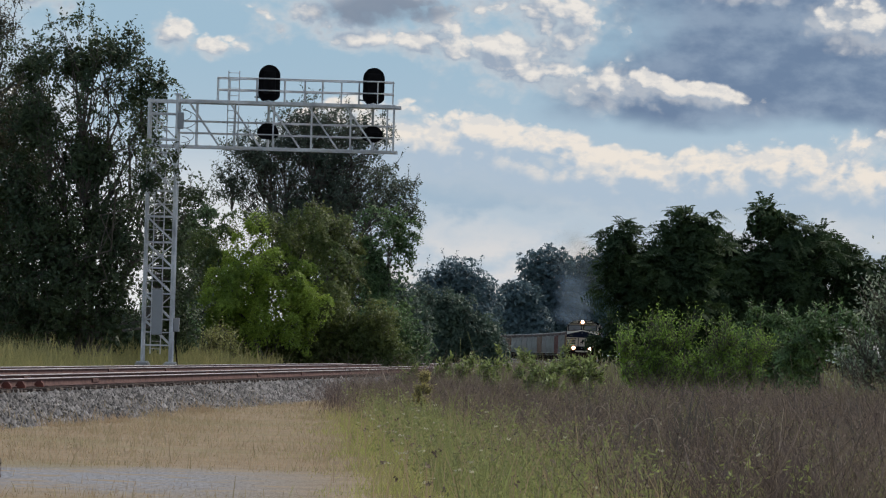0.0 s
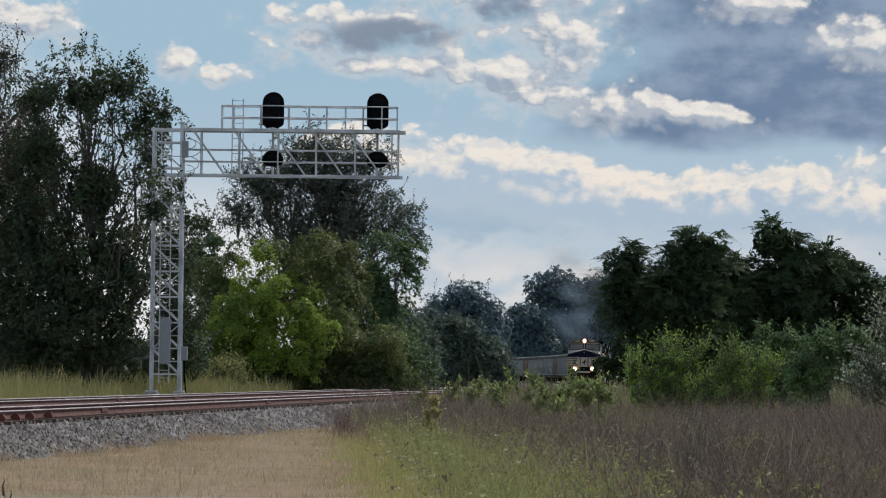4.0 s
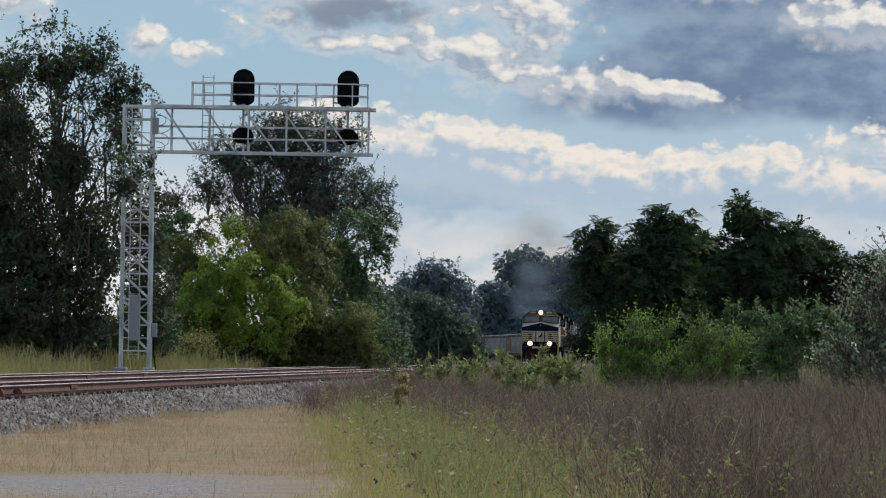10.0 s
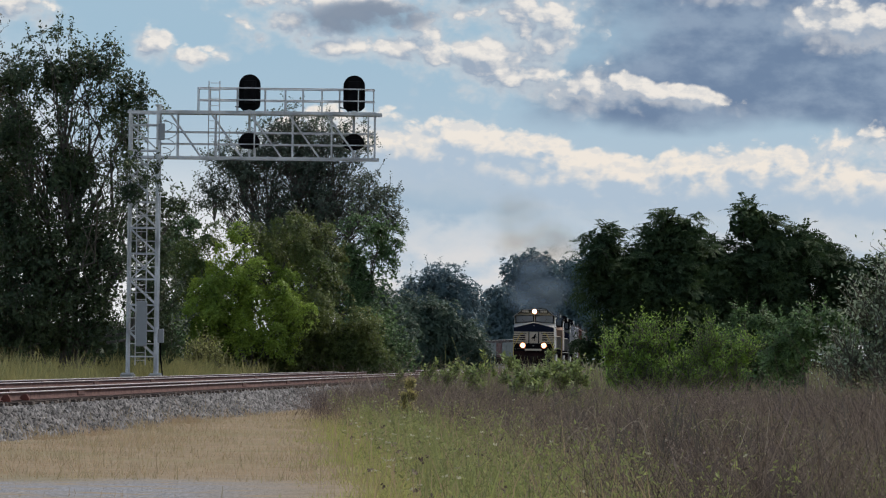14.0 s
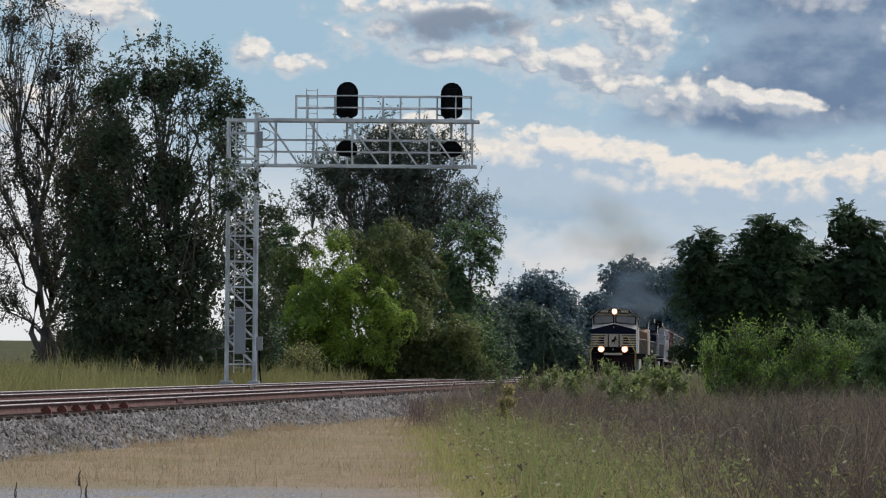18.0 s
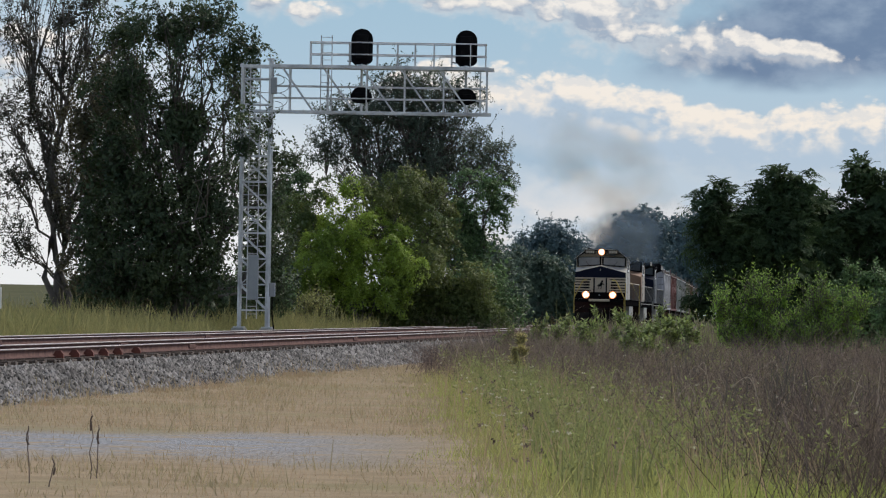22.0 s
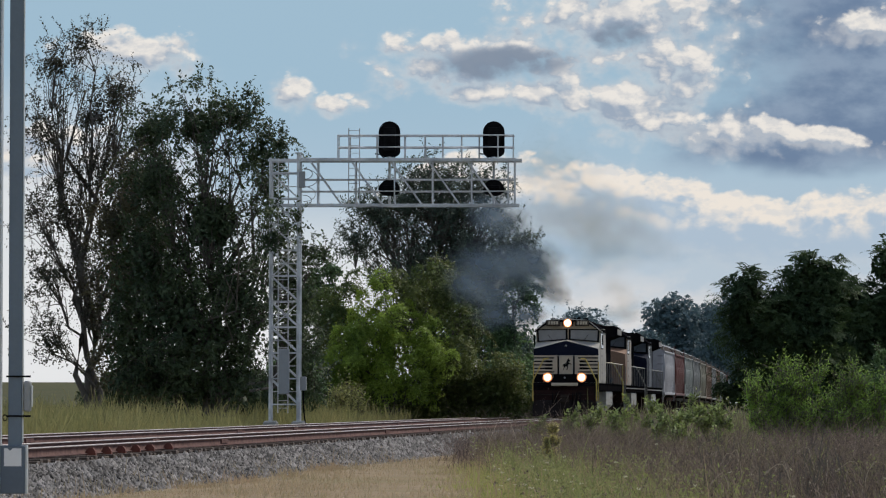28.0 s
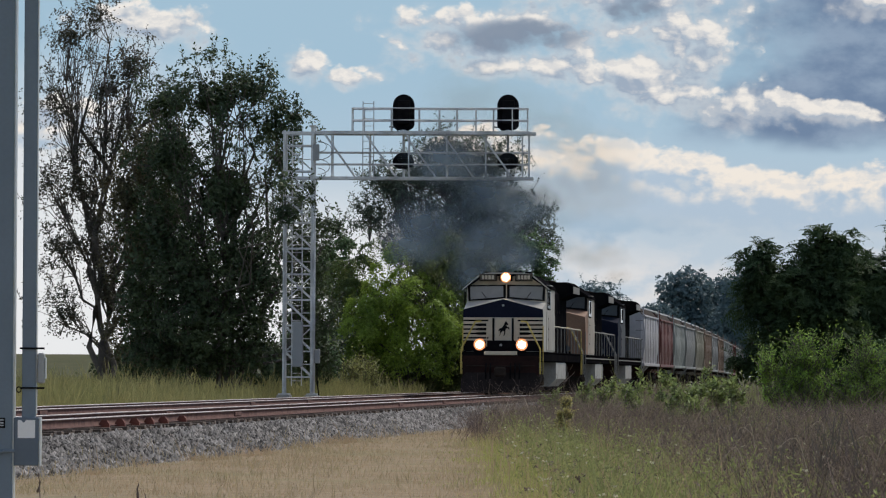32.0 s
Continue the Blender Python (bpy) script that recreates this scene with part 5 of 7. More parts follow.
tree("tall_weed", "yellow-green leafy weed standing among brown stalks", "weed", 8.08, 63, [
    (0.0, 0, 0.23, 0.07, 0.13, 0.21), (-0.05, 0, -0.01, 0.1, 0.12, 0.18)],
    "sapling", 0.037, 470, 0.008, 0.054, seed=55, group="leafy weeds among dead stalks", aspect=0.35, fill=0.0, habit="shoots", young=1.0)
tree("tall_weed", "yellow-green leafy weed standing among brown stalks", "weed", 7.85, 60, [
    (0.0, 0, 0.37, 0.07, 0.12, 0.2), (-0.05, 0, 0.14, 0.09, 0.12, 0.17)],
    "sapling", 0.037, 470, 0.008, 0.054, seed=56, group="leafy weeds among dead stalks", aspect=0.35, fill=0.0, habit="shoots", young=1.0)
tree("tall_weed", "yellow-green leafy weed standing among brown stalks", "weed", 7.99, 58, [
    (0.0, 0, 0.29, 0.07, 0.12, 0.19), (-0.04, 0, 0.07, 0.09, 0.11, 0.16)],
    "sapling", 0.037, 470, 0.008, 0.054, seed=57, group="leafy weeds among dead stalks", aspect=0.35, fill=0.0, habit="shoots", young=1.0)
tree("tall_weed", "yellow-green leafy weed standing among brown stalks", "weed", 6.43, 66, [
    (0.0, 0, 0.25, 0.08, 0.13, 0.22), (-0.05, 0, -0.0, 0.1, 0.13, 0.19)],
    "sapling", 0.037, 470, 0.008, 0.054, seed=58, group="leafy weeds among dead stalks", aspect=0.35, fill=0.0, habit="shoots", young=1.0)
tree("tall_weed", "yellow-green leafy weed standing among brown stalks", "weed", 7.90, 70, [
    (0.0, 0, 0.31, 0.08, 0.14, 0.23), (-0.05, 0, 0.04, 0.11, 0.14, 0.2)],
    "sapling", 0.037, 470, 0.008, 0.054, seed=59, group="leafy weeds among dead stalks", aspect=0.35, fill=0.0, habit="shoots", young=1.0)
tree("sapling", "light green sapling with large leaves among the weeds", "sapling", 3.59, 112, [
    (0.0, 0, 1.03, 0.2, 0.22, 0.29), (-0.11, 0, 0.72, 0.26, 0.22, 0.23)],
    "sapling", 0.112, 369, 0.02, 0.117, seed=60, group="saplings beside the line", aspect=0.42, fill=0.0, habit="shoots", young=1.0)
tree("sapling", "light green sapling with large leaves among the weeds", "sapling", 4.46, 116, [
    (0.0, 0, 1.19, 0.22, 0.23, 0.3), (-0.12, 0, 0.87, 0.29, 0.24, 0.24)],
    "sapling", 0.112, 369, 0.02, 0.117, seed=61, group="saplings beside the line", aspect=0.42, fill=0.0, habit="shoots", young=1.0)
tree("sapling", "light green sapling with large leaves among the weeds", "sapling", 5.22, 118, [
    (0.0, 0, 1.22, 0.2, 0.22, 0.3), (-0.12, 0, 0.88, 0.26, 0.22, 0.24)],
    "sapling", 0.112, 369, 0.02, 0.117, seed=62, group="saplings beside the line", aspect=0.42, fill=0.0, habit="shoots", young=1.0)
tree("sapling", "light green sapling with large leaves among the weeds", "sapling", 5.75, 115, [
    (0.0, 0, 1.23, 0.24, 0.24, 0.29), (-0.12, 0, 0.9, 0.31, 0.24, 0.24)],
    "sapling", 0.112, 369, 0.02, 0.117, seed=63, group="saplings beside the line", aspect=0.42, fill=0.0, habit="shoots", young=1.0)
tree("sapling", "light green sapling with large leaves among the weeds", "sapling", 6.62, 120, [
    (0.0, 0, 1.15, 0.23, 0.24, 0.31), (-0.12, 0, 0.81, 0.3, 0.25, 0.25)],
    "sapling", 0.112, 369, 0.02, 0.117, seed=64, group="saplings beside the line", aspect=0.42, fill=0.0, habit="shoots", young=1.0)
tree("sapling", "light green sapling with large leaves among the weeds", "sapling", 7.05, 117, [
    (0.0, 0, 1.25, 0.24, 0.24, 0.3), (-0.12, 0, 0.92, 0.31, 0.25, 0.24)],
    "sapling", 0.112, 369, 0.02, 0.117, seed=65, group="saplings beside the line", aspect=0.42, fill=0.0, habit="shoots", young=1.0)
tree("sapling", "light green sapling with large leaves among the weeds", "sapling", 7.83, 121, [
    (0.0, 0, 1.09, 0.23, 0.24, 0.31), (-0.12, 0, 0.74, 0.3, 0.25, 0.25)],
    "sapling", 0.112, 369, 0.02, 0.117, seed=66, group="saplings beside the line", aspect=0.42, fill=0.0, habit="shoots", young=1.0)
tree("sapling", "light green sapling with large leaves among the weeds", "sapling", 7.47, 112, [
    (0.0, 0, 1.09, 0.26, 0.25, 0.29), (-0.11, 0, 0.77, 0.34, 0.25, 0.23)],
    "sapling", 0.112, 369, 0.02, 0.117, seed=67, group="saplings beside the line", aspect=0.42, fill=0.0, habit="shoots", young=1.0)
tree("sapling", "light green sapling with large leaves among the weeds", "sapling", 2.84, 108, [
    (0.0, 0, 0.91, 0.19, 0.21, 0.28), (-0.11, 0, 0.61, 0.25, 0.21, 0.22)],
    "sapling", 0.112, 369, 0.02, 0.117, seed=68, group="saplings beside the line", aspect=0.42, fill=0.0, habit="shoots", young=1.0)
tree("sapling", "light green sapling with large leaves among the weeds", "sapling", 5.75, 108, [
    (0.0, 0, 0.94, 0.25, 0.24, 0.28), (-0.11, 0, 0.63, 0.32, 0.25, 0.22)],
    "sapling", 0.112, 369, 0.02, 0.117, seed=69, group="saplings beside the line", aspect=0.42, fill=0.0, habit="shoots", young=1.0)
tree("sapling", "light green sapling with large leaves among the weeds", "sapling", 4.53, 107, [
    (0.0, 0, 0.92, 0.22, 0.22, 0.27), (-0.11, 0, 0.61, 0.29, 0.23, 0.22)],
    "sapling", 0.112, 369, 0.02, 0.117, seed=70, group="saplings beside the line", aspect=0.42, fill=0.0, habit="shoots", young=1.0)
tree("sapling", "light green sapling with large leaves among the weeds", "sapling", 3.95, 110, [
    (0.0, 0, 0.89, 0.25, 0.24, 0.28), (-0.11, 0, 0.58, 0.33, 0.25, 0.23)],
    "sapling", 0.112, 369, 0.02, 0.117, seed=71, group="saplings beside the line", aspect=0.42, fill=0.0, habit="shoots", young=1.0)
tree("sapling", "light green sapling with large leaves among the weeds", "sapling", 6.36, 109, [
    (0.0, 0, 0.91, 0.28, 0.25, 0.28), (-0.11, 0, 0.6, 0.36, 0.26, 0.22)],
    "sapling", 0.112, 369, 0.02, 0.117, seed=72, group="saplings beside the line", aspect=0.42, fill=0.0, habit="shoots", young=1.0)
tree("sapling", "light green sapling with large leaves among the weeds", "sapling", 6.49, 112, [
    (0.0, 0, 1.08, 0.19, 0.21, 0.29), (-0.11, 0, 0.76, 0.24, 0.21, 0.23)],
    "sapling", 0.112, 369, 0.02, 0.117, seed=73, group="saplings beside the line", aspect=0.42, fill=0.0, habit="shoots", young=1.0)
tree("sapling", "light green sapling with large leaves among the weeds", "sapling", 6.92, 113, [
    (0.0, 0, 1.10, 0.14, 0.2, 0.29), (-0.12, 0, 0.78, 0.19, 0.19, 0.23)],
    "sapling", 0.112, 369, 0.02, 0.117, seed=74, group="saplings beside the line", aspect=0.42, fill=0.0, habit="shoots", young=1.0)
tree("sapling", "light green sapling with large leaves among the weeds", "sapling", 6.20, 111, [
    (0.0, 0, 1.05, 0.17, 0.2, 0.28), (-0.11, 0, 0.72, 0.22, 0.2, 0.23)],
    "sapling", 0.112, 369, 0.02, 0.117, seed=75, group="saplings beside the line", aspect=0.42, fill=0.0, habit="shoots", young=1.0)
tree("sapling", "light green sapling with large leaves among the weeds", "sapling", 7.17, 113, [
    (0.0, 0, 1.08, 0.17, 0.21, 0.29), (-0.12, 0, 0.74, 0.23, 0.21, 0.23)],
    "sapling", 0.112, 369, 0.02, 0.117, seed=76, group="saplings beside the line", aspect=0.42, fill=0.0, habit="shoots", young=1.0)


# ---- grass and weeds ----
def blades(name, label, category, rng, x, y, h, w, mat, lean=0.25, tip=0.15, z=None, simple=False):
    """Narrow bent blades, one for each foot at x, y."""
    n = len(x)
    z = ground_z(x, y) - 0.02 if z is None else z
    foot = np.stack([x, y, z], -1)
    a = rng.uniform(0, 2 * np.pi, n)
    d = np.stack([np.cos(a), np.sin(a), np.zeros(n)], -1) * (lean * h * rng.uniform(0.1, 1.0, n))[:, None]
    b = rng.uniform(0, np.pi, n)
    s = np.stack([np.cos(b), 0.3 * np.sin(b), np.zeros(n)], -1) * (w * rng.uniform(0.6, 1.3, n))[:, None] / 2
    up = np.zeros((n, 3))
    up[:, 2] = h
    if simple:
        v = np.stack([foot - s, foot + s, foot + d + up + s * tip, foot + d + up - s * tip], 1)
        i = np.arange(n)[:, None] * 4
        return tagged(fast_mesh(name, v.reshape(-1, 3), i + np.array([[0, 1, 2, 3]]), mat), label, category, kind="stuff")
    mid = foot + d * 0.35 + up * 0.55
    v = np.stack([foot - s, foot + s, mid + s * 0.8, mid - s * 0.8, foot + d + up + s * tip, foot + d + up - s * tip], 1)
    i = np.arange(n)[:, None] * 6
    f = np.concatenate([i + np.array([[0, 1, 2, 3]]), i + np.array([[3, 2, 4, 5]])], 1).reshape(-1, 4)
    ob = fast_mesh(name, v.reshape(-1, 3), f, mat)
    return tagged(ob, label, category, kind="stuff")


def strewn(rng, n, y0, y1, x_of, power=1.0):
    """n feet between y0 and y1, x across the span that x_of gives there."""
    y = y0 + (y1 - y0) * rng.random(n) ** power
    lo, hi = x_of(y)
    return lo + (hi - lo) * rng.random(n), y


def clear_of_line(x, y, gap=2.95):
    """Keeps feet off the ballast."""
    return x - np.interp(y, _y, _x) > gap


def patchy(x, y, s, cut):
    """True in patches of about s metres."""
    f = np.sin(x / s * 2.1 + 1.3 * np.sin(y / s * 0.7)) + np.sin(y / s * 1.3 + 1.7 * np.sin(x / s * 0.9 + 2.0)) + 0.8 * np.sin((x + y) / s * 3.1)
    return f > cut


def make_grass():
    rng = np.random.default_rng(3)
    wide = lambda y: (-0.115 * y - 0.6, 0.155 * y + 0.6)
    # dry straw between the ballast and the gravelled track
    x, y = strewn(rng, 190000, 33, 118, wide, 0.8)
    keep = clear_of_line(x, y, 2.25 + rng.gamma(2, 0.22, len(x))) & (x < 1.25 + 0.4 * np.sin(y * 0.9) + rng.normal(0, 0.7, len(x)))
    road = (y > 42.5) & (y < 53.5) & (x < 0.8)
    keep &= ~road | (rng.random(len(x)) < 0.04 + 0.9 * np.clip(np.abs(y - 48 + 2.5 * np.sin(x * 1.1)) / 5.5 - 0.55, 0, 1))
    x, y = x[keep], y[keep]
    h = rng.gamma(4, 0.010, len(x)) * (1.0 + 0.25 * np.sin(x * 1.7 + 2.0 * np.sin(y * 0.13)))
    z = np.maximum(ground_z(x, y), np.interp(x - np.interp(y, _y, _x), [1.7, 2.9, 3.0], [-0.31, -0.78, -2.0])) - 0.02
    blades("straw_grass", "short dry straw-coloured grass beside the ballast", "dry grass", rng, x, y, h, 0.008, STRAW, 0.5, z=z, simple=True)
    # longer dry tufts, thickest where the ballast ends
    x, y = strewn(rng, 170000, 34, 116, wide, 0.8)
    off = x - np.interp(y, _y, _x)
    keep = (off > 2.0 + rng.gamma(2, 0.22, len(x))) & (x < 1.5 + rng.normal(0, 0.5, len(x))) & patchy(x, y, 1.1, 0.2 + rng.normal(0, 0.7, len(x)))
    keep &= (rng.random(len(x)) < np.interp(off, [2.2, 3.4, 4.5, 9], [1.0, 1.0, 0.6, 0.5])) & ~((y > 43) & (y < 53) & (x < 0.8))
    x, y = x[keep], y[keep]
    z = np.maximum(ground_z(x, y), np.interp(x - np.interp(y, _y, _x), [1.7, 2.9, 3.0], [-0.31, -0.78, -2.0])) - 0.02
    h = rng.gamma(6, 0.015, len(x)) * np.where(patchy(x, y, 0.6, 0.9), 1.5, 0.9)
    blades("straw_tufts", "longer dry yellow-tan tufts along the foot of the ballast", "dry grass", rng, x, y, h, 0.013, STRAWTUFT, 0.8, 0.3, z=z, simple=True)
    # green grass
    bound = lambda y: np.interp(y, [34, 50, 65, 78, 92, 112], [3.1, 3.3, 3.4, 2.9, 1.6, 0.9]) + 0.45 * np.sin(y * 0.55) + 0.3 * np.sin(y * 1.37 + 1.0)
    x, y = strewn(rng, 150000, 33, 104, lambda y: (0 * y - 0.6, 0 * y + 4.6), 0.85)
    keep = clear_of_line(x, y) & (x > 0.85 + 0.25 * np.sin(y * 0.8) + rng.normal(0, 0.4, len(x)))
    keep &= (x < bound(y) + rng.normal(0.3, 0.35, len(x)))
    x, y = x[keep], y[keep]
    h = rng.gamma(5, 0.024, len(x)) * np.where(patchy(x, y, 1.6, 0.8), 1.5, 1.0) * np.clip(0.35 + 0.6 * (x - 0.5), 0.35, 1.0)
    blades("green_grass", "long green grass going to seed", "grass", rng, x, y, h, 0.012, GREENGRASS, 0.9, simple=True)
    x, y = strewn(rng, 6000, 33, 100, lambda y: (0 * y - 0.6, 0 * y + 4.2), 0.85)
    keep = clear_of_line(x, y) & (x > 1.3 + rng.normal(0, 0.5, len(x))) & (x < bound(y) + 0.3)
    x, y = x[keep], y[keep]
    blades("seeding_grass", "thin straw-coloured seeding stems over the green grass", "grass", rng, x, y, rng.gamma(9, 0.05, len(x)), 0.009, STRAW, 0.5)
    # dead brown weeds
    x, y = strewn(rng, 98000, 34, 124, lambda y: (0 * y - 0.5, 0.155 * y + 0.8), 0.85)
    inside = x - bound(y) + rng.normal(0, 0.4, len(x))
    keep = clear_of_line(x, y, 3.2) & (inside > 0)
    x, y, inside = x[keep], y[keep], inside[keep]
    h = rng.gamma(16, 0.042, len(x)) * np.where(patchy(x, y, 2.4, 0.5), 1.15, 0.85) * np.interp(y, [34, 60, 80, 112, 124], [1.0, 1.08, 1.0, 1.05, 0.9]) * np.clip(0.6 + 0.4 * inside / 1.0, 0.6, 1)
    h *= 1.0 + 0.16 * np.sin(x * 0.9 + 1.1 * np.sin(y * 0.17)) + 0.14 * np.sin(y * 0.33 + x * 0.5)
    h *= np.where((y > 85) & (x > 0.062 * y), 0.72, 1.0)
    dark = patchy(x, y, 1.3, 0.2 + rng.normal(0, 0.35, len(x)))
    blades("dead_weeds", "dense dead brown weeds with bare branching stalks", "dead weeds", rng, x[~dark], y[~dark], h[~dark], 0.0075, DEADWEED, 1.5, 0.3, simple=True)
    blades("dark_weeds", "darker clumps of dead weeds", "dead weeds", rng, x[dark], y[dark], h[dark] * 1.05, 0.009, DARKWEED, 1.3, 0.3, simple=True)
    k = rng.random(len(x)) < 0.55
    xs, ys, hs = x[k], y[k], h[k]
    g = ground_z(xs, ys)
    lift = rng.uniform(0.4, 0.8, len(xs)) * hs  # side sprays on the upper stalk
    blades("weed_sprays", "fine brown side sprays of dead weeds", "dead weeds", rng, xs + rng.normal(0, 0.05, len(xs)), ys, hs * rng.uniform(0.06, 0.36, len(xs)), 0.008, DEADWEED, 1.8, 0.6, g + lift, simple=True)
    few = rng.random(len(xs)) < 0.95
    c = np.stack([xs, ys, g + hs * 0.78], -1)[few]
    c = np.repeat(c, 2, 0) + rng.normal(0, 1, (len(c) * 2, 3)) * np.array([0.09, 0.09, 0.16])
    v, f = leaf_mesh(rng, c, 0.034, 0.45)
    tagged(fast_mesh("weed_bracts", v, f, DEADWEED), "fuzzy dry bracts and seed chaff on the dead weeds", "dead weeds", kind="stuff")
    # leafy green plants in patches among the dead ones
    px, py = strewn(rng, 3200, 35, 112, lambda y: (0 * y + 0.9, 0.135 * y + 1.5), 0.8)
    k = clear_of_line(px, py, 3.2) & (px > 1.3 + rng.normal(0, 0.35, len(px))) & (patchy(px, py, 2.1, 0.5) | (px < bound(py) + 0.5))
    px, py = px[k], py[k]
    ph = rng.uniform(0.25, 0.75, len(px))
    m = 26
    u = rng.random((len(px), m))
    c = np.stack([px[:, None] + rng.normal(0, 0.07, u.shape), py[:, None] + rng.normal(0, 0.07, u.shape), ground_z(px, py)[:, None] + ph[:, None] * u ** 0.6], -1).reshape(-1, 3)
    v, f = leaf_mesh(rng, c, 0.055, 0.35)
    tagged(fast_mesh("leafy_weeds", v, f, GREYWEED), "leafy grey-green weeds in patches among dead stalks", "weeds", kind="stuff")
    # a few taller stalks stand out
    k = rng.random(len(x)) < 0.004
    blades("tall_stalks", "scattered tall pale dead stalks", "dead weeds", rng, x[k], y[k], h[k] * rng.uniform(1.15, 1.5, k.sum()), 0.012, PALESTALK, 0.5, 0.4)
    # grey-green weeds among them
    x, y = strewn(rng, 60000, 34, 110, lambda y: (0 * y + 1.4, 0.13 * y + 1.5), 0.8)
    keep = clear_of_line(x, y, 3.2) & patchy(x, y, 1.9, 0.7)
    x, y = x[keep], y[keep]
    blades("green_weeds", "grey-green leafy weeds among the grass", "weeds", rng, x, y, rng.gamma(7, 0.05, len(x)), 0.02, GREYWEED, 0.5, 0.3)
    # tall yellow grass beyond the tracks
    x, y = strewn(rng, 85000, 120, 236, lambda y: (np.interp(y, _y, _x) - 26, np.interp(y, _y, _x) - TRACK_GAP - 3.4), 0.8)
    keep = (x > -0.118 * y - 1.5) & ~((np.abs(x + 5.6) < 1.5) & (y > 160) & (y < 178))
    x, y = x[keep], y[keep]
    h = rng.gamma(14, 0.058, len(x)) * np.where(patchy(x, y, 2.2, 0.4), 1.2, 0.75)
    blades("tall_grass", "tall yellow-green grass and goldenrod beyond the tracks", "tall grass", rng, x, y, h, 0.026, GOLDENROD, 0.8, 0.5, simple=True)
    k = rng.random(len(x)) < 0.30
    blades("goldenrod_heads", "feathery yellow-green heads of the tall grass", "tall grass", rng, x[k] + rng.normal(0, 0.04, k.sum()), y[k], h[k] * 0.30, 0.045, GOLDENROD, 0.9, 0.2, ground_z(x[k], y[k]) + h[k] * 0.62)
    # rank growth between the line and the dark trees
    x, y = strewn(rng, 40000, 108, 235, lambda y: (np.maximum(np.interp(y, _y, _x) + 3.1, 0.031 * y), 0.148 * y + 2.0), 0.7)
    keep = (x < 0.062 * y) | (y > 145)
    x, y = x[keep], y[keep]
    h = rng.gamma(12, 0.06, len(x)) * np.where(patchy(x, y, 3.0, 0.4), 1.2, 0.85)
    k = rng.random(len(x)) < 0.5
    blades("rank_weeds", "rank brown and green growth below the trees", "weeds", rng, x[k], y[k], h[k], 0.022, DEADWEED, 0.6, 0.5, simple=True)
    blades("rank_grass", "rank grey-green grass below the trees", "grass", rng, x[~k], y[~k], h[~k], 0.026, GREYWEED, 0.6, 0.5, simple=True)
    # sparse tufts on the ballast
    x, y = strewn(rng, 14000, 50, 112, lambda y: (np.interp(y, _y, _x) + 2.0, np.interp(y, _y, _x) + 3.4))
    k = patchy(x, y, 1.4, 0.5) & (rng.random(len(x)) < np.clip((x - np.interp(y, _y, _x) - 1.9) / 1.2, 0, 1) ** 1.5)
    blades("ballast_tufts", "thin dry tufts growing through the ballast", "dry grass", rng, x[k], y[k], rng.gamma(4, 0.025, k.sum()) * np.where(rng.random(k.sum()) < 0.06, 3.0, 1.0), 0.012, STRAW, 0.8)
    # dark dry seed heads
    x, y = strewn(rng, 60, 35, 70, lambda y: (0 * y + 0.8, 0 * y + 3.2))
    c = np.stack([x, y, ground_z(x, y) + rng.uniform(0.2, 0.6, len(x))], -1)
    c = np.repeat(c, 8, 0) + rng.normal(0, 0.014, (len(c) * 8, 3))
    v, f = leaf_mesh(rng, c, 0.03, 0.8)
    tagged(fast_mesh("dark_seed_heads", v, f, DEADWEED), "small dark dry seed heads over the grass", "seed heads", kind="stuff")
    # pale seed heads and small white flowers
    x, y = strewn(rng, 420, 35, 90, lambda y: (0 * y + 0.8, 0.07 * y + 3.0))
    k = clear_of_line(x, y) & patchy(x, y, 1.5, 0.4)
    x, y = x[k], y[k]
    c = np.stack([x, y, ground_z(x, y) + rng.uniform(0.25, 0.7, len(x))], -1)
    c = np.repeat(c, 8, 0) + rng.normal(0, 1, (len(c) * 8, 3)) * np.array([0.014, 0.014, 0.005])
    v, f = leaf_mesh(rng, c, 0.02, 0.9)
    tagged(fast_mesh("seed_heads", v, f, SEEDHEAD), "pale seed heads and small white flowers over the grass", "seed heads", kind="stuff")


make_grass()

# ---- the signal gantry ----
def signal_head(parent, x, y, z, h, w, lamps):
    """A lamp unit on a black rounded background, seen from behind; z is its foot."""
    r = w / 2
    out = [(x - r, z), (x + r, z)] + [(x + r * math.cos(a), z + h - r + r * math.sin(a)) for a in [math.pi * i / 14 for i in range(15)]]
    out = [(x + r * math.cos(a), z + r * 0.55 * math.sin(a)) for a in [math.pi + math.pi * i / 12 for i in range(1, 12)]] + out[1:] + [out[0]]
    head = part("signal_head", slab(out, y, y + 0.035), BLACK, parent, "black rounded signal background plate")
    part("lamp_housing", box(x - r * 0.62, x + r * 0.62, y - 0.22, y - 0.003, z + 0.02, z + h - r * 0.55, 0.04), BLACK, head)
    for i in range(lamps):
        zc = z + 0.2 + i * 0.34
        part("hood", rod((x, y + 0.04, zc), (x, y + 0.32, zc - 0.02), 0.13, 12), BLACK, head)
    return head


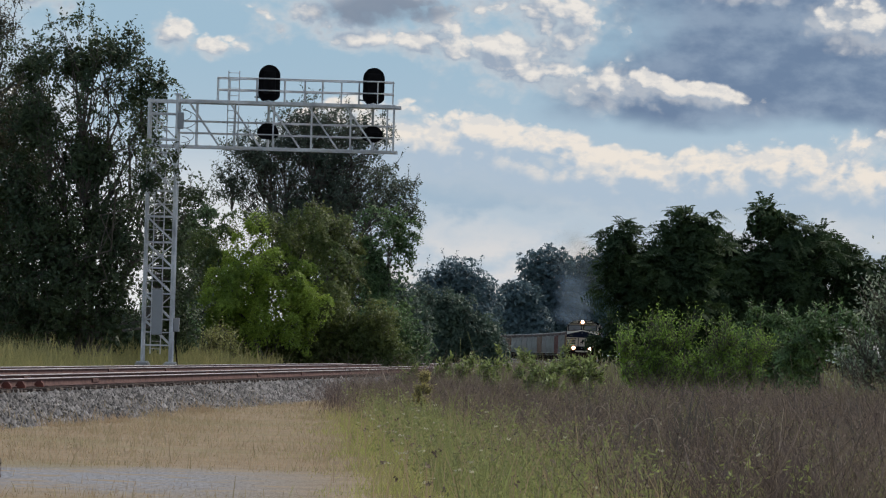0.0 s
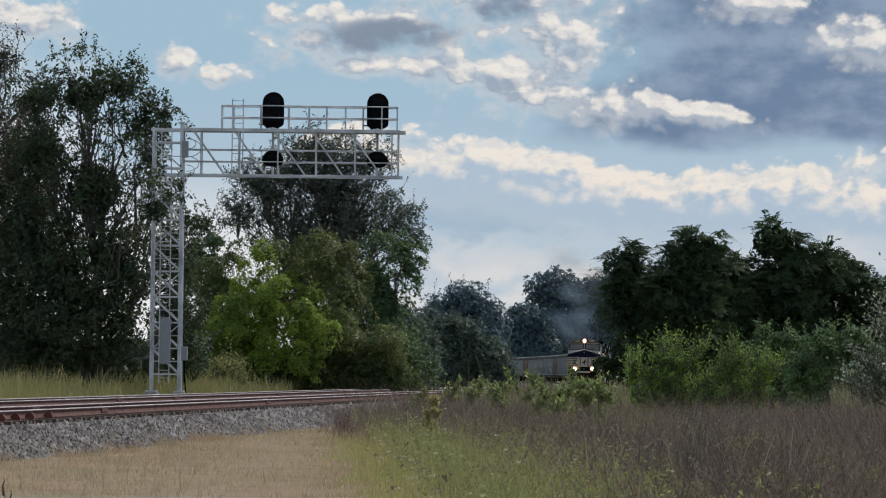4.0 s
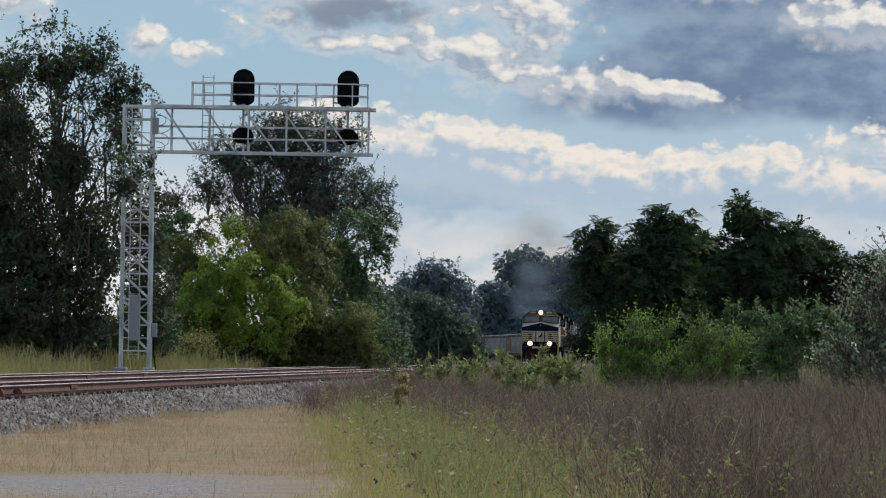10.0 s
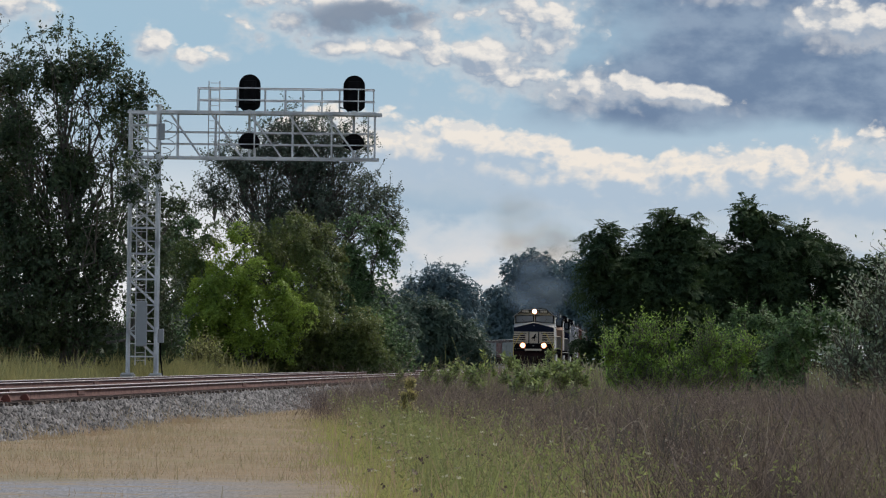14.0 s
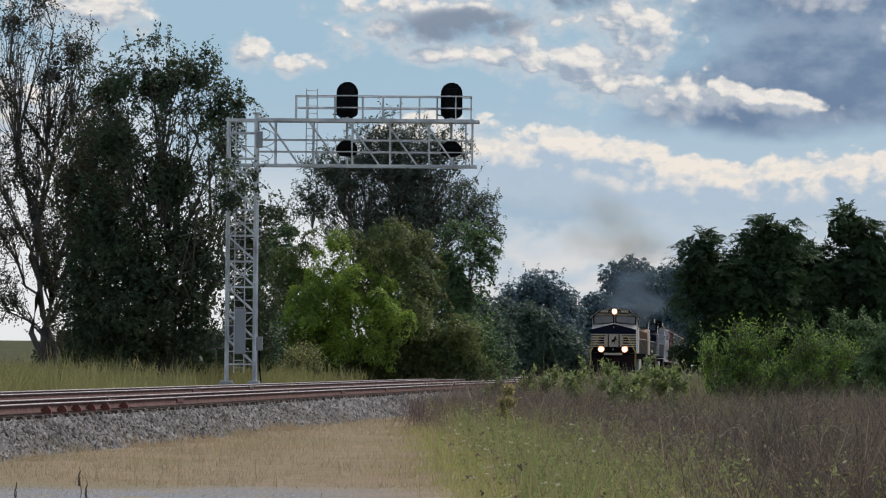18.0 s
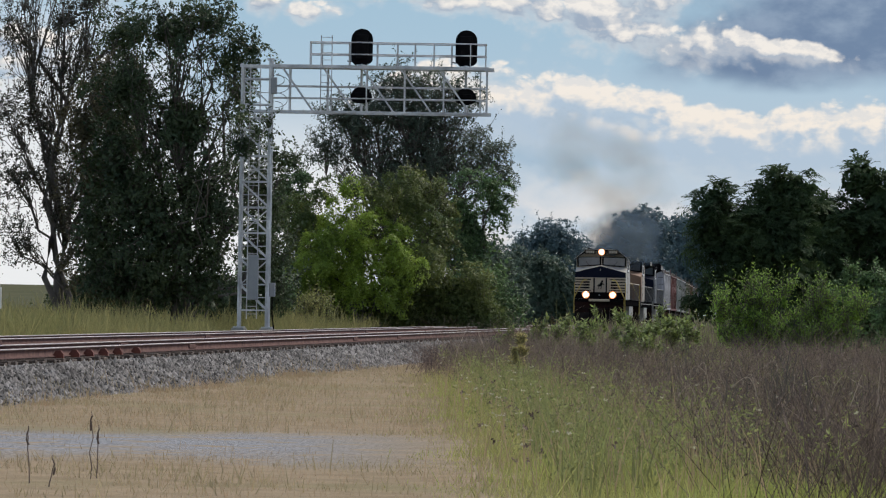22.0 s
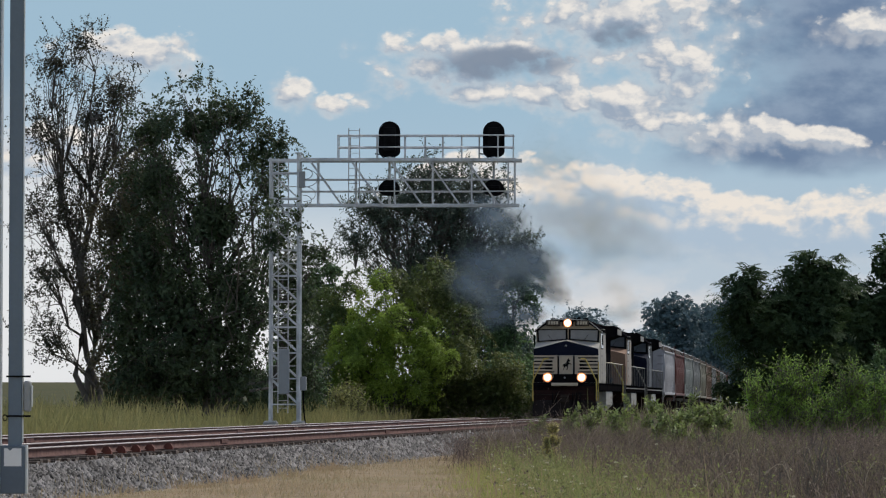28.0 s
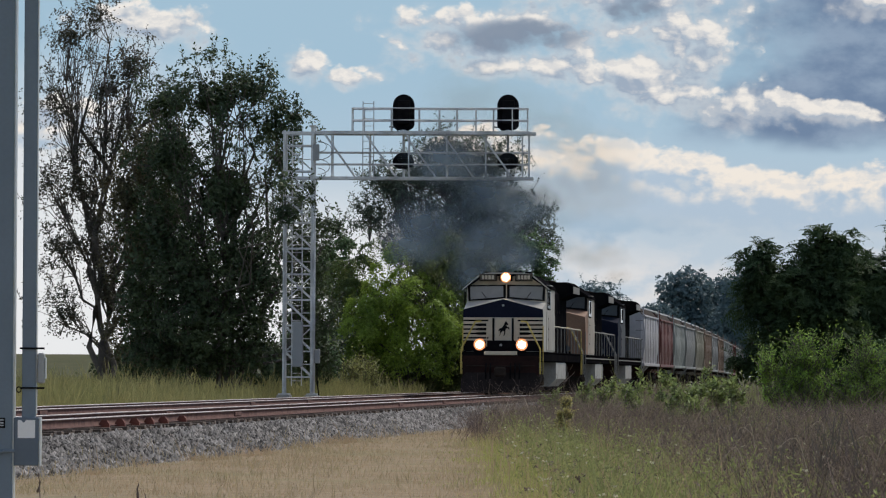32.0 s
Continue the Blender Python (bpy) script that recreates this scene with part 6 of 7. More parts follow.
def make_gantry():
    gx, gy = -5.72, 175.0
    g = thing("signal_gantry", "galvanised steel signal gantry with four black heads over the tracks", "signal gantry", pose(gx, gy, 0, 0, 0, -2.0))
    base, low, high = -0.05, 8.55, 10.33
    hw, hd = 0.56, 0.45
    legs = [(sx * hw, sy * hd) for sx in (-1, 1) for sy in (-1, 1)]
    for x, y in legs:
        part("footing", box(x - 0.26, x + 0.26, y - 0.24, y + 0.24, -0.9, base, 0.03), CONCRETE, g, "weathered concrete footing")
        part("base_plate", box(x - 0.2, x + 0.2, y - 0.2, y + 0.2, base, base + 0.05), GALV, g)
        part("leg", rod((x, y, base + 0.05), (x, y, high + (0.25 if x > 0 else 0.1)), 0.075 if x > 0 else 0.055, 10), GALV, g)
    steps = [0.65 + i * 1.02 for i in range(10)]
    for i, z in enumerate(steps):
        for y in (-hd, hd):
            part("strut", angle_bar((-hw, y, z), (hw, y, z), 0.055), GALV, g)
        for x in (-hw, hw):
            part("strut", angle_bar((x, -hd, z), (x, hd, z), 0.05), GALV, g)
        if i < 9:
            a, b = (z, z + 1.02)
            part("brace", angle_bar((-hw, -hd, b), (hw, -hd, a), 0.055), GALV, g)
            part("brace", angle_bar((-hw, hd, b), (hw, hd, a), 0.05), GALV, g)
            part("brace", angle_bar((hw, hd, b), (-hw, hd, a), 0.045), GALV, g) if i % 2 else None
            part("strut", angle_bar((-hw, hd, (a + b) / 2), (hw, hd, (a + b) / 2), 0.035), GALV, g)
            for x in (-hw, hw):
                part("brace", angle_bar((x, -hd, a if i % 2 else b), (x, hd, b if i % 2 else a), 0.045), GALV, g)
    # ladder inside the column
    for x in (-0.28, 0.12):
        part("ladder_stile", angle_bar((x, 0.1, 0.3), (x, 0.1, high + 0.1), 0.04), GALV, g)
    for i in range(33):
        z = 0.5 + i * 0.3
        part("ladder_rung", rod((-0.28, 0.1, z), (0.12, 0.1, z), 0.013, 5), GALV, g)
    # the arm: two trusses side by side
    x0, x1 = hw, 9.18
    for y in (-hd, hd):
        part("top_chord", box(-hw - 0.1, x1 + 0.22, y - 0.055, y + 0.055, high - 0.05, high + 0.05), GALV, g)
        part("bottom_chord", box(-hw - 0.05, x1 + 0.12, y - 0.055, y + 0.055, low - 0.05, low + 0.05), GALV, g)
        for p in (0.75, 2.25, 3.8, 5.3, 6.85, 8.3):
            part("truss_post", angle_bar((x0 + p, y, low), (x0 + p, y, high), 0.048), GALV, g)
        part("truss_post", angle_bar((x1 - 0.06, y, low), (x1 - 0.06, y, high), 0.07), GALV, g)
        for p in (0.42, 2.05, 3.62, 5.12, 6.65):
            part("truss_diagonal", angle_bar((x0 + p, y, high), (x0 + p + 1.28, y, low), 0.065), GALV, g)
        for z in (low + 0.55, low + 1.02):
            part("walkway_rail", rod((x0, y * 0.9, z), (x1 - 0.1, y * 0.9, z), 0.022, 6), GALV, g)
    for p in (0.2, 1.6, 3.0, 4.5, 6.0, 7.4, 8.5):
        part("cross_tie", angle_bar((x0 + p, -hd, low), (x0 + p, hd, low), 0.055), GALV, g)
        part("cross_tie", angle_bar((x0 + p, -hd, high), (x0 + p, hd, high), 0.055), GALV, g)
    part("walkway_grating", box(x0, x1, -hd + 0.07, hd - 0.07, high + 0.062, high + 0.09), GALV, g, "open steel walkway grating")
    for i in range(17):  # grating bars of the lower walkway
        xx = x0 + 0.3 + i * 0.5
        part("grating_bar", box(xx, xx + 0.04, -hd + 0.07, hd - 0.07, low + 0.065, low + 0.09), GALV, g)
    # handrails on top
    for y in (-hd, hd):
        for p in (1.55, 2.0, 3.1, 4.2, 5.0, 5.7, 6.45, 7.15, 7.9, 8.5):
            part("rail_post", rod((x0 + p, y, high + 0.06), (x0 + p, y, high + 1.0), 0.025, 6), GALV, g)
        for z in (0.52, 0.99):
            part("handrail", rod((x0 + 1.55, y, high + z), (x1 - 0.1, y, high + z), 0.025, 6), GALV, g)
    for x in (x0 + 1.55, x1 - 0.1):
        for z in (0.52, 0.99):
            part("handrail", rod((x, -hd, high + z), (x, hd, high + z), 0.025, 6), GALV, g)
    # ladder down through the arm
    for x in (2.55, 2.98):
        part("ladder_stile", angle_bar((x, -hd - 0.12, low), (x, -hd - 0.12, high + 1.25), 0.04), GALV, g)
    for i in range(10):
        z = low + 0.25 + i * 0.3
        part("ladder_rung", rod((2.55, -hd - 0.12, z), (2.98, -hd - 0.12, z), 0.013, 5), GALV, g)
    # signal heads: an upper and a lower one for each track
    for x in (4.13, 8.28):
        signal_head(g, x, 0.2, high + 0.36, 1.22, 0.86, 3)
        part("mast_pipe", rod((x, 0.32, low), (x, 0.32, high + 0.5), 0.05, 8), GALV, g)
        part("mast_pipe", rod((x, 0.0, high + 0.05), (x, 0.0, high + 0.16), 0.05, 8), GALV, g)
        part("mast_flange", rod((x, 0.0, high + 0.10), (x, 0.0, high + 0.14), 0.12, 10), GALV, g)
        signal_head(g, x, 0.2, low + 0.62, 0.43, 0.86, 1)
        part("bracket", bent([(x - 0.55, -0.3, high + 0.26), (x - 0.35, -0.3, high + 0.24), (x - 0.2, -0.1, high + 0.1)], 0.025), BLACK, g)
    # cabinets and cable loops
    part("junction_box", box(hw + 0.02, hw + 0.26, -hd - 0.16, -hd + 0.1, high - 1.1, high - 0.45, 0.02), CABINET, g, "grey junction box")
    part("equipment_cabinet", box(-0.2, 0.22, -hd - 0.3, -hd - 0.04, 1.05, 2.85, 0.03), CABINET, g, "tall grey equipment cabinet")
    part("meter_box", box(hw + 0.06, hw + 0.3, -0.2, 0.1, 1.2, 1.75, 0.02), CABINET, g, "small grey meter box")
    part("conduit", bent([(hw + 0.18, -0.05, 1.2), (hw + 0.18, -0.05, 0.6), (hw + 0.3, -0.1, -0.4)], 0.03), BLACK, g)
    for z, r, s in ((high - 0.72, 0.36, 1), (high - 0.55, 0.22, 1), (high - 1.35, 0.3, -1), (high - 1.6, 0.2, 1)):
        pts = [(hw + 0.2 + r * math.sin(a) * 1.6, -hd - 0.1, z + s * r * math.cos(a)) for a in [math.pi * i / 9 for i in range(10)]]
        bm = bmesh.new()
        tapered(bm, pts, 0.015, 0.015, 5)
        part("cable_loop", bm, CABINET, g)
    part("mast_cap", box(hw - 0.14, hw + 0.14, -hd - 0.13, -hd + 0.13, high + 0.25, high + 0.3), GALV, g)


make_gantry()


# ---- the crossing's posts, close to the lens ----
def make_posts():
    k = 30 / 7800
    p = thing("crossing_mast", "tall grey-painted square steel mast beside the road crossing", "mast", pose(-780 * k, 30.0, GROUND))
    part("shaft", box(-0.083, 0.083, -0.083, 0.083, 0.0, 7.6, 0.012), POST, p)
    part("corner_strip", box(0.0835, 0.092, -0.07, 0.07, 0.0, 7.6, 0.002), POST_PALE, p, "pale edge strip")
    part("foot_plate", box(-0.2, 0.2, -0.2, 0.2, -0.1, 0.03, 0.01), POST, p)
    part("maker_plate", box(-0.045, 0.035, -0.0875, -0.0835, 1.14, 1.21), BLACK, p, "small black data plate")
    for z in (1.195, 1.175, 1.158):
        part("plate_line", box(-0.035, 0.025, -0.0895, -0.0878, z - 0.004, z + 0.004), POST_PALE, p)
    part("hasp", bent([(-0.02, -0.09, 0.99), (-0.005, -0.12, 0.97), (0.03, -0.12, 0.985), (0.1, -0.1, 0.985)], 0.011), POST, p)
    part("eye_bolt", bent([(0.092 + 0.02 + 0.02 * math.cos(a), -0.03, 1.19 + 0.02 * math.sin(a)) for a in [math.pi * i / 4 for i in range(9)]], 0.005, 5), BLACK, p)

    a = thing("crossing_gate_arm", "raised grey gate arm in a bolted sleeve with a white sticker", "gate arm", pose(-731 * k, 30.0, GROUND))
    low = 0.8 - 165 * k - GROUND
    top = 0.8 - 80 * k - GROUND
    part("arm", box(-0.046, 0.046, -0.035, 0.035, low + 0.05, 7.4, 0.006), POST, a)
    part("arm_edge", box(0.0465, 0.053, -0.03, 0.03, top + 0.02, 7.4, 0.002), POST_PALE, a, "pale edge strip")
    part("sleeve", box(-0.098, 0.072, -0.062, 0.062, low, top, 0.006), SLEEVE, a, "darker slate-grey sleeve")
    part("sleeve_edge", box(0.0725, 0.084, -0.055, 0.055, low, top, 0.002), POST_PALE, a, "pale edge strip")
    part("sticker", slab([(-0.07, top - 0.14), (0.048, top - 0.14), (0.048, top - 0.018), (-0.012, top - 0.018), (-0.03, top - 0.036), (-0.048, top - 0.018), (-0.07, top - 0.018)], -0.0655, -0.0625), WHITE, a, "blank white sticker")
    for e in (42, -28):
        z = 0.8 + e * k - GROUND
        part("clamp", box(-0.06, 0.075, -0.045, 0.045, z - 0.006, z + 0.006), BLACK, a)
        part("clamp_screw", rod((0.07, -0.02, z), (0.105, -0.02, z), 0.007, 6), BLACK, a)
    part("gate_lamp", box(0.06, 0.105, -0.05, 0.05, 0.8 - 20 * k - GROUND, 0.8 + 34 * k - GROUND, 0.01), CABINET, a, "small grey gate lamp housing")
    part("lamp_lens", box(0.106, 0.116, -0.035, 0.035, 0.8 - 12 * k - GROUND, 0.8 + 26 * k - GROUND, 0.004), POST_PALE, a)
    part("pivot_bracket", box(-0.17, -0.03, 0.064, 0.10, low + 0.05, low + 0.2, 0.008), POST, a)
    part("cable_ring", bent([(-0.066 + 0.016 * math.cos(b), -0.05, 0.8 - 31 * k - GROUND + 0.02 * math.sin(b)) for b in [math.pi * i / 4 for i in range(9)]], 0.004, 5), BLACK, a)


make_posts()


# dead stalks by the road
def make_stalks():
    rng = np.random.default_rng(9)
    for x, y, h in ((-3.3, 36.5, 0.62), (-3.06, 37.0, 0.42), (-2.62, 38, 0.52), (-2.58, 38.2, 0.4), (-2.85, 36.4, 0.2), (-3.45, 34, 0.55)):
        t = thing("dead_stalk", "single dark dried weed stalk by the gravelled track", "weed", pose(x, y, float(ground_z(x, y)) - 0.02), "dried stalks by the gravel")
        pts = wander(rng, (0, 0, 0), (rng.normal(0, 0.04), 0, h), 4, 0.02)
        bm = bmesh.new()
        tapered(bm, pts, 0.006, 0.004, 5)
        part("stem", bm, DEADWEED, t)
        e = np.array(pts[-1])
        bm = bmesh.new()
        tapered(bm, [tuple(e + np.array([rng.normal(0, 0.008), rng.normal(0, 0.008), (q - 0.5) * 0.16])) for q in (0.0, 0.3, 0.55, 0.8, 1.0)], 0.010, 0.004, 7)
        part("seed_head", bm, DEADWEED, t)
    # pale stalks that arch over among the dead weeds
    for i in range(14):
        y = rng.uniform(42, 84)
        x = rng.uniform(2.8, 0.135 * y)
        h, r = rng.uniform(0.6, 0.95), rng.uniform(0.08, 0.22) * rng.choice([-1, 1])
        t = thing("arching_stalk", "pale dead stalk arching over among brown weeds", "weed", pose(x, y, float(ground_z(x, y)) - 0.02), "arching stalks in the weeds")
        pts = [(r * (1 - math.cos(a)), 0.05 * math.sin(a), h * math.sin(min(a, 1.75)) - 0.12 * max(0.0, a - 1.75)) for a in [0.0, 0.35, 0.7, 1.05, 1.4, 1.75, 2.1, 2.4]]
        bm = bmesh.new()
        tapered(bm, pts, 0.006, 0.003, 5)
        part("stem", bm, PALESTALK, t)
        e, g = np.array(pts[-1]), np.array(pts[-2])
        bm = bmesh.new()
        tapered(bm, [tuple(e + (e - g) * q + rng.normal(0, 0.006, 3)) for q in (0.0, 0.35, 0.7, 1.0)], 0.014, 0.005, 6)
        part("seed_head", bm, PALESTALK, t)
    # bare woody shoots
    for i in range(26):
        y = rng.uniform(41, 84)
        x = rng.uniform(3.6, 0.135 * y)
        t = thing("woody_shoot", "dark bare branching shoot standing in the weeds", "shrub", pose(x, y, float(ground_z(x, y)) - 0.02), "bare shoots in the weeds")
        for j in range(3):
            bm = bmesh.new()
            h = rng.uniform(0.7, 1.15)
            stem = wander(rng, (0, 0, 0), (rng.normal(0, 0.14), rng.normal(0, 0.1), h), 5, 0.03)
            tapered(bm, stem, 0.009, 0.004, 5)
            stalk = part("stem", bm, BARK, t)
            for q in range(6):
                s = np.array(stem[int(rng.integers(1, 5))])
                bm = bmesh.new()
                tapered(bm, wander(rng, s, s + rng.normal(0, 1, 3) * np.array([0.12, 0.1, 0.05]) + np.array([0, 0, 0.16]), 2, 0.05), 0.004, 0.002, 4)
                part("twig", bm, BARK, stalk)


make_stalks()

# ---- the train ----
# Each vehicle: x to the side that faces the lens, y back along the train, z up from the rail heads; the origin lies at its middle.
def wheelset(parent, y, r, mat=GRIME):
    w = part("wheelset", rod((-0.78, 0, 0), (0.78, 0, 0), 0.08, 8), mat, parent)
    w.location = (0, y, r)
    for s in (-1, 1):
        bm = rod((s * 0.67, 0, 0), (s * 0.80, 0, 0), r, 20)
        rod((s * 0.80, 0, 0), (s * 0.82, 0, 0), r * 0.55, 12, r * 0.4, bm=bm)
        part("wheel", bm, mat, w)
    return w


def bogie(parent, y, axles, r):
    b = part("bogie", box(-0.35, 0.35, y - 0.5, y + 0.5, 0.55, 0.95, 0.05), GRIME, parent)
    half = (max(axles) - min(axles)) / 2 + 0.45
    for s in (-1, 1):
        x = s * 1.02
        bm = slab([(y - half, 0.62), (y - half, 0.78), (y - half * 0.55, 0.98), (y + half * 0.55, 0.98), (y + half, 0.78), (y + half, 0.62), (y + half * 0.5, 0.5), (y - half * 0.5, 0.5)], -0.07, 0.07)
        bmesh.ops.transform(bm, matrix=Matrix.Translation((x, 0, 0)) @ Matrix.Rotation(radians(90), 4, "Z") @ Matrix.Diagonal((1, -1, 1, 1)), verts=bm.verts)
        part("side_frame", bm, GRIME, b)
        for a in axles:
            part("axle_box", box(x - 0.12, x + 0.12, y + a - 0.16, y + a + 0.16, r - 0.16, r + 0.2, 0.04), GRIME, b)
    ws = [wheelset(b, y + a, r) for a in axles]
    return b, ws


def stair(parent, s, y, mat):
    for i in range(4):
        z = 0.35 + i * 0.32
        part("step", box(min(s * 1.2, s * 1.5), max(s * 1.2, s * 1.5), y - 0.3, y + 0.3, z, z + 0.04), mat, parent)


def locomotive(name, label, side, nose, striped, tank):
    t = thing(name, label, "locomotive", group="locomotives of the freight train")
    H = 10.75  # half the length over the end plates
    # underframe and ends
    part("underframe", box(-1.5, 1.5, -H, H, 1.28, 1.62, 0.04), LOCO_BLACK, t)
    part("walkway", box(-1.53, 1.53, -H + 0.02, H - 0.02, 1.622, 1.66), LOCO_BLACK, t)
    for e in (-1, 1):
        part("anticlimber", box(-0.62, 0.62, e * H - 0.12, e * H + 0.12, 1.52, 1.66, 0.02), CREAM if striped and e < 0 else BLACK, t)
        part("end_plate", box(-1.45, 1.45, min(e * H, e * (H - 0.12)), max(e * H, e * (H - 0.12)), 0.72, 1.5), ENDTINT, t)
        out = [(-1.5, 0.10), (1.5, 0.10), (1.5, 0.62), (1.3, 0.86), (-1.3, 0.86), (-1.5, 0.62)]
        bm = slab(out, 0, 0.05)
        for v in bm.verts:
            v.co.y = e * (H + 0.1 + 0.22 * (1 - abs(v.co.x) / 1.5) * (1 - v.co.z)) + e * v.co.y
        part("snow_plough", bm, PLOUGH, t)
        c = part("coupler", box(-0.16, 0.16, min(e * H, e * (H + 0.42)), max(e * H, e * (H + 0.42)), 0.76, 1.02, 0.03), GRIME, t)
        part("knuckle", box(-0.2, 0.24, min(e * (H + 0.40), e * (H + 0.62)), max(e * (H + 0.40), e * (H + 0.62)), 0.70, 1.08, 0.07), GRIME, c)
        for x in (-0.55, -0.38, 0.38, 0.55, 0.72):
            part("brake_hose", bent([(x, e * (H + 0.03), 1.2), (x * 1.02, e * (H + 0.2), 0.95), (x, e * (H + 0.18), 0.62)], 0.028), BLACK, t)
        part("uncoupling_lever", bent([(-1.3, e * (H + 0.08), 1.12), (-0.3, e * (H + 0.1), 1.1), (0.3, e * (H + 0.1), 1.1), (1.3, e * (H + 0.08), 1.12)], 0.018), GRIME, t)
        for s in (-1, 1):
            stair(t, s, e * (H - 0.45), GRIME)
            # grab rails at the corners
            part("corner_rail", bent([(s * 1.5, e * (H + 0.02), 0.8), (s * 1.5, e * (H + 0.02), 1.75), (s * 0.98, e * (H - 0.02), 2.78), (s * 0.75, e * (H - 0.02), 2.80)], 0.03), YELLOW if striped else LOCO_GREY, t)
            part("side_grab", bent([(s * 1.53, e * (H - 0.9), 0.8), (s * 1.53, e * (H - 0.9), 2.65)], 0.022), YELLOW if striped else LOCO_GREY, t)
    # nose, cab and its roof
    ny0, ny1, cy1 = -H + 0.95, -H + 2.35, -H + 6.4
    pts = [(-1.52, 1.665), (1.52, 1.665), (1.52, 2.98), (1.50, 3.28), (0.0, 3.66), (-1.50, 3.28), (-1.52, 2.98)]
    back = [(-1.53, 1.665), (1.53, 1.665), (1.53, 2.98), (1.53, 3.55), (0.0, 3.72), (-1.53, 3.55), (-1.53, 2.98)]
    part("nose", loft([[(x, ny0, z) for x, z in pts], [(x, ny1, z) for x, z in back]]), nose, t)
    roof = [(-1.5, 4.18), (-0.95, 4.60), (-0.6, 4.66), (0.6, 4.66), (0.95, 4.60), (1.5, 4.18)]
    body = [(-1.53, 1.665), (1.53, 1.665), (1.53, 4.18)] + roof[::-1][1:-1] + [(-1.53, 4.18)]
    cab = part("cab", slab(body, ny1 + 0.003, cy1), side, t, "" if side is LOCO_BLACK else "weathered cab side")
    part("roof_edge", slab([(1.68, 4.06), (1.0, 4.625), (0.62, 4.69), (-0.62, 4.69), (-1.0, 4.625), (-1.68, 4.06), (-1.68, 4.01), (-0.98, 4.58), (-0.6, 4.645), (0.6, 4.645), (0.98, 4.58), (1.68, 4.01)], ny1 - 0.30, ny1 - 0.282), PALEGREY, t, "pale roof edge") if striped else None
    part("cab_roof", slab([(x * 1.03, z + 0.012) for x, z in roof] + [(1.58, 4.10), (1.58, 4.07), (1.52, 4.12), (0.9, 4.52), (0, 4.58), (-0.9, 4.52), (-1.52, 4.12), (-1.58, 4.07), (-1.58, 4.10)], ny1 - 0.28, cy1 + 0.1), LOCO_BLACK, t)
    part("cab_front", slab([(-1.5, 3.50), (0, 3.68), (1.5, 3.50), (1.5, 4.16), (0.95, 4.55), (-0.95, 4.55), (-1.5, 4.16)], ny1 - 0.025, ny1 - 0.001), CREAM if striped else BLACK, t, "cream cab front round the windscreens" if striped else "")
    for s in (-1, 1):
        out = [(s * 0.12, 3.76), (s * 1.38, 3.66), (s * 1.40, 4.16), (s * 0.12, 4.18)]
        if s < 0:
            out = out[::-1]
        frame_out = [(x + (0.05 if x > s * 0.7 else -0.05), z + (0.05 if z > 4 else -0.05)) for x, z in out]
        band = [(s * 0.02, 3.69), (s * 1.47, 3.60), (s * 1.49, 4.18), (s * 0.02, 4.24)]
        part("windscreen_surround", slab(band if s > 0 else band[::-1], ny1 - 0.0285, ny1 - 0.0255), BLACK, t, "black band round the windscreen") if striped else None
        w = part("windscreen", slab(frame_out, ny1 - 0.05, ny1 - 0.029), BLACK, t)
        part("pane", slab(out, ny1 - 0.062, ny1 - 0.053), GLASS, w, "dark reflecting windscreen glass")
        part("wiper", rod((s * 0.75, ny1 - 0.075, 3.68), (s * 0.95, ny1 - 0.075, 3.95), 0.012, 5), BLACK, t)
        part("sun_visor", box(min(s * 1.0, s * 1.62), max(s * 1.0, s * 1.62), ny1 + 0.6, ny1 + 2.2, 4.21, 4.235), side, t)
        for y0, y1 in ((ny1 + 0.35, ny1 + 1.05), (ny1 + 1.15, ny1 + 1.85)):
            w = part("side_window", box(min(s * 1.532, s * 1.545), max(s * 1.532, s * 1.545), y0 - 0.04, y1 + 0.04, 3.28, 4.06), BLACK, t)
            part("pane", box(min(s * 1.546, s * 1.552), max(s * 1.546, s * 1.552), y0, y1, 3.33, 4.01), GLASS, w)
        part("mirror", box(s * 1.62 - 0.03, s * 1.62 + 0.03, ny1 + 0.2, ny1 + 0.26, 3.45, 3.95), BLACK, t)
        # number boards and ditch lights
        part("board_frame", box(min(s * 0.355, s * 1.025), max(s * 0.355, s * 1.025), ny1 - 0.32, ny1 - 0.28, 4.36, 4.64, 0.01), BLACK, t)
        b = part("number_board", box(min(s * 0.38, s * 1.0), max(s * 0.38, s * 1.0), ny1 - 0.34, ny1 - 0.29, 4.38, 4.62, 0.01), BOARD, t)
        for i in range(4):
            xx = s * 0.69 + (i - 1.5) * 0.125
            part("digit_bar", box(xx - 0.046, xx + 0.046, ny1 - 0.352, ny1 - 0.342, 4.43, 4.58), CREAM, b)
        d = part("ditch_light", rod((s * 0.8, -H - 0.06, 1.92), (s * 0.8, -H + 0.16, 1.92), 0.13, 14), BLACK, t)
        part("lens", rod((s * 0.8, -H - 0.075, 1.92), (s * 0.8, -H - 0.062, 1.92), 0.14, 14), LAMP if striped else GLASS, d, "lit ditch light" if striped else "")
        if striped:
            # glowing disc wider than the housing, standing in for the lamp's bloom
            part("lamp_halo", rod((s * 0.8, -H - 0.0735, 1.92), (s * 0.8, -H - 0.0615, 1.92), 0.225, 16), HALO, d, "orange glowing disc imitating the bloom round the lamp")
        part("light_bracket", box(s * 0.8 - 0.15, s * 0.8 + 0.15, -H - 0.02, -H + 0.14, 1.66, 1.79), BLACK, t)
